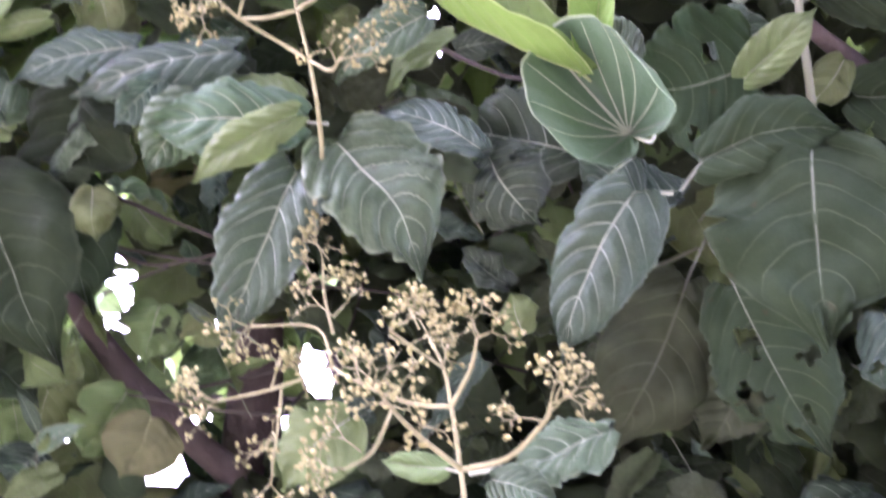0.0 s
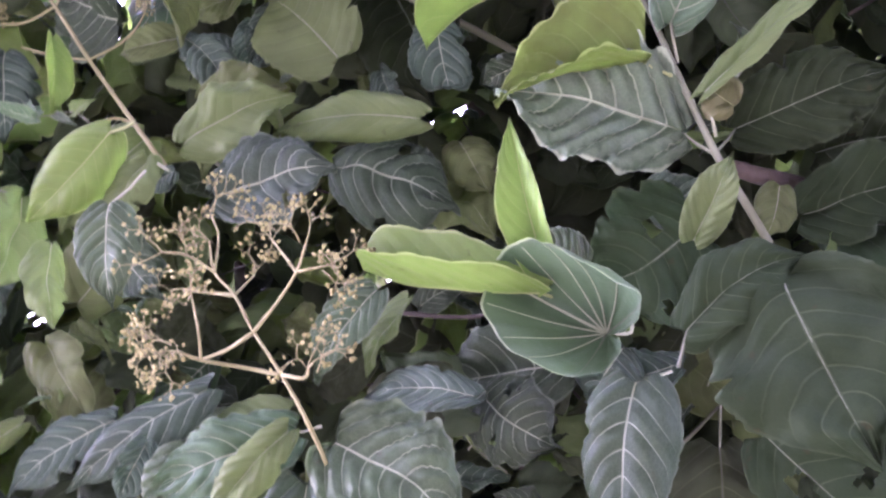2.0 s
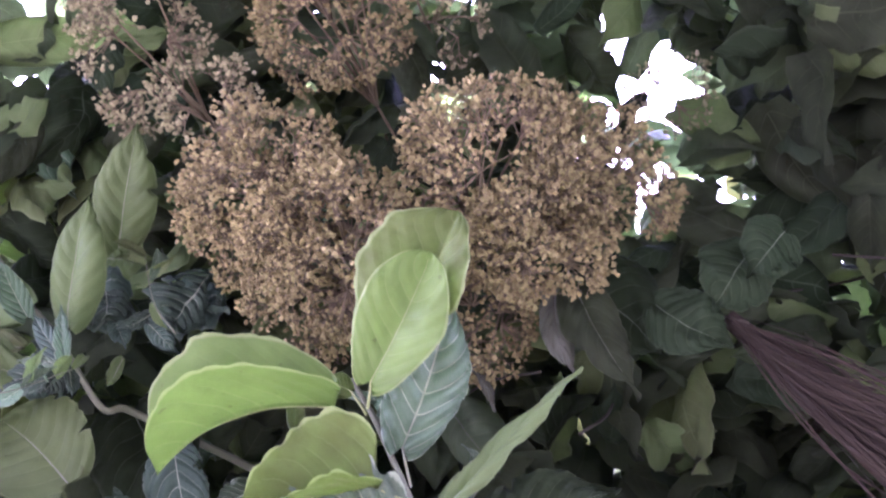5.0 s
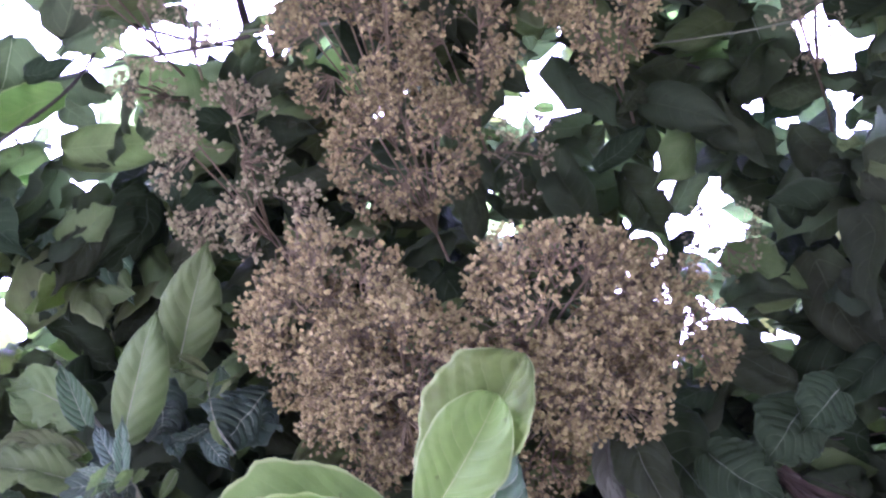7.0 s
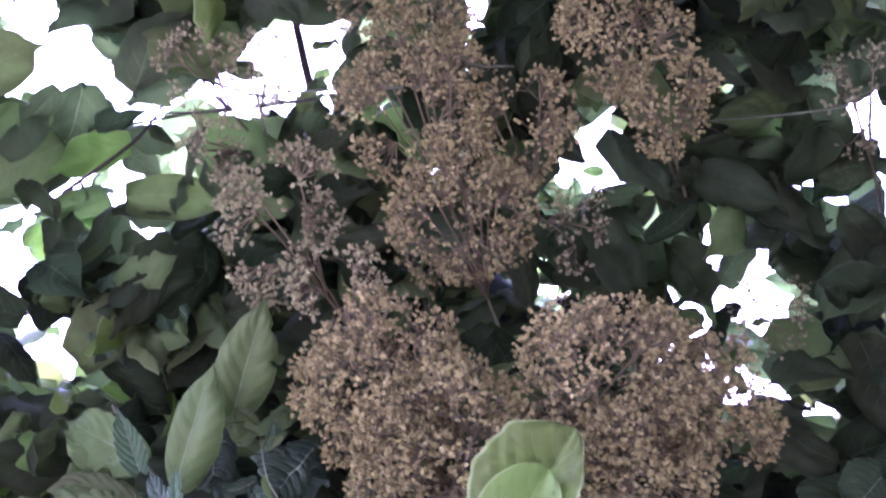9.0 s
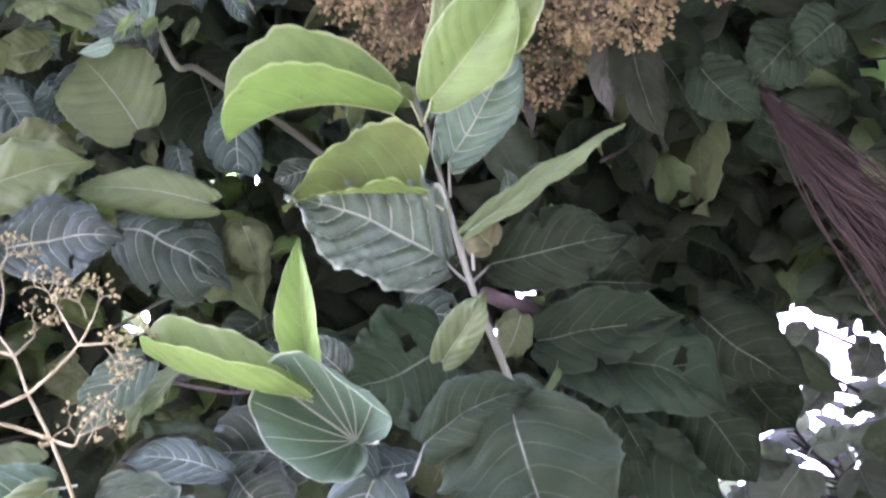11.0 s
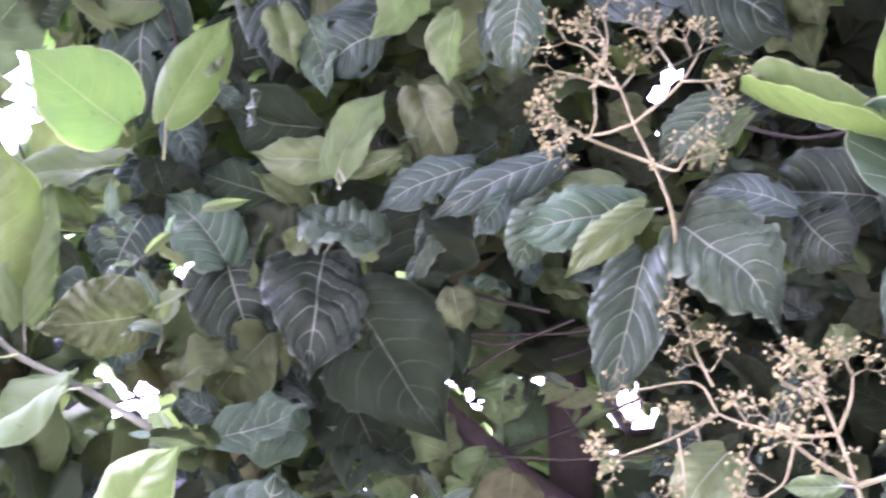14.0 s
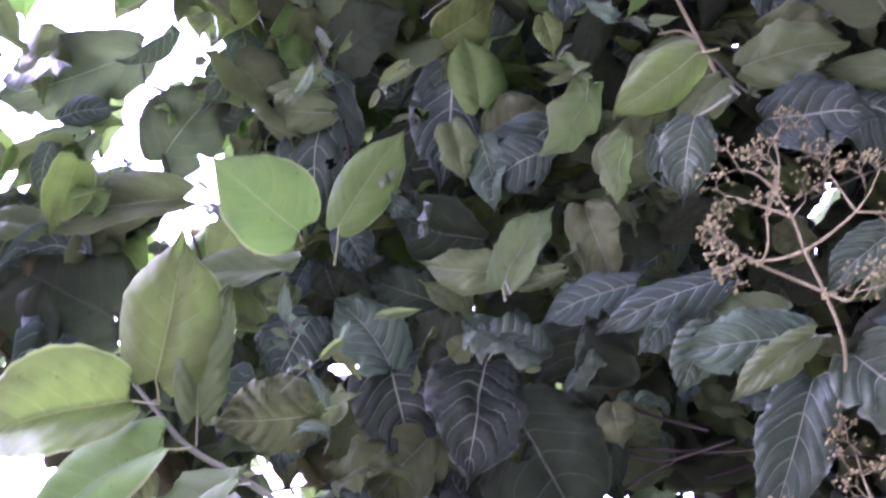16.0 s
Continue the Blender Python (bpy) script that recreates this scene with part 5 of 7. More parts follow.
ends.append(((0.149, 1.988, 2.139), (1.08, -0.59, -0.21)))
ends.append(((-0.193, 2.180, 2.143), (-0.93, -0.05, 0.36)))
ends.append(((-0.186, 2.178, 2.144), (-1.12, -0.23, 0.08)))
ends.append(((-0.193, 2.180, 2.143), (-0.56, 0.11, -0.82)))
ends.append(((-0.184, 2.187, 2.135), (-0.27, -0.35, -0.01)))
ends.append(((-0.175, 2.181, 2.274), (-0.97, -0.03, 0.23)))
ends.append(((-0.175, 2.181, 2.274), (0.06, -0.70, -0.71)))
ends.append(((-0.170, 2.186, 2.290), (-0.00, -0.18, -0.68)))
ends.append(((-0.083, 2.183, 2.408), (-0.57, -0.11, 0.82)))
ends.append(((-0.074, 2.183, 2.411), (-0.85, 0.56, 0.84)))
ends.append(((-0.064, 2.169, 2.365), (-0.89, 0.28, 0.36)))
ends.append(((-0.064, 2.169, 2.365), (0.87, -0.30, 0.38)))
ends.append(((-0.092, 2.173, 2.366), (1.58, -0.55, 0.31)))
ends.append(((-0.030, 2.157, 2.307), (-0.89, -0.06, 0.46)))
ends.append(((-0.030, 2.157, 2.307), (0.56, -0.11, 0.82)))
ends.append(((0.097, 2.012, 2.045), (-0.43, -0.85, -0.29)))
ends.append(((0.086, 2.014, 2.041), (-0.29, -1.06, -0.28)))
ends.append(((0.115, 2.008, 2.072), (-0.77, -0.55, 0.32)))
ends.append(((-0.067, 2.171, 2.063), (0.16, 0.14, -0.98)))
ends.append(((-0.070, 2.165, 2.106), (-0.62, 0.53, -0.58)))
ends.append(((-0.068, 2.158, 2.103), (-0.60, 0.89, 0.35)))
ends.append(((-0.104, 2.175, 2.177), (0.05, -0.14, 0.99)))
ends.append(((-0.049, 2.174, 2.186), (-0.53, -0.12, 0.84)))
ends.append(((-0.047, 2.188, 2.176), (-0.25, 0.33, 0.86)))
ends.append(((0.045, 2.151, 2.205), (-0.55, 0.19, 0.82)))
ends.append(((0.179, 2.030, 2.131), (0.59, -0.77, -0.24)))
spray("open pale cream flower spray on forked stalks", stalks, ends, 12, 0.031, 3, 0.0013, 0.0042)

stalks, ends = [], []
stalks.append(([(-0.429, 2.153, 3.267), (-0.501, 2.134, 3.398), (-0.600, 2.108, 3.583), (-0.681, 2.085, 3.748), (-0.789, 2.056, 3.959), (-0.877, 2.032, 4.130)], 0.0057, 0.0036))
stalks.append(([(-0.600, 2.108, 3.583), (-0.517, 2.106, 3.602), (-0.466, 2.099, 3.651), (-0.459, 2.089, 3.722)], 0.0033, 0.0018))
stalks.append(([(-0.681, 2.085, 3.748), (-0.760, 2.087, 3.732), (-0.850, 2.083, 3.763)], 0.0033, 0.0018))
stalks.append(([(-0.681, 2.085, 3.748), (-0.633, 2.075, 3.824), (-0.628, 2.062, 3.917)], 0.0029, 0.0018))
stalks.append(([(-0.501, 2.134, 3.398), (-0.546, 2.131, 3.424), (-0.603, 2.131, 3.422)], 0.0029, 0.0027))
stalks.append(([(-0.600, 2.108, 3.583), (-0.683, 2.103, 3.621), (-0.767, 2.096, 3.672)], 0.0029, 0.0018))
ends.append(((-0.459, 2.089, 3.722), (0.16, -0.14, 0.98)))
ends.append(((-0.465, 2.092, 3.706), (0.87, 0.18, 0.98)))
ends.append(((-0.459, 2.089, 3.722), (0.81, -0.08, 0.57)))
ends.append(((-0.850, 2.083, 3.763), (0.55, -0.12, 0.83)))
ends.append(((-0.850, 2.072, 3.764), (1.37, 0.94, 0.79)))
ends.append(((-0.628, 2.062, 3.917), (0.13, -0.14, 0.98)))
ends.append(((-0.625, 2.055, 3.902), (0.01, 0.29, 0.49)))
ends.append(((-0.789, 2.056, 3.959), (0.82, -0.08, 0.57)))
ends.append(((-0.782, 2.065, 3.953), (1.05, -0.69, 1.14)))
ends.append(((-0.628, 2.062, 3.917), (0.99, -0.02, 0.16)))
ends.append(((-0.622, 2.061, 3.919), (0.49, -0.16, 0.03)))
ends.append(((-0.464, 2.097, 3.664), (-0.12, -0.14, 0.98)))
ends.append(((-0.461, 2.096, 3.658), (-0.40, 0.56, 1.22)))
spray("small pale flower spray on a long stalk", stalks, ends, 13, 0.02, 3, 0.0013, 0.0034)

# dry brown fruit heads
fruit_head((0.580, 2.780, 4.047), (0.453, 1.959, 3.880), (0.150, 0.028, -0.021), (0.032, -0.112, 0.079), (0.001, 0.078, 0.110), 110, 21)
fruit_head((0.581, 2.704, 3.982), (0.566, 2.010, 3.701), (0.173, 0.032, -0.024), (0.035, -0.122, 0.086), (0.001, 0.075, 0.106), 130, 22)
fruit_head((0.758, 2.668, 4.092), (0.930, 1.994, 3.755), (0.222, 0.077, -0.055), (0.061, -0.118, 0.083), (0.001, 0.084, 0.118), 170, 23)
fruit_head((0.763, 2.741, 4.159), (1.130, 2.100, 3.748), (0.134, 0.025, -0.018), (0.030, -0.104, 0.074), (0.000, 0.065, 0.092), 90, 24)
fruit_head((0.754, 2.608, 4.038), (0.938, 2.048, 3.585), (0.125, 0.023, -0.017), (0.024, -0.084, 0.059), (0.000, 0.054, 0.076), 80, 33)
fruit_head((0.771, 2.657, 4.528), (0.697, 1.857, 4.276), (0.157, 0.029, -0.022), (0.039, -0.139, 0.098), (0.001, 0.077, 0.109), 110, 25)
fruit_head((0.732, 2.589, 4.723), (0.642, 1.663, 4.517), (0.175, 0.033, -0.024), (0.041, -0.143, 0.101), (0.001, 0.080, 0.113), 110, 26)
fruit_head((0.815, 2.382, 5.002), (0.670, 1.500, 4.712), (0.153, 0.029, -0.021), (0.029, -0.102, 0.072), (0.001, 0.074, 0.105), 80, 27)
fruit_head((0.371, 2.587, 4.588), (0.276, 1.791, 4.304), (0.144, 0.027, -0.020), (0.039, -0.139, 0.098), (0.000, 0.062, 0.088), 45, 28, pale=True)
fruit_head((0.377, 2.522, 4.513), (0.376, 1.888, 4.124), (0.114, 0.021, -0.016), (0.018, -0.062, 0.044), (0.000, 0.045, 0.063), 28, 29, pale=True)
fruit_head((0.165, 2.091, 5.066), (0.140, 1.496, 4.580), (0.081, 0.015, -0.013), (0.018, -0.059, 0.045), (0.001, 0.034, 0.044), 9, 41, pale=True)
fruit_head((0.165, 2.091, 5.066), (0.278, 1.539, 4.579), (0.067, 0.012, -0.011), (0.015, -0.048, 0.037), (0.001, 0.034, 0.044), 8, 42, pale=True)
fruit_head((0.165, 2.091, 5.066), (0.125, 1.680, 4.482), (0.047, 0.009, -0.007), (0.010, -0.032, 0.024), (0.001, 0.025, 0.033), 6, 43, pale=True)
fruit_head((0.897, 2.334, 4.867), (0.955, 1.946, 4.273), (0.073, 0.013, -0.012), (0.019, -0.063, 0.048), (0.001, 0.033, 0.043), 10, 44, pale=True)
fruit_head((1.372, 2.388, 4.781), (1.145, 1.571, 4.510), (0.148, 0.028, -0.020), (0.028, -0.099, 0.070), (0.000, 0.064, 0.090), 80, 30)
fruit_head((1.372, 2.388, 4.781), (1.224, 1.735, 4.398), (0.121, 0.023, -0.017), (0.017, -0.061, 0.043), (0.000, 0.048, 0.068), 45, 31)
fruit_head((0.935, 2.483, 4.792), (0.884, 1.753, 4.448), (0.121, 0.023, -0.017), (0.025, -0.088, 0.062), (0.000, 0.056, 0.079), 55, 32)
fruit_head((1.924, 3.109, 4.632), (1.497, 2.470, 4.411), (0.102, 0.019, -0.014), (0.018, -0.064, 0.045), (0.000, 0.042, 0.059), 12, 34, pale=True)
fruit_head((1.986, 2.577, 4.806), (1.755, 1.878, 4.497), (0.089, 0.017, -0.012), (0.031, -0.109, 0.077), (0.000, 0.044, 0.062), 12, 35, pale=True)
fruit_head((0.876, 2.620, 4.217), (0.471, 2.133, 3.706), (0.096, 0.023, -0.021), (0.036, -0.078, 0.081), (-0.001, 0.059, 0.058), 70, 36)
fruit_head((0.884, 2.722, 4.327), (0.371, 2.070, 3.946), (0.107, 0.025, -0.023), (0.045, -0.100, 0.103), (-0.001, 0.063, 0.061), 75, 37)
fruit_head((1.022, 2.680, 4.215), (0.815, 2.296, 3.626), (0.086, 0.020, -0.019), (0.027, -0.060, 0.062), (-0.001, 0.052, 0.051), 50, 38)



# ---- a dead frond hanging in the crown ----
# small broad leaves and twigs in the open gap
leaf((1.316, 3.385, 3.329), (1.456, 3.497, 3.125), (-0.326, -0.717, -0.615), 0.248, "deep", ragged=0.6, fold=18, stalk=(1.289, 3.360, 3.375))
leaf((1.838, 4.403, 3.695), (1.751, 4.352, 3.788), (-0.530, -0.430, -0.731), 0.128, "dull", ragged=0.9, wave=0.12, stalk=(1.869, 4.421, 3.662))
leaf((1.870, 3.864, 3.568), (1.778, 3.917, 3.468), (0.271, -0.724, -0.634), 0.137, "dull", ragged=0.9, wave=0.12, stalk=(1.902, 3.846, 3.603))
leaf((1.750, 4.106, 3.534), (1.645, 4.147, 3.457), (-0.389, -0.920, 0.043), 0.131, "dull", ragged=0.9, wave=0.12, stalk=(1.787, 4.092, 3.561))
leaf((1.839, 4.080, 3.456), (1.975, 4.093, 3.433), (-0.069, -0.633, -0.771), 0.117, "dull", ragged=0.9, wave=0.12, stalk=(1.791, 4.075, 3.465))
leaf((2.071, 4.126, 3.582), (2.035, 4.215, 3.418), (0.280, -0.819, -0.501), 0.155, "dull", ragged=0.9, wave=0.12, stalk=(2.083, 4.095, 3.640))
leaf((1.746, 4.532, 3.477), (1.939, 4.527, 3.488), (0.025, -0.707, -0.707), 0.155, "dull", ragged=0.9, wave=0.12, stalk=(1.678, 4.534, 3.473))
leaf((1.984, 4.267, 3.439), (1.905, 4.367, 3.254), (-0.637, -0.759, -0.135), 0.219, "dull", ragged=0.9, wave=0.12, stalk=(2.012, 4.232, 3.505))
leaf((1.795, 4.137, 3.244), (1.870, 4.246, 3.044), (0.050, -0.885, -0.462), 0.233, "dull", ragged=0.9, wave=0.12, stalk=(1.769, 4.099, 3.314))
leaf((1.967, 4.651, 3.229), (2.138, 4.673, 3.191), (0.168, -0.964, 0.208), 0.154, "dull", ragged=0.9, wave=0.12, stalk=(1.907, 4.644, 3.242))
leaf((1.658, 4.350, 3.340), (1.465, 4.475, 3.107), (0.001, -0.882, -0.471), 0.310, "dull", ragged=0.9, wave=0.12, stalk=(1.725, 4.306, 3.422))
leaf((1.687, 4.316, 3.050), (1.796, 4.347, 2.994), (0.162, -0.962, -0.218), 0.109, "dull", ragged=0.9, wave=0.12, stalk=(1.649, 4.306, 3.069))
leaf((1.561, 4.223, 3.057), (1.609, 4.297, 2.921), (0.425, -0.849, -0.313), 0.143, "dull", ragged=0.9, wave=0.12, stalk=(1.545, 4.197, 3.104))
leaf((2.068, 4.495, 3.032), (1.947, 4.506, 3.009), (0.004, -0.887, -0.462), 0.107, "dull", ragged=0.9, wave=0.12, stalk=(2.110, 4.491, 3.040))
leaf((1.731, 4.049, 3.729), (1.624, 4.089, 3.655), (-0.354, -0.935, 0.017), 0.129, "dull", ragged=0.9, wave=0.12, stalk=(1.768, 4.036, 3.755))
leaf((1.770, 3.918, 3.713), (1.854, 3.968, 3.622), (0.062, -0.899, -0.434), 0.130, "dull", ragged=0.9, wave=0.12, stalk=(1.740, 3.900, 3.745))
leaf((1.474, 4.252, 3.363), (1.633, 4.268, 3.336), (0.072, -0.987, -0.146), 0.155, "dull", ragged=0.9, wave=0.12, stalk=(1.419, 4.247, 3.372))
leaf((1.319, 4.198, 2.993), (1.445, 4.140, 3.100), (-0.344, -0.934, -0.095), 0.141, "dull", ragged=0.9, wave=0.12, stalk=(1.276, 4.218, 2.955))
leaf((2.031, 4.357, 3.281), (2.202, 4.323, 3.346), (-0.192, -0.981, -0.005), 0.160, "dull", ragged=0.9, wave=0.12, stalk=(1.971, 4.369, 3.258))
leaf((2.203, 4.454, 3.207), (2.113, 4.538, 3.050), (-0.097, -0.899, -0.427), 0.189, "dull", ragged=0.9, wave=0.12, stalk=(2.234, 4.424, 3.262))
limb("twig", [(1.604, 4.187, 3.744), (1.816, 4.251, 3.628), (1.970, 4.301, 3.537), (2.200, 4.376, 3.402)], 0.0096, 0.0056, DARK_TWIG, "thin dark twig", 5)
limb("twig", [(1.668, 4.332, 3.475), (1.742, 4.386, 3.377), (1.850, 4.453, 3.254), (1.962, 4.507, 3.156)], 0.0080, 0.0040, DARK_TWIG, "thin dark twig", 5)
limb("twig", [(1.775, 4.164, 3.789), (1.911, 4.201, 3.721), (2.030, 4.222, 3.684), (2.235, 4.234, 3.666)], 0.0088, 0.0048, DARK_TWIG, "thin dark twig", 5)
limb("twig", [(1.756, 4.501, 3.165), (1.898, 4.515, 3.140), (2.011, 4.559, 3.060), (2.147, 4.597, 2.992)], 0.0072, 0.0048, DARK_TWIG, "thin dark twig", 5)
limb("twig", [(1.649, 4.346, 3.450), (1.781, 4.398, 3.355), (1.916, 4.440, 3.278)], 0.0048, 0.0024, DARK_TWIG, "thin dark twig", 5)
limb("twig", [(1.970, 4.301, 3.537), (1.999, 4.352, 3.443), (1.973, 4.409, 3.336)], 0.0048, 0.0024, DARK_TWIG, "thin dark twig", 5)


def dead_frond(hub, low, high, count):
    rng = random.Random(41)
    hub, low, high = Vector(hub), Vector(low), Vector(high)
    top = tagged(new("dead_frond"), "dead purplish-brown palm frond hanging in the branches", "dead frond")
    top.location = hub
    vs, fs = tube([(-0.10, 0.03, 0.09), (-0.04, 0.01, 0.035), (0, 0, 0), (0.03, 0, -0.03)], [0.003, 0.005, 0.008, 0.005], 7)
    part("frond_stem", to_mesh("frond_stem", vs, fs), DARK_TWIG, top, "dark frond stem")
    for k in range(count):
        s = k / (count - 1)
        end = low.lerp(high, min(1, max(0, s + rng.uniform(-0.14, 0.14)))) - hub
        end *= rng.uniform(0.75, 1.08)
        side = end.cross(Vector((0, 1, 0))).normalized()
        back = Vector((0, 1, 0))
        off = side * (s - 0.5) * -0.10 + back * rng.uniform(-0.05, 0.07)
        w = rng.uniform(0.0012, 0.0050)
        vs, fs = [], []
        n = 9
        bend, sway = rng.uniform(-0.05, 0.03), rng.uniform(-0.035, 0.035)
        roll = rng.uniform(-1.5, 1.5)
        for i in range(n + 1):
            v = i / n
            c = off * min(1, 0.3 + v) + end * v + Vector((0, 0, bend * 4 * v * (1 - v))) + side * sway * math.sin(3 * v)
            h = w * (0.35 + 1.2 * v) * (1 - v) ** 0.35 if i < n else 0.0006
            a = side * math.cos(roll + v) + back * math.sin(roll + v)
            z = a.cross(end).normalized()
            vs += [c - a * h, c + z * h * 0.5, c + a * h]
        for i in range(n):
            for j in (0, 1):
                q = i * 3 + j
                fs.append((q, q + 1, q + 4, q + 3))
        part("leaflet", to_mesh("leaflet", vs, fs), FROND, top)


dead_frond((1.279, 2.285, 3.444), (1.508, 2.609, 2.925), (1.603, 2.386, 3.202), 290)


# ---- a lighter small-leaved tree further off ----
def small_tree(root, centre, spread, count):
    rng = random.Random(43)
    root, c = Vector(root), Vector(centre)
    top = tagged(new("garden_tree"), "slender small-leaved tree with thin dark twigs against the sky", "tree")
    top.location = root
    sticks, leaves, uvs = ([], []), ([], []), []

    def stick(pts, r0, r1):
        line = smooth_line(pts, 4)
        v, f = tube(line, [r0 + (r1 - r0) * i / (len(line) - 1) for i in range(len(line))], 5)
        b = len(sticks[0])
        sticks[0].extend(v)
        sticks[1].extend(tuple(i + b for i in t) for t in f)

    o = c - root
    vs, fs = tube(smooth_line([(0, 0, 0), o * 0.35 + Vector((0.1, 0, 0)), o * 0.75, o + Vector((0, 0, spread * 0.6))], 5), [0.036 - 0.002 * i for i in range(16)], 8)
    part("trunk", to_mesh("trunk", vs, fs), BARK, top, "thin bare trunk")
    shapes = [blade(1.0, rng.uniform(0.6, 0.8), rng.uniform(0, 25), rng.uniform(-0.05, 0.12), 0.05, rng, 4, 6, 0, 0.2, 20) for _ in range(6)]
    for k in range(46):
        a, h = rng.uniform(0, 6.28), rng.uniform(-0.9, 1.0)
        d = Vector((math.cos(a), math.sin(a) * 0.7, h)) * spread * rng.uniform(0.5, 1.1)
        start = o + Vector((0, 0, h * spread * 0.35))
        tip = o + d
        stick([start, start.lerp(tip, 0.5) + Vector((0, 0, 0.08)), tip], 0.006, 0.003)
        for j in range(count // 46):
            p = start.lerp(tip, rng.uniform(0.3, 1.05)) + Vector((rng.uniform(-1, 1), rng.uniform(-1, 1), rng.uniform(-1, 1))) * 0.1
            size = rng.uniform(0.10, 0.22)
            m = frame_of(p, p + Vector((rng.uniform(-1, 1), rng.uniform(-1, 0.6), rng.uniform(-1, 0.4))), (rng.uniform(-0.7, 0.7), -0.8, 0.6))
            sv, sf, su = rng.choice(shapes)
            b = len(leaves[0])
            leaves[0].extend(m @ (Vector(q) * size) for q in sv)
            leaves[1].extend(tuple(i + b for i in t) for t in sf)
            uvs.extend(su)
    part("twig", to_mesh("twig", *sticks), DARK_TWIG, top, "thin dark twigs")
    crown_part = part("crown", to_mesh("crown", *leaves, uvs), LEAF["dull"], top, "loose crown of small dull green leaves")
    tagged(crown_part, kind="stuff")


small_tree((2.662, 5.465, 0.000), (2.062, 5.465, 3.618), 0.8, 230)

# ---- the crown behind: leaves too many to count ----
def crown():
    rng = random.Random(77)
    cam_spot = Vector((0.5, 0.0, 1.75))  # about where the camera stands; the crown is laid out around it
    groups = {}
    gaps = []

    def opening(place, way, half, limit=99.0):
        """A gap in the leaves along a sight line of the camera: a place on it, its way and the half width there."""
        gaps.append((Vector(place), Vector(way), half, limit))

    opening((-0.521, 1.928, 5.803), (-0.251, 0.390, 0.886), 0.105)
    opening((-0.591, 2.027, 5.737), (-0.267, 0.412, 0.871), 0.032)
    opening((-0.454, 2.012, 5.783), (-0.236, 0.409, 0.881), 0.032)
    opening((0.251, 2.153, 5.842), (-0.080, 0.440, 0.894), 0.061)
    opening((0.279, 2.266, 5.786), (-0.073, 0.466, 0.882), 0.055)
    opening((0.161, 2.254, 5.781), (-0.100, 0.463, 0.881), 0.032)
    opening((-0.021, 2.188, 5.790), (-0.140, 0.448, 0.883), 0.035)
    opening((-0.027, 2.274, 5.744), (-0.141, 0.467, 0.873), 0.026)
    opening((-0.288, 2.249, 5.706), (-0.199, 0.462, 0.864), 0.032)
    opening((-0.291, 2.196, 5.734), (-0.200, 0.450, 0.870), 0.023)
    opening((-0.200, 2.285, 5.706), (-0.180, 0.470, 0.864), 0.019)
    opening((-0.356, 2.123, 5.755), (-0.214, 0.434, 0.875), 0.023)
    opening((-0.583, 2.237, 5.633), (-0.265, 0.459, 0.848), 0.035)
    opening((-0.366, 2.406, 5.599), (-0.217, 0.497, 0.840), 0.032)
    opening((-0.274, 2.428, 5.609), (-0.196, 0.501, 0.843), 0.019)
    opening((-0.473, 2.438, 5.551), (-0.241, 0.504, 0.830), 0.023)
    opening((-0.415, 2.501, 5.528), (-0.228, 0.518, 0.825), 0.023)
    opening((-0.739, 2.466, 5.446), (-0.300, 0.510, 0.806), 0.029)
    opening((-0.783, 2.596, 5.343), (-0.309, 0.539, 0.784), 0.048)
    opening((-0.670, 2.518, 5.438), (-0.284, 0.521, 0.805), 0.019)
    opening((-0.686, 2.762, 5.261), (-0.288, 0.576, 0.765), 0.029)
    opening((-0.616, 2.883, 5.193), (-0.272, 0.603, 0.750), 0.029)
    opening((-0.324, 2.624, 5.473), (-0.207, 0.545, 0.812), 0.013)
    opening((-0.102, 3.056, 5.197), (-0.158, 0.641, 0.751), 0.014)
    opening((0.689, 2.515, 5.658), (0.018, 0.521, 0.853), 0.029)
    opening((0.688, 2.593, 5.609), (0.017, 0.538, 0.843), 0.023)
    opening((1.312, 2.553, 5.570), (0.156, 0.529, 0.834), 0.039)
    opening((1.268, 2.607, 5.543), (0.146, 0.541, 0.828), 0.035)
    opening((1.154, 2.592, 5.571), (0.121, 0.538, 0.834), 0.026)
    opening((1.207, 2.650, 5.525), (0.133, 0.551, 0.824), 0.032)
    opening((1.023, 2.844, 5.414), (0.092, 0.594, 0.799), 0.016)
    opening((1.500, 2.334, 5.661), (0.198, 0.481, 0.854), 0.019)
    opening((1.552, 2.869, 5.293), (0.209, 0.600, 0.772), 0.026)
    opening((1.492, 2.745, 5.402), (0.196, 0.572, 0.797), 0.019)
    opening((1.631, 2.717, 5.384), (0.227, 0.566, 0.793), 0.013)
    opening((1.570, 2.734, 5.389), (0.214, 0.570, 0.794), 0.010)
    opening((1.888, 2.478, 5.463), (0.284, 0.513, 0.810), 0.019)
    opening((1.968, 2.474, 5.437), (0.302, 0.512, 0.804), 0.032)
    opening((2.073, 2.503, 5.377), (0.325, 0.518, 0.791), 0.039)
    opening((2.192, 2.490, 5.334), (0.352, 0.515, 0.782), 0.084)
    opening((2.138, 2.585, 5.294), (0.340, 0.536, 0.773), 0.023)
    opening((2.243, 2.362, 5.392), (0.363, 0.487, 0.795), 0.039)
    opening((1.950, 2.717, 5.277), (0.298, 0.566, 0.769), 0.023)
    opening((1.738, 3.046, 5.090), (0.251, 0.639, 0.727), 0.048)
    opening((1.535, 3.054, 5.147), (0.206, 0.640, 0.740), 0.023)
    opening((1.742, 3.250, 4.897), (0.252, 0.684, 0.684), 0.013)
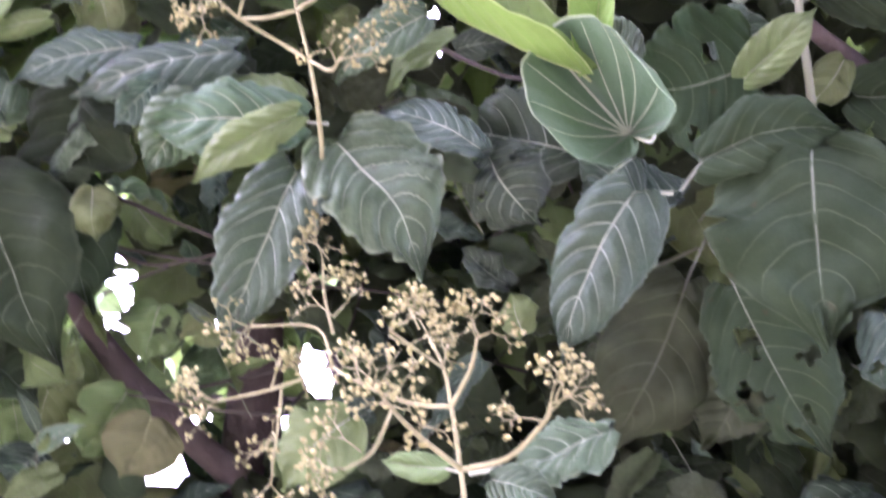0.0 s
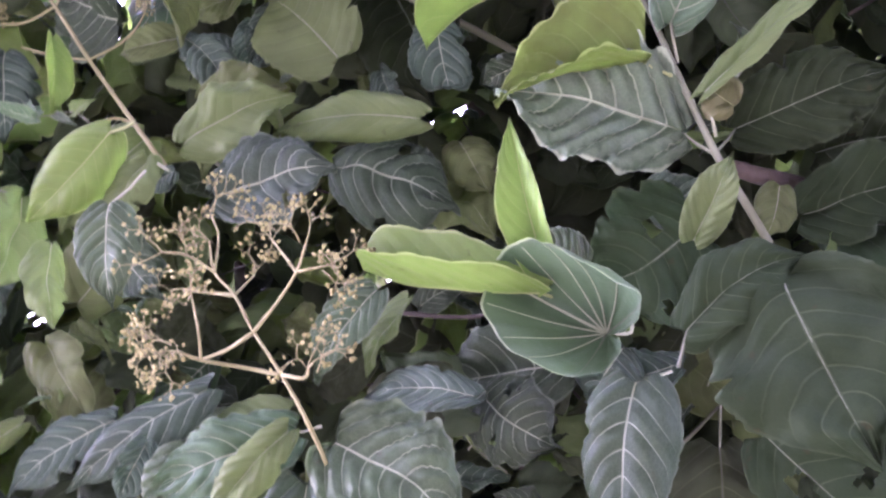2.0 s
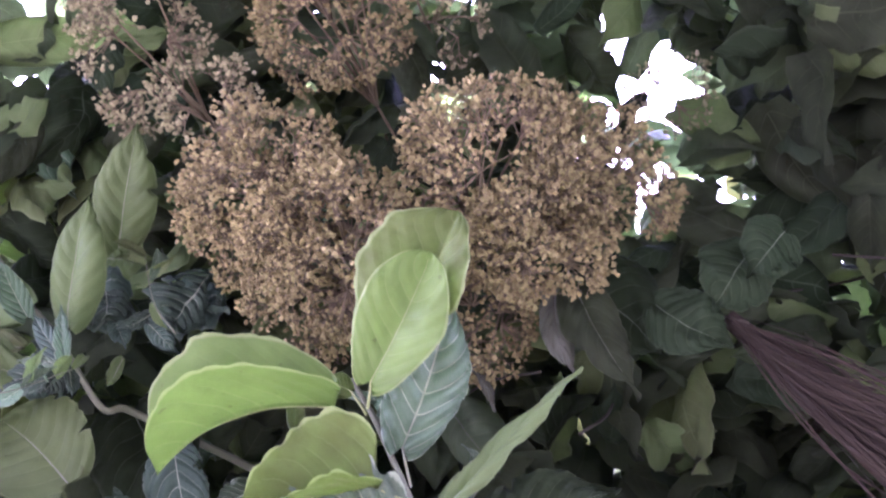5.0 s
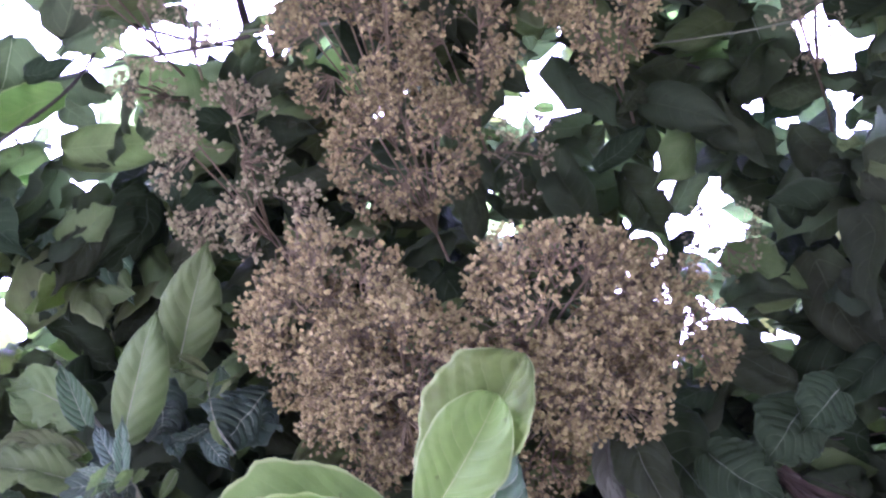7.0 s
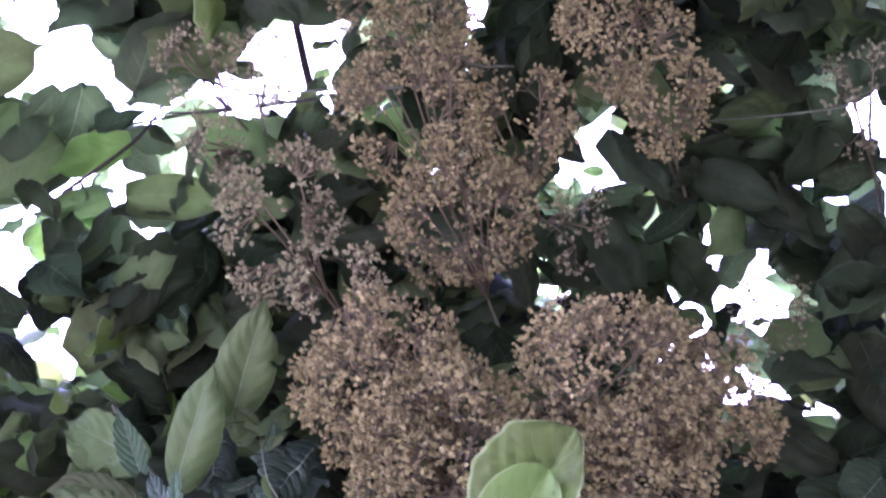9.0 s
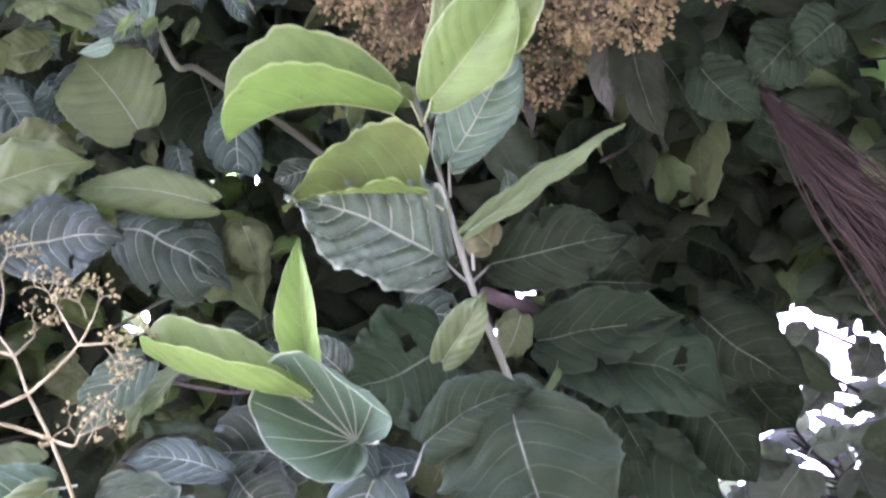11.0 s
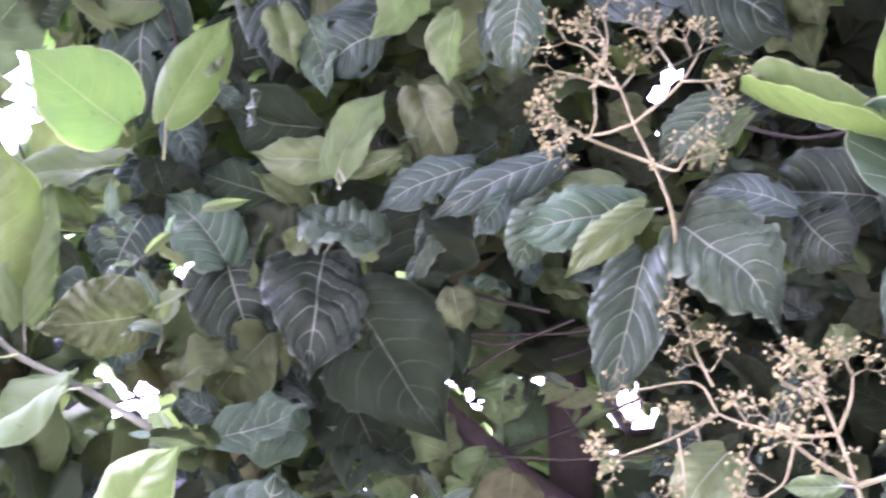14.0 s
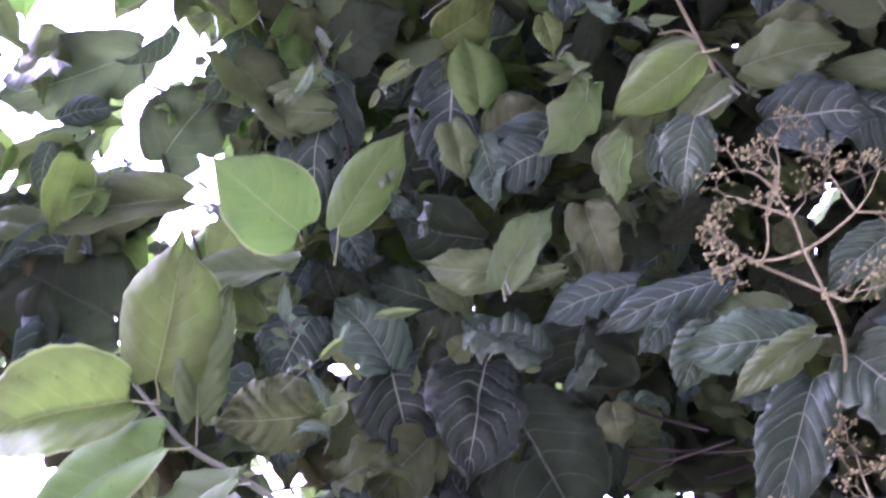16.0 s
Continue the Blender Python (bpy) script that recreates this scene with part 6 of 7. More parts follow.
    opening((1.742, 3.299, 4.847), (0.252, 0.695, 0.673), 0.013)
    opening((1.607, 3.306, 4.888), (0.222, 0.696, 0.682), 0.013)
    opening((1.838, 3.298, 4.812), (0.273, 0.695, 0.665), 0.011)
    opening((1.817, 3.332, 4.784), (0.268, 0.702, 0.659), 0.013)
    opening((1.686, 2.918, 5.215), (0.239, 0.610, 0.755), 0.010)
    opening((1.623, 3.478, 4.696), (0.225, 0.735, 0.640), 0.014)
    opening((2.014, 2.874, 5.129), (0.312, 0.601, 0.736), 0.013)
    opening((1.565, 2.954, 5.222), (0.212, 0.618, 0.757), 0.013)
    opening((2.161, 2.758, 5.156), (0.345, 0.575, 0.742), 0.016)
    opening((0.809, 2.983, 5.325), (0.044, 0.625, 0.779), 0.019)
    opening((1.710, 3.434, 4.715), (0.245, 0.725, 0.644), 0.011)
    opening((2.110, 3.000, 4.979), (0.334, 0.629, 0.703), 0.013)
    opening((1.665, 3.115, 5.179), (0.213, 0.618, 0.757), 0.035)
    opening((1.502, 3.379, 4.990), (0.177, 0.676, 0.715), 0.023)
    opening((-0.667, 2.822, 5.263), (-0.305, 0.553, 0.776), 0.040)
    opening((1.950, 3.476, 4.745), (0.277, 0.698, 0.660), 0.019)
    opening((1.630, 4.139, 3.047), (0.228, 0.928, 0.296), 0.191)
    opening((1.598, 4.021, 3.392), (0.221, 0.901, 0.372), 0.100)
    opening((1.620, 4.079, 3.228), (0.226, 0.914, 0.336), 0.151)
    opening((1.537, 3.960, 3.563), (0.207, 0.888, 0.410), 0.032)
    opening((1.295, 4.126, 3.282), (0.154, 0.925, 0.348), 0.024)
    opening((1.401, 4.127, 3.229), (0.177, 0.925, 0.336), 0.029)
    opening((1.318, 4.205, 3.041), (0.159, 0.942, 0.294), 0.040)
    opening((1.412, 4.225, 2.919), (0.180, 0.947, 0.267), 0.048)
    opening((1.638, 4.190, 2.867), (0.230, 0.939, 0.256), 0.121)
    opening((-2.772, 2.153, 3.768), (-0.692, 0.542, 0.477), 0.080)
    opening((-2.858, 2.127, 3.668), (-0.711, 0.537, 0.454), 0.048)
    opening((-2.693, 2.362, 3.629), (-0.674, 0.589, 0.446), 0.048)
    opening((-2.744, 2.388, 3.513), (-0.686, 0.595, 0.420), 0.032)
    opening((-2.459, 2.504, 3.771), (-0.622, 0.620, 0.477), 0.080)
    opening((-2.556, 2.591, 3.512), (-0.644, 0.640, 0.420), 0.045)
    opening((-2.615, 2.557, 3.472), (-0.657, 0.632, 0.411), 0.032)
    opening((-2.523, 2.737, 3.323), (-0.637, 0.672, 0.378), 0.032)
    opening((-2.868, 2.788, 2.321), (-0.713, 0.683, 0.155), 0.141)
    opening((-2.871, 2.749, 2.464), (-0.714, 0.675, 0.187), 0.090)
    opening((-2.695, 2.796, 2.855), (-0.675, 0.685, 0.274), 0.035)
    opening((-2.205, 3.314, 2.512), (-0.566, 0.801, 0.197), 0.024)
    opening((-2.027, 3.300, 2.952), (-0.526, 0.797, 0.295), 0.019)
    opening((-2.326, 3.058, 3.016), (-0.593, 0.744, 0.310), 0.023)
    opening((-2.862, 2.325, 3.422), (-0.708, 0.578, 0.404), 0.084)
    opening((-2.806, 2.347, 3.487), (-0.696, 0.583, 0.419), 0.055)
    opening((-2.912, 2.318, 3.343), (-0.719, 0.577, 0.387), 0.045)
    opening((-2.634, 2.573, 3.436), (-0.658, 0.634, 0.407), 0.055)
    opening((-2.710, 2.507, 3.412), (-0.675, 0.619, 0.402), 0.035)
    opening((-2.578, 2.636, 3.425), (-0.645, 0.648, 0.405), 0.058)
    opening((-2.479, 2.683, 3.504), (-0.623, 0.658, 0.423), 0.084)
    opening((-2.477, 2.735, 3.422), (-0.623, 0.670, 0.404), 0.055)
    opening((-2.421, 2.744, 3.492), (-0.610, 0.672, 0.420), 0.035)
    opening((-2.541, 2.734, 3.322), (-0.637, 0.669, 0.382), 0.055)
    opening((-2.528, 2.763, 3.293), (-0.634, 0.676, 0.376), 0.039)
    opening((-2.913, 2.373, 3.256), (-0.720, 0.589, 0.367), 0.021)
    opening((-2.954, 2.452, 3.030), (-0.729, 0.607, 0.317), 0.014)
    opening((-2.949, 2.495, 2.956), (-0.728, 0.616, 0.301), 0.026)
    opening((-2.931, 2.529, 2.930), (-0.724, 0.624, 0.295), 0.016)
    opening((-2.952, 2.188, 3.452), (-0.729, 0.548, 0.411), 0.040)
    opening((-2.663, 2.414, 3.620), (-0.664, 0.598, 0.448), 0.056)
    opening((-2.533, 2.506, 3.681), (-0.635, 0.619, 0.462), 0.040)
    opening((-2.369, 3.047, 2.992), (-0.599, 0.739, 0.309), 0.016)
    opening((-2.337, 3.072, 2.993), (-0.592, 0.745, 0.309), 0.016)
    opening((-2.053, 3.297, 2.948), (-0.529, 0.794, 0.299), 0.013)
    opening((-1.199, 2.689, 5.137), (-0.407, 0.523, 0.748), 0.055)
    opening((-1.208, 2.804, 5.048), (-0.409, 0.549, 0.729), 0.016)
    opening((-1.189, 2.905, 4.980), (-0.405, 0.571, 0.714), 0.023)
    opening((-1.245, 2.844, 4.996), (-0.418, 0.558, 0.717), 0.024)
    opening((-1.137, 3.079, 4.863), (-0.394, 0.610, 0.688), 0.019)
    opening((-1.168, 3.113, 4.814), (-0.401, 0.618, 0.677), 0.019)
    opening((-1.185, 2.968, 4.931), (-0.404, 0.585, 0.703), 0.019)
    opening((1.285, 4.154, 3.210), (0.151, 0.931, 0.332), 0.045)
    opening((1.399, 4.107, 3.284), (0.177, 0.921, 0.348), 0.045)
    opening((1.544, 3.935, 3.615), (0.209, 0.882, 0.422), 0.045)
    opening((1.582, 3.985, 3.484), (0.217, 0.894, 0.393), 0.080)
    opening((1.225, 4.173, 3.182), (0.138, 0.935, 0.326), 0.029)
    opening((1.298, 4.213, 3.026), (0.154, 0.944, 0.291), 0.045)
    opening((1.261, 4.255, 2.903), (0.146, 0.953, 0.264), 0.040)
    opening((-0.647, 4.052, 2.651), (-0.223, 0.947, 0.232), 0.045)
    opening((-1.417, 3.863, 2.335), (-0.394, 0.905, 0.161), 0.040)
    opening((-1.428, 3.875, 2.236), (-0.396, 0.908, 0.139), 0.040)
    opening((-2.223, 3.364, 2.526), (-0.573, 0.794, 0.204), 0.035)
    opening((-2.064, 3.331, 2.978), (-0.537, 0.787, 0.304), 0.019)
    opening((-2.561, 2.737, 3.362), (-0.648, 0.655, 0.389), 0.080)
    opening((-2.687, 3.082, 2.015), (-0.676, 0.731, 0.090), 0.080)
    opening((-2.734, 2.801, 2.894), (-0.686, 0.669, 0.286), 0.024)
    opening((-2.350, 3.094, 3.033), (-0.601, 0.734, 0.317), 0.023)
    opening((-1.520, 4.039, 3.140), (-0.474, 0.822, 0.314), 0.029)
    opening((-1.512, 4.102, 2.975), (-0.472, 0.836, 0.278), 0.042)
    opening((-1.234, 4.389, 2.375), (-0.411, 0.900, 0.144), 0.055)
    opening((-1.461, 4.174, 2.832), (-0.461, 0.853, 0.246), 0.029)
    opening((-1.551, 4.234, 2.346), (-0.481, 0.866, 0.138), 0.023)
    opening((-1.214, 4.378, 2.487), (-0.406, 0.898, 0.169), 0.032)
    opening((-0.103, 4.044, 4.175), (-0.159, 0.824, 0.544), 0.019)
    opening((1.581, 3.252, 4.853), (0.209, 0.705, 0.678), 0.023)
    opening((1.693, 3.214, 4.856), (0.234, 0.697, 0.678), 0.023)
    opening((1.744, 3.274, 4.775), (0.245, 0.710, 0.660), 0.016)
    opening((1.471, 3.235, 4.903), (0.184, 0.701, 0.689), 0.019)
    opening((1.807, 3.393, 4.617), (0.259, 0.736, 0.625), 0.016)
    opening((0.819, 3.698, 4.473), (0.039, 0.804, 0.593), 0.019)
    opening((0.005, 3.625, 4.501), (-0.141, 0.788, 0.599), 0.010)
    opening((-0.066, 3.701, 4.379), (-0.157, 0.805, 0.572), 0.014)
    opening((1.873, 3.979, 3.681), (0.274, 0.867, 0.417), 0.040)
    opening((1.933, 3.998, 3.601), (0.287, 0.871, 0.399), 0.048)
    opening((1.995, 4.006, 3.537), (0.301, 0.872, 0.385), 0.048)
    opening((1.736, 3.990, 3.742), (0.243, 0.869, 0.431), 0.016)
    opening((0.745, 4.045, 3.928), (0.023, 0.881, 0.472), 0.026)
    opening((1.680, 3.833, 4.059), (0.231, 0.834, 0.501), 0.011)
    opening((1.585, 3.752, 4.226), (0.210, 0.816, 0.538), 0.010)
    opening((1.610, 3.823, 4.106), (0.215, 0.832, 0.512), 0.010)
    opening((1.940, 3.468, 4.464), (0.289, 0.753, 0.591), 0.013)
    # leaves cleared ahead of the trunk so that the camera sees it
    opening((-0.850, 3.960, 2.799), (-0.268, 0.927, 0.265), 0.111, -0.80)
    opening((-0.807, 4.016, 2.633), (-0.258, 0.939, 0.228), 0.137, -0.80)
    opening((-0.770, 4.067, 2.447), (-0.250, 0.950, 0.186), 0.151, -0.80)
    opening((-0.743, 4.103, 2.279), (-0.244, 0.958, 0.149), 0.151, -0.80)
    opening((-0.978, 4.004, 2.458), (-0.296, 0.936, 0.189), 0.056, -0.80)
    opening((-0.215, 3.791, 4.514), (-0.189, 0.769, 0.611), 0.026)
    opening((-0.173, 3.862, 4.436), (-0.180, 0.785, 0.593), 0.019)
    opening((1.122, 3.907, 4.453), (0.108, 0.795, 0.597), 0.023)
    opening((-1.371, 2.748, 4.988), (-0.446, 0.537, 0.716), 0.121)
    opening((-1.224, 2.938, 4.928), (-0.413, 0.579, 0.703), 0.048)
    opening((-1.166, 3.075, 4.844), (-0.400, 0.610, 0.684), 0.040)
    opening((-3.047, 2.288, 3.872), (-0.704, 0.535, 0.467), 0.090)
    opening((-2.904, 2.351, 3.912), (-0.681, 0.553, 0.480), 0.080)
    opening((-2.798, 2.432, 3.873), (-0.665, 0.576, 0.476), 0.070)
    opening((-2.708, 2.456, 3.929), (-0.648, 0.583, 0.490), 0.060)
    opening((-3.085, 2.334, 3.738), (-0.713, 0.546, 0.440), 0.040)
    opening((-2.655, 2.472, 3.958), (-0.638, 0.588, 0.497), 0.044)
    opening((-2.531, 2.594, 3.860), (-0.619, 0.621, 0.482), 0.090)
    opening((-2.584, 2.550, 3.884), (-0.628, 0.609, 0.485), 0.070)
    opening((-2.468, 2.600, 3.919), (-0.606, 0.623, 0.495), 0.044)
    opening((-2.818, 2.504, 3.707), (-0.672, 0.594, 0.443), 0.076)
    opening((-2.872, 2.488, 3.677), (-0.681, 0.589, 0.435), 0.050)
    opening((-3.070, 2.458, 3.508), (-0.715, 0.576, 0.395), 0.056)
    opening((-2.962, 2.477, 3.595), (-0.697, 0.584, 0.416), 0.044)
    opening((-3.016, 2.475, 3.538), (-0.707, 0.582, 0.403), 0.044)
    opening((-3.106, 2.469, 3.446), (-0.722, 0.577, 0.382), 0.044)
    opening((-2.714, 2.675, 3.488), (-0.658, 0.638, 0.401), 0.090)
    opening((-2.786, 2.646, 3.463), (-0.670, 0.629, 0.394), 0.064)
    opening((-2.535, 2.746, 3.554), (-0.625, 0.659, 0.419), 0.076)
    opening((-2.490, 2.740, 3.618), (-0.615, 0.658, 0.433), 0.044)
    opening((-2.591, 2.814, 3.353), (-0.637, 0.674, 0.375), 0.052)
    opening((-2.819, 2.893, 2.935), (-0.676, 0.681, 0.281), 0.040)
    opening((-2.838, 2.903, 2.895), (-0.679, 0.682, 0.272), 0.040)
    opening((-2.767, 2.963, 2.857), (-0.666, 0.697, 0.264), 0.028)
    opening((-3.093, 2.982, 2.444), (-0.714, 0.680, 0.170), 0.090)
    opening((-3.031, 3.047, 2.386), (-0.702, 0.694, 0.159), 0.080)
    opening((-3.119, 2.943, 2.492), (-0.719, 0.671, 0.180), 0.044)
    opening((-2.264, 3.412, 2.546), (-0.564, 0.801, 0.200), 0.040)
    opening((-3.065, 2.941, 2.558), (-0.712, 0.675, 0.195), 0.032)
    # more clearing along camera lines to the trunk and limb
    opening((-0.697, 3.448, 2.642), (-0.282, 0.923, 0.262), 0.069, 0.05)
    opening((-0.690, 3.483, 2.563), (-0.279, 0.929, 0.241), 0.077, 0.05)
    opening((-0.676, 3.520, 2.485), (-0.274, 0.936, 0.221), 0.083, 0.05)
    opening((-0.661, 3.564, 2.391), (-0.270, 0.943, 0.196), 0.086, 0.05)
    opening((-0.931, 3.454, 2.445), (-0.339, 0.917, 0.210), 0.060, 0.05)
    opening((-0.867, 3.498, 2.387), (-0.322, 0.926, 0.195), 0.060, 0.05)
    opening((-0.963, 3.418, 2.505), (-0.348, 0.910, 0.226), 0.052, 0.05)
    opening((-0.693, 3.460, 2.633), (-0.258, 0.931, 0.259), 0.073, 0.05)
    opening((-0.689, 3.493, 2.553), (-0.256, 0.937, 0.238), 0.078, 0.05)
    opening((-0.672, 3.532, 2.475), (-0.251, 0.943, 0.218), 0.083, 0.05)
    opening((-0.662, 3.573, 2.380), (-0.248, 0.949, 0.193), 0.087, 0.05)
    opening((-0.653, 3.609, 2.301), (-0.244, 0.954, 0.173), 0.087, 0.05)
    opening((-0.904, 3.425, 2.429), (-0.313, 0.927, 0.209), 0.061, 0.05)
    opening((-0.841, 3.479, 2.377), (-0.295, 0.935, 0.195), 0.066, 0.05)
    opening((-0.762, 3.552, 2.296), (-0.273, 0.946, 0.173), 0.069, 0.05)
    opening((-0.674, 1.853, 6.126), (-0.262, 0.354, 0.898), 0.121)
    opening((-0.579, 1.955, 6.053), (-0.245, 0.379, 0.892), 0.101)
    opening((-0.739, 2.009, 6.015), (-0.277, 0.388, 0.879), 0.080)
    opening((-0.869, 2.541, 5.640), (-0.307, 0.504, 0.808), 0.060)
    opening((-0.924, 2.733, 5.504), (-0.318, 0.543, 0.777), 0.090)
    opening((-0.945, 2.662, 5.555), (-0.322, 0.527, 0.787), 0.060)
    opening((-2.162, 3.531, 3.063), (-0.545, 0.780, 0.307), 0.031)
    opening((-1.775, 3.596, 3.211), (-0.472, 0.811, 0.346), 0.031)
    opening((-2.393, 3.642, 2.614), (-0.582, 0.787, 0.206), 0.047)
    opening((-2.385, 3.683, 2.522), (-0.579, 0.794, 0.187), 0.042)
    opening((-2.258, 3.677, 2.636), (-0.559, 0.802, 0.213), 0.021)
    opening((-1.441, 3.930, 2.667), (-0.401, 0.887, 0.228), 0.026)
    opening((-1.151, 3.986, 2.760), (-0.340, 0.906, 0.250), 0.021)
    opening((-0.930, 4.065, 2.744), (-0.292, 0.924, 0.247), 0.037)
    opening((-0.895, 4.125, 2.626), (-0.283, 0.934, 0.220), 0.031)
    opening((-0.653, 4.171, 2.705), (-0.230, 0.944, 0.237), 0.078)
    opening((-1.437, 4.035, 2.417), (-0.397, 0.902, 0.172), 0.047)
    opening((-0.494, 3.759, 3.825), (-0.195, 0.853, 0.483), 0.031)
    opening((-0.552, 3.754, 3.792), (-0.208, 0.854, 0.477), 0.026)
    opening((-1.599, 3.416, 3.785), (-0.433, 0.770, 0.469), 0.039)
    opening((2.033, 4.243, 3.436), (0.298, 0.887, 0.353), 0.090)
    opening((1.791, 4.324, 3.281), (0.249, 0.913, 0.324), 0.101)
    opening((1.991, 4.336, 3.262), (0.288, 0.904, 0.316), 0.090)
    opening((2.061, 4.379, 3.184), (0.301, 0.906, 0.297), 0.101)
    opening((1.713, 4.396, 3.147), (0.232, 0.927, 0.295), 0.111)
    opening((1.883, 4.445, 3.059), (0.265, 0.925, 0.273), 0.101)
    opening((2.021, 4.463, 3.028), (0.291, 0.920, 0.263), 0.080)
    opening((1.596, 4.293, 3.336), (0.210, 0.917, 0.339), 0.036)
    opening((1.393, 4.377, 3.178), (0.167, 0.937, 0.306), 0.060)
    opening((1.482, 4.431, 3.080), (0.185, 0.941, 0.283), 0.070)
    opening((1.858, 4.213, 3.488), (0.264, 0.891, 0.369), 0.080)
    opening((1.991, 4.168, 3.573), (0.291, 0.876, 0.384), 0.056)
    opening((0.911, 2.116, 5.932), (0.071, 0.429, 0.901), 0.060)
    opening((0.862, 2.217, 5.861), (0.060, 0.453, 0.889), 0.044)
    opening((0.294, 2.186, 5.885), (-0.064, 0.445, 0.893), 0.096)
    opening((0.163, 2.246, 5.844), (-0.093, 0.459, 0.884), 0.060)
    opening((0.400, 2.139, 5.918), (-0.041, 0.435, 0.900), 0.050)
    opening((1.282, 2.590, 5.595), (0.153, 0.535, 0.831), 0.044)
    opening((1.151, 2.616, 5.577), (0.124, 0.543, 0.830), 0.040)
    opening((1.569, 2.922, 5.359), (0.213, 0.601, 0.770), 0.028)
    opening((1.059, 3.012, 5.298), (0.104, 0.630, 0.769), 0.028)
    opening((1.420, 3.265, 5.117), (0.180, 0.674, 0.716), 0.044)
    opening((1.775, 3.104, 5.229), (0.254, 0.632, 0.732), 0.040)
    opening((1.806, 3.177, 5.177), (0.260, 0.645, 0.718), 0.028)
    shapes = [blade(1.0, rng.uniform(0.46, 0.74), rng.uniform(8, 55), rng.uniform(-0.08, 0.18), 0.12, rng, 6, 12, rng.uniform(-50, 50), 0.3, rng.uniform(10, 70), 0.01, 0.22, None, None, rng.choice((0, 1, 2))) for _ in range(32)]
    shapes = [(np.array(v), f, u) for v, f, u in shapes]
    def shut_out(p, size, reach=0.32):
        for o, g, r, limit in gaps:
            v = p - o
            if v.dot(g) > limit:
                continue
            if v.cross(g).length < r * (1 + v.dot(g) / 4.5) + (reach if r > 0.02 else 0.16) * size:
                return True
        return False

    near_meshes = {}
    singles = 0
    for n in range(25500):
        tier = min(3, n % 5)
        yaw, pitch = radians(rng.uniform(-62, 64)), radians(rng.uniform(-40, 80))
        if rng.random() > math.cos(pitch) + 0.15:
            continue
        far = (rng.uniform(5.4, 7.6), rng.uniform(3.7, 5.4), rng.uniform(3.7, 5.4), rng.uniform(3.55, 4.2) + 0.5 * max(0, -yaw - 0.45))[tier]
        way = Vector((math.sin(yaw) * math.cos(pitch), math.cos(yaw) * math.cos(pitch), math.sin(pitch)))
        p = cam_spot + way * far
        if p.z < 0.5 or ((p.x - 0.1) / 5.0) ** 2 + ((p.y - 4.3) / 3.7) ** 2 + ((p.z - 4.1) / 4.5) ** 2 > 1:
            continue
        size = (rng.uniform(0.45, 0.65), rng.uniform(0.26, 0.48), rng.uniform(0.26, 0.48), rng.uniform(0.15, 0.34))[tier]
        if shut_out(p, size, 0.32 if tier < 3 else 0.2) and (tier < 3 or rng.random() > 0.05):
            continue
        hang = Vector((rng.uniform(-0.9, 0.9), rng.uniform(-0.5, 0.4), rng.uniform(-1.0, 0.35)))
        up = -way * 0.65 + Vector((rng.uniform(-0.9, 0.9), rng.uniform(-0.5, 0.5), rng.uniform(-0.3, 1.0)))
        m = frame_of(p, p + hang, up)
        # brighter kinds to the left and high up: light and glare put into colour
        lit_side = rng.random() < 0.62 - 0.5 * (p.x + 1.0)
        # the farthest leaves take lighter kinds, standing in for haze in the gaps
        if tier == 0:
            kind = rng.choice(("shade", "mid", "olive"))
        elif lit_side:
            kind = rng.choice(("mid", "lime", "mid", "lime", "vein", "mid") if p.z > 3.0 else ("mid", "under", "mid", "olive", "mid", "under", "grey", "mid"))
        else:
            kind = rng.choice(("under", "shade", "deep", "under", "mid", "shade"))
        which = rng.randrange(len(shapes))
        sv, sf, su = shapes[which]
        if tier == 3 and singles < 170 and abs(yaw) < 0.7 and -0.1 < pitch < 0.9:
            singles += 1
            if (which, kind) not in near_meshes:
                me = to_mesh("leaf", sv, sf, su)
                me.materials.append(LEAF[kind])
                near_meshes[which, kind] = me
            o = part("leaf", near_meshes[which, kind], None, tree)
            o.matrix_local = TREE_BACK @ m @ Matrix.Scale(size, 4) @ Matrix.Translation((0, -0.5, 0))
            continue
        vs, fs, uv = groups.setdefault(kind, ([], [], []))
        r = np.array(m.to_3x3())
        b = len(vs)
        vs.extend((sv * size - np.array((0, size * 0.5, 0))) @ r.T + np.array(p))
        fs.extend(tuple(i + b for i in t) for t in sf)
        uv.extend(su)
    inner = []
    for n in range(16):
        sv, sf, su = blade(1.0, rng.uniform(0.4, 0.72), rng.uniform(10, 70), rng.uniform(-0.1, 0.22), 0.12, rng, 8, 24, rng.uniform(-80, 80), 0.7, rng.uniform(0, 60), 0.018, 0.2, None, None, rng.choice((0, 1, 2, 3)))
        inner.append({})
        inner[-1]["shape"] = sv, sf, su
    for n in range(640):
        yaw, pitch = radians(rng.uniform(-40, 34)), radians(rng.uniform(-14, 28))
        if pitch > 0.3 and yaw > -0.04:
            continue
        way = Vector((math.sin(yaw) * math.cos(pitch), math.cos(yaw) * math.cos(pitch), math.sin(pitch)))
        p = cam_spot + way * rng.uniform(2.9, 3.5)
        size = rng.choice((0.10, 0.13, 0.17, 0.22))
        if shut_out(p, size * 0.8):
            continue
        hang = Vector((rng.uniform(-0.9, 0.9), rng.uniform(-0.5, 0.4), rng.uniform(-1.0, 0.6)))
        up = -way * 0.6 + Vector((rng.uniform(-0.9, 0.9), rng.uniform(-0.5, 0.5), rng.uniform(-0.2, 0.9)))
        # again light kinds on the left, shaded ones on the right, by colour alone
        lit_side = rng.random() < 0.55 - 0.45 * (p.x + 0.5)
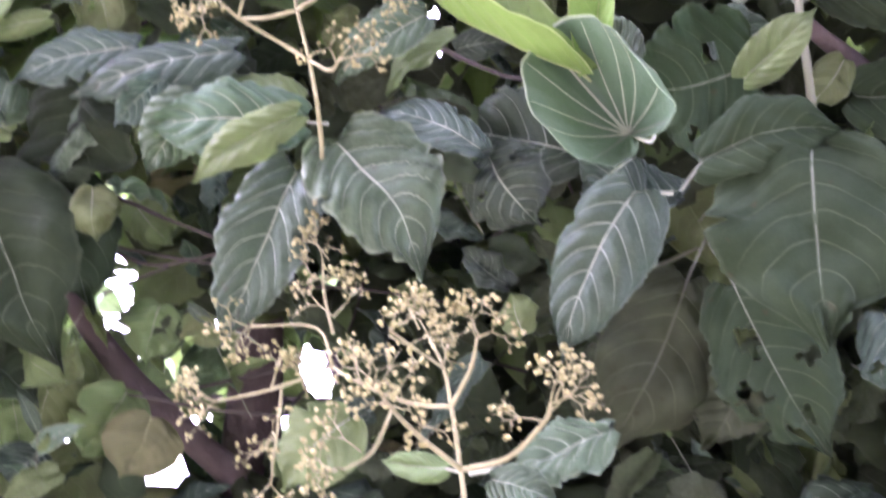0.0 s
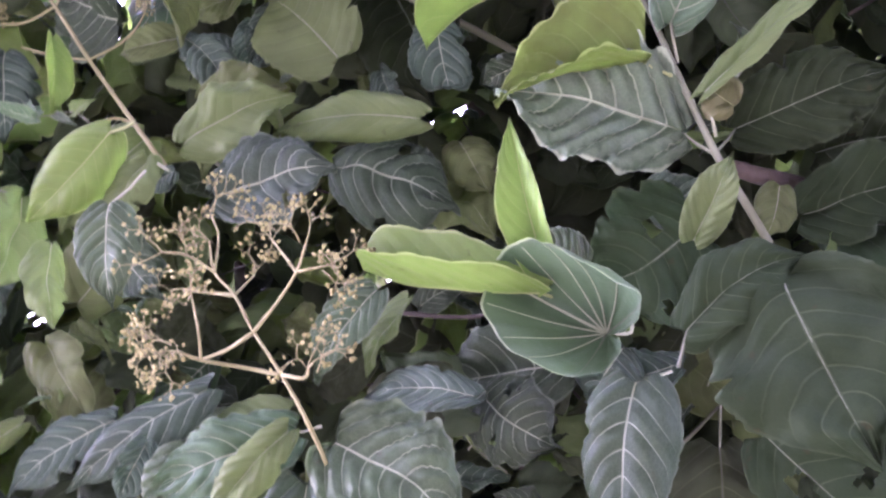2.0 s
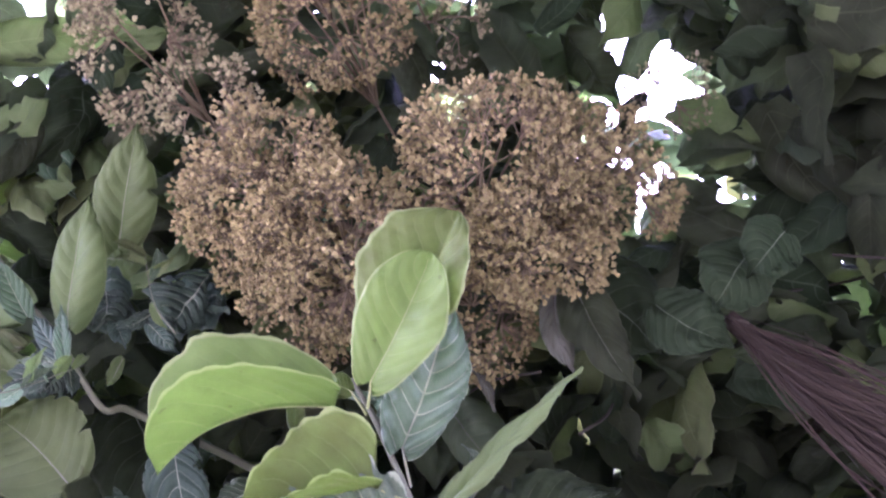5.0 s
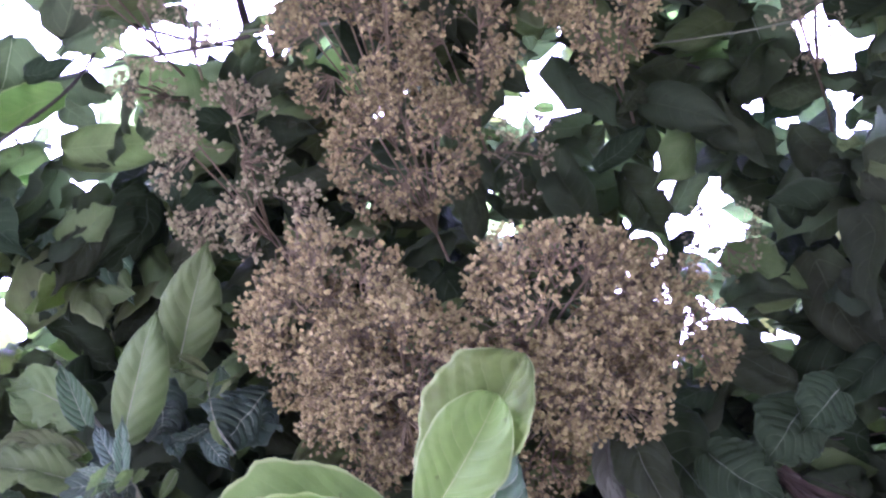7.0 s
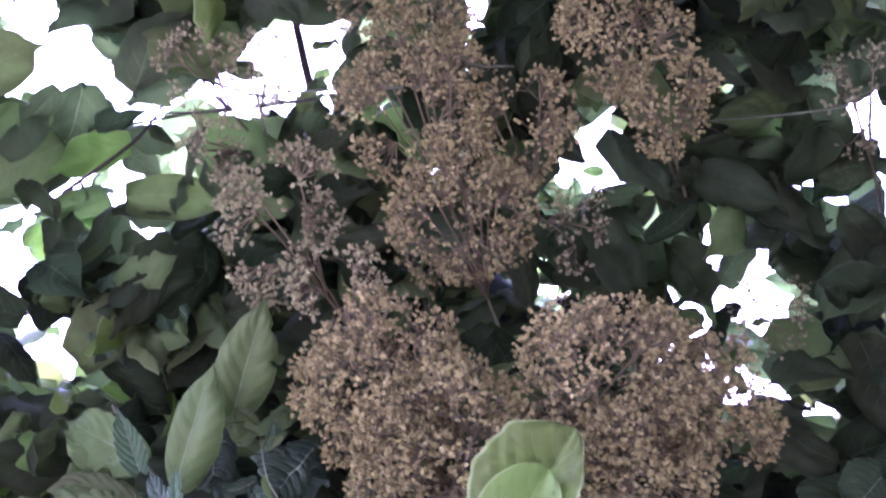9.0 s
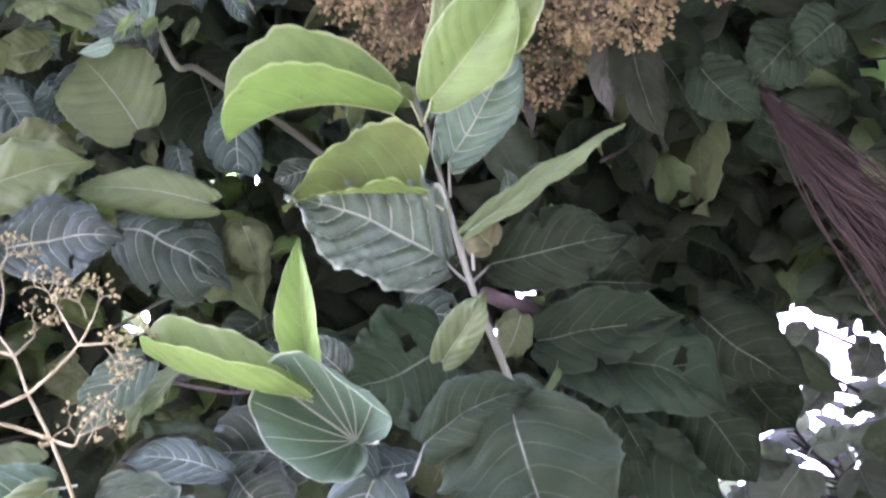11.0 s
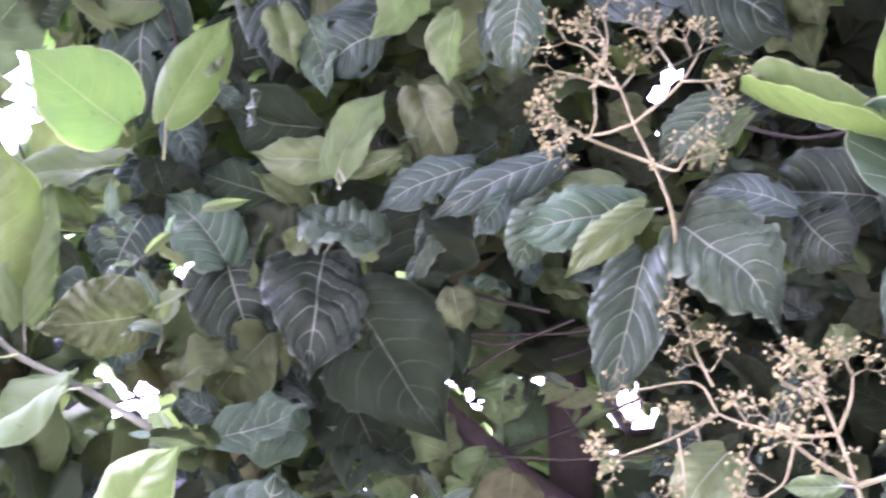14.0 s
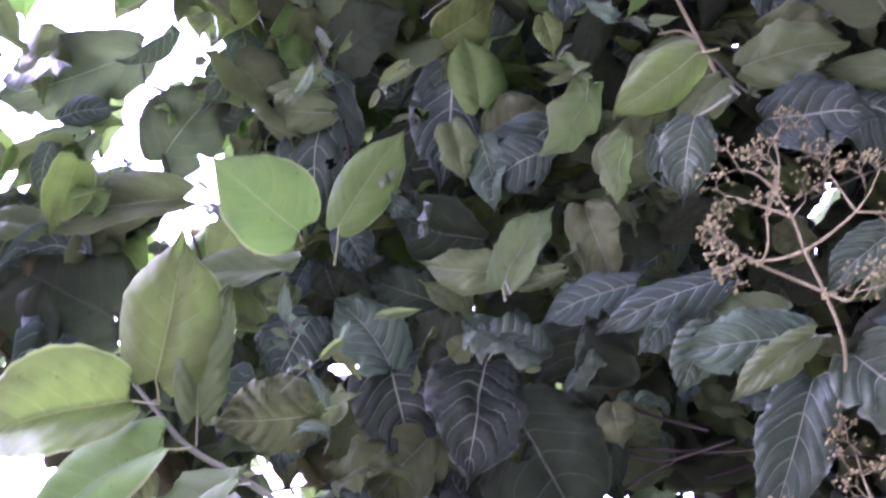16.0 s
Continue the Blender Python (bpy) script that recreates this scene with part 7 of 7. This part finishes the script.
        kind = rng.choice(("mid", "vein", "under", "mid", "grey", "mid") if lit_side else ("under", "deep", "shade", "dark", "under"))
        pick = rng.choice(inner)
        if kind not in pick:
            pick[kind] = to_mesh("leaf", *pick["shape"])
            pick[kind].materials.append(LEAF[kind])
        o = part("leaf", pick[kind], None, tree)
        o.matrix_local = TREE_BACK @ frame_of(p, p + hang, up) @ Matrix.Scale(size, 4) @ Matrix.Translation((0, -0.5, 0))
    for n in range(1500):
        yaw, pitch = radians(rng.uniform(-55, 50)), radians(rng.uniform(-14, 66))
        way = Vector((math.sin(yaw) * math.cos(pitch), math.cos(yaw) * math.cos(pitch), math.sin(pitch)))
        p = cam_spot + way * rng.uniform(3.7, 5.2)
        size = rng.uniform(0.05, 0.13)
        m = frame_of(p, p + Vector((rng.uniform(-0.9, 0.9), rng.uniform(-0.5, 0.4), rng.uniform(-1.0, 0.5))),
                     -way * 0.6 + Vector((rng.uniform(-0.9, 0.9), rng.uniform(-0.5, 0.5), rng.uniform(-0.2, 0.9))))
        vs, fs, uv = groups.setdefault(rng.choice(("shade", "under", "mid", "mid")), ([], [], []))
        sv, sf, su = rng.choice(shapes)
        b = len(vs)
        vs.extend((sv * size - np.array((0, size * 0.5, 0))) @ np.array(m.to_3x3()).T + np.array(p))
        fs.extend(tuple(i + b for i in t) for t in sf)
        uv.extend(su)
    for n in range(2100):
        d = Vector((rng.gauss(0, 1), rng.gauss(0, 1), rng.gauss(0, 1))).normalized() * rng.uniform(0.72, 1.0)
        p = Vector((0.1 + 4.6 * d.x, 4.6 + 3.6 * d.y, 4.2 + 4.0 * d.z)) * 1.0
        p += Vector((1, 1, 1)) * 0.5 * noise.noise(p * 0.7)
        size = rng.uniform(0.3, 0.5)
        if d.y < 0.05 or p.z < 0.7 or (p - cam_spot).length < 6.0 or shut_out(p, size):
            continue
        m = frame_of(p, p + Vector((rng.uniform(-0.9, 0.9), rng.uniform(-0.9, 0.9), rng.uniform(-1.0, 0.1))),
                     Vector((d.x, d.y, d.z + 0.6)))
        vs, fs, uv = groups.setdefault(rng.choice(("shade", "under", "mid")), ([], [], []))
        sv, sf, su = rng.choice(shapes)
        r = np.array(m.to_3x3())
        b = len(vs)
        vs.extend((sv * size - np.array((0, size * 0.5, 0))) @ r.T + np.array(p))
        fs.extend(tuple(i + b for i in t) for t in sf)
        uv.extend(su)
    # two leaf clusters overhead, out of view, added to shade the leaves below
    for n in range(840):
        d = Vector((rng.gauss(0, 1), rng.gauss(0, 1), rng.gauss(0, 1))).normalized() * rng.random() ** 0.33
        p = Vector((-1.5 + 1.1 * d.x, 0.35 + 0.8 * d.y, 5.1 + 0.5 * d.z)) if n % 2 else Vector((1.7 + 1.2 * d.x, 0.1 + 0.8 * d.y, 5.2 + 0.5 * d.z))
        size = rng.uniform(0.24, 0.42)
        if shut_out(p, size):
            continue
        m = frame_of(p, p + Vector((rng.uniform(-0.9, 0.9), rng.uniform(-0.9, 0.9), rng.uniform(-0.8, 0.1))),
                     Vector((rng.uniform(-0.6, 0.6), rng.uniform(-0.6, 0.6), 0.8)))
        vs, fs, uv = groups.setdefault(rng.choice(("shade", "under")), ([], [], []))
        sv, sf, su = rng.choice(shapes)
        r = np.array(m.to_3x3())
        b = len(vs)
        vs.extend((sv * size - np.array((0, size * 0.5, 0))) @ r.T + np.array(p))
        fs.extend(tuple(i + b for i in t) for t in sf)
        uv.extend(su)
    for kind, (vs, fs, uv) in groups.items():
        base = np.array((0.1, 4.3, 0.0))
        me = to_mesh("crown", np.array(vs) - base, fs, uv)
        o = part("crown", me, LEAF[kind], tree, "mass of large hanging leaves behind and, unseen, above the near shoots")
        tagged(o, kind="stuff")



def crown_twigs():
    """Thin bare twigs among the leaves behind."""
    rng = random.Random(91)
    cam_spot = Vector((0.5, 0.0, 1.75))
    for k in range(90):
        yaw, pitch = radians(rng.uniform(-42, 42)), radians(rng.uniform(-5, 62))
        way = Vector((math.sin(yaw) * math.cos(pitch), math.cos(yaw) * math.cos(pitch), math.sin(pitch)))
        p = cam_spot + way * rng.uniform(3.35, 4.2)
        d = Vector((rng.uniform(-0.8, 0.8), rng.uniform(-0.2, 0.6), rng.uniform(-0.2, 1.0))).normalized() * rng.uniform(0.25, 0.7)
        side = Vector((rng.uniform(-1, 1), rng.uniform(-1, 1), rng.uniform(-1, 1))) * 0.04
        r = rng.uniform(0.003, 0.007)
        limb("twig", [p - d * 0.5, p + side, p + d * 0.5], r, r * 0.6, rng.choice((TWIG, DARK_TWIG, DARK_TWIG)), "", 5)



def sprigs():
    """Young side shoots with small narrow leaves, thin and pale, among the larger leaves."""
    rng = random.Random(96)
    cam_spot = Vector((0.5, 0.0, 1.75))
    bent = [blade(1.0, rng.uniform(0.30, 0.5), rng.uniform(20, 60), rng.uniform(-0.05, 0.2), 0.10, rng, 6, 18, rng.uniform(-40, 40), 0.5, 10, 0.03, 0.12) for _ in range(8)]
    meshes = {}
    for k in range(64):
        yaw, pitch = radians(rng.uniform(-46, 6)), radians(rng.uniform(-6, 46))
        way = Vector((math.sin(yaw) * math.cos(pitch), math.cos(yaw) * math.cos(pitch), math.sin(pitch)))
        p = cam_spot + way * rng.uniform(2.65, 3.3)
        d = Vector((rng.uniform(-0.7, 0.7), rng.uniform(-0.4, 0.3), rng.uniform(0.1, 1.0))).normalized() * rng.uniform(0.10, 0.22)
        side = Vector((rng.uniform(-1, 1), rng.uniform(-1, 1), rng.uniform(-1, 1))) * 0.02
        stem = limb("sprig", [p - d * 0.4, p + side, p + d], 0.0017, 0.0009, TWIG, "", 5)
        for j in range(rng.choice((4, 5, 6, 7))):
            f = rng.uniform(-0.1, 1.0)
            q = p + d * f + side * (1 - abs(f))
            out = (Vector((rng.uniform(-1, 1), rng.uniform(-0.7, 0.4), rng.uniform(-0.7, 0.7))) + d * 4 * f).normalized()
            pick, kind = rng.randrange(8), rng.choice(("mid", "vein", "mint", "mid"))
            if (pick, kind) not in meshes:
                meshes[pick, kind] = to_mesh("leaf", *bent[pick])
                meshes[pick, kind].materials.append(LEAF[kind])
            o = part("leaf", meshes[pick, kind], None, stem)
            o.matrix_local = TREE_BACK @ frame_of(q, q + out, -way + Vector((rng.uniform(-0.8, 0.8), 0, rng.uniform(-0.3, 0.8)))) @ Matrix.Scale(rng.uniform(0.05, 0.11), 4)


def crown_limbs():
    """Limbs that carry the crown, with side branches."""
    rng = random.Random(92)
    cam_spot = Vector((0.5, 0.0, 1.75))
    stem = Vector((0.0, 4.15, 0.0))
    for k in range(26):
        yaw, lift = k * 2.4, rng.uniform(-0.25, 0.9)
        d = Vector((math.cos(yaw) * 3.9, math.sin(yaw) * 2.6, lift * 3.2))
        start = stem + Vector((0, 0, rng.uniform(1.6, 4.6)))
        end = start + d * rng.uniform(0.75, 1.0)
        mid = start.lerp(end, 0.5) + Vector((rng.uniform(-0.2, 0.2), rng.uniform(0, 0.3), rng.uniform(0, 0.35)))
        samples = [start.lerp(end, s / 8) - cam_spot for s in range(9)]
        if min(v.length for v in samples) < 4.0:
            continue
        if any(0.08 < math.atan2(v.x, v.y) < 0.6 and v.z < 0.5 * math.hypot(v.x, v.y) for v in samples):
            continue
        limb("limb", [start, mid, end], 0.04, 0.012, BARK, "", 7, 0.12)
        for j in range(3):
            q = start.lerp(end, rng.uniform(0.35, 0.9)) + Vector((0, 0, 0.1))
            o = q + Vector((rng.uniform(-0.9, 0.9), rng.uniform(-0.2, 0.8), rng.uniform(0.1, 0.9)))
            if (o - cam_spot).length > 4.0 and not (o.x > 0.9 and o.z < 3.8):
                limb("limb", [q, q.lerp(o, 0.5) + Vector((0, 0, 0.08)), o], 0.014, 0.005, BARK, "", 5)
    # limb to the added shading cluster on the left
    limb("limb", [stem + Vector((0, 0, 4.4)), (-1.2, 3.2, 5.9), (-1.9, 1.6, 5.9), (-1.5, 0.3, 5.2)], 0.035, 0.012, BARK, "", 7, 0.1)


def shade_tree(root, top_z, centre, radii, count):
    """A second tree of the kind, out of view, added so that its crown shades the place."""
    rng = random.Random(93)
    root, c = Vector(root), Vector(centre)
    top = tagged(new("teak_tree"), "unseen teak tree, added so that its dense crown shades the first", "tree")
    top.location = root
    vs, fs = tube(smooth_line([(0, 0, -0.1), (0.1, 0.05, 1.4), (-0.05, 0, 2.8), (0.05, 0.1, top_z)], 6), [0.15 - 0.005 * i for i in range(19)], 12)
    part("trunk", to_mesh("trunk", vs, fs), BARK, top, "rough brown trunk")
    o = c - root
    ends = []
    for k in range(20):
        a, h = k * 2.4, rng.uniform(-0.55, 0.85)
        start = Vector((0, 0, rng.uniform(2.2, top_z - 0.3)))
        end = o + Vector((math.cos(a) * radii[0], math.sin(a) * radii[1], h * radii[2])) * rng.uniform(0.45, 0.85)
        ends.append((start, end))
        line = smooth_line([start, start.lerp(end, 0.5) + Vector((0, 0, 0.25)), end], 6)
        tv, tf = tube(line, [0.045 - 0.0026 * i for i in range(len(line))], 7)
        part("limb", to_mesh("limb", tv, tf), BARK, top)
    shapes = [blade(1.0, rng.uniform(0.55, 0.75), rng.uniform(0, 25), rng.uniform(-0.05, 0.12), 0.08, rng, 4, 7, 0, 0.5, 30, 0.006, 0.14) for _ in range(10)]
    lv, lf, lu = [], [], []
    for n in range(count):
        start, end = rng.choice(ends)
        p = start.lerp(end, rng.uniform(0.45, 1.05)) + Vector((rng.gauss(0, 0.32), rng.gauss(0, 0.32), rng.gauss(0.1, 0.28)))
        if root.y + p.y > 0.8 or root.x + p.x < 1.0 and root.y + p.y > -1.0:
            continue
        size = rng.uniform(0.28, 0.46)
        m = frame_of(p, p + Vector((rng.uniform(-0.9, 0.9), rng.uniform(-0.9, 0.9), rng.uniform(-1.0, 0.1))),
                     Vector((rng.uniform(-0.8, 0.8), rng.uniform(-0.8, 0.8), 0.8)))
        sv, sf, su = rng.choice(shapes)
        b = len(lv)
        lv.extend(m @ (Vector(q) * size) for q in sv)
        lf.extend(tuple(i + b for i in t) for t in sf)
        lu.extend(su)
    tagged(part("crown", to_mesh("crown", lv, lf, lu), LEAF["shade"], top, "dense crown of large dark leaves"), kind="stuff")


shade_tree((4.2, -1.2, 0.0), 4.2, (3.0, -1.2, 3.6), (2.4, 3.0, 2.6), 4600)
# limb to the added shading cluster on the right
limb("limb", [(0.6, 3.9, 5.6), (1.3, 2.6, 6.4), (1.8, 1.2, 6.1), (1.7, 0.1, 5.3)], 0.035, 0.012, BARK, "", 7, 0.1)
sprigs()
crown_limbs()
crown_twigs()
crown()
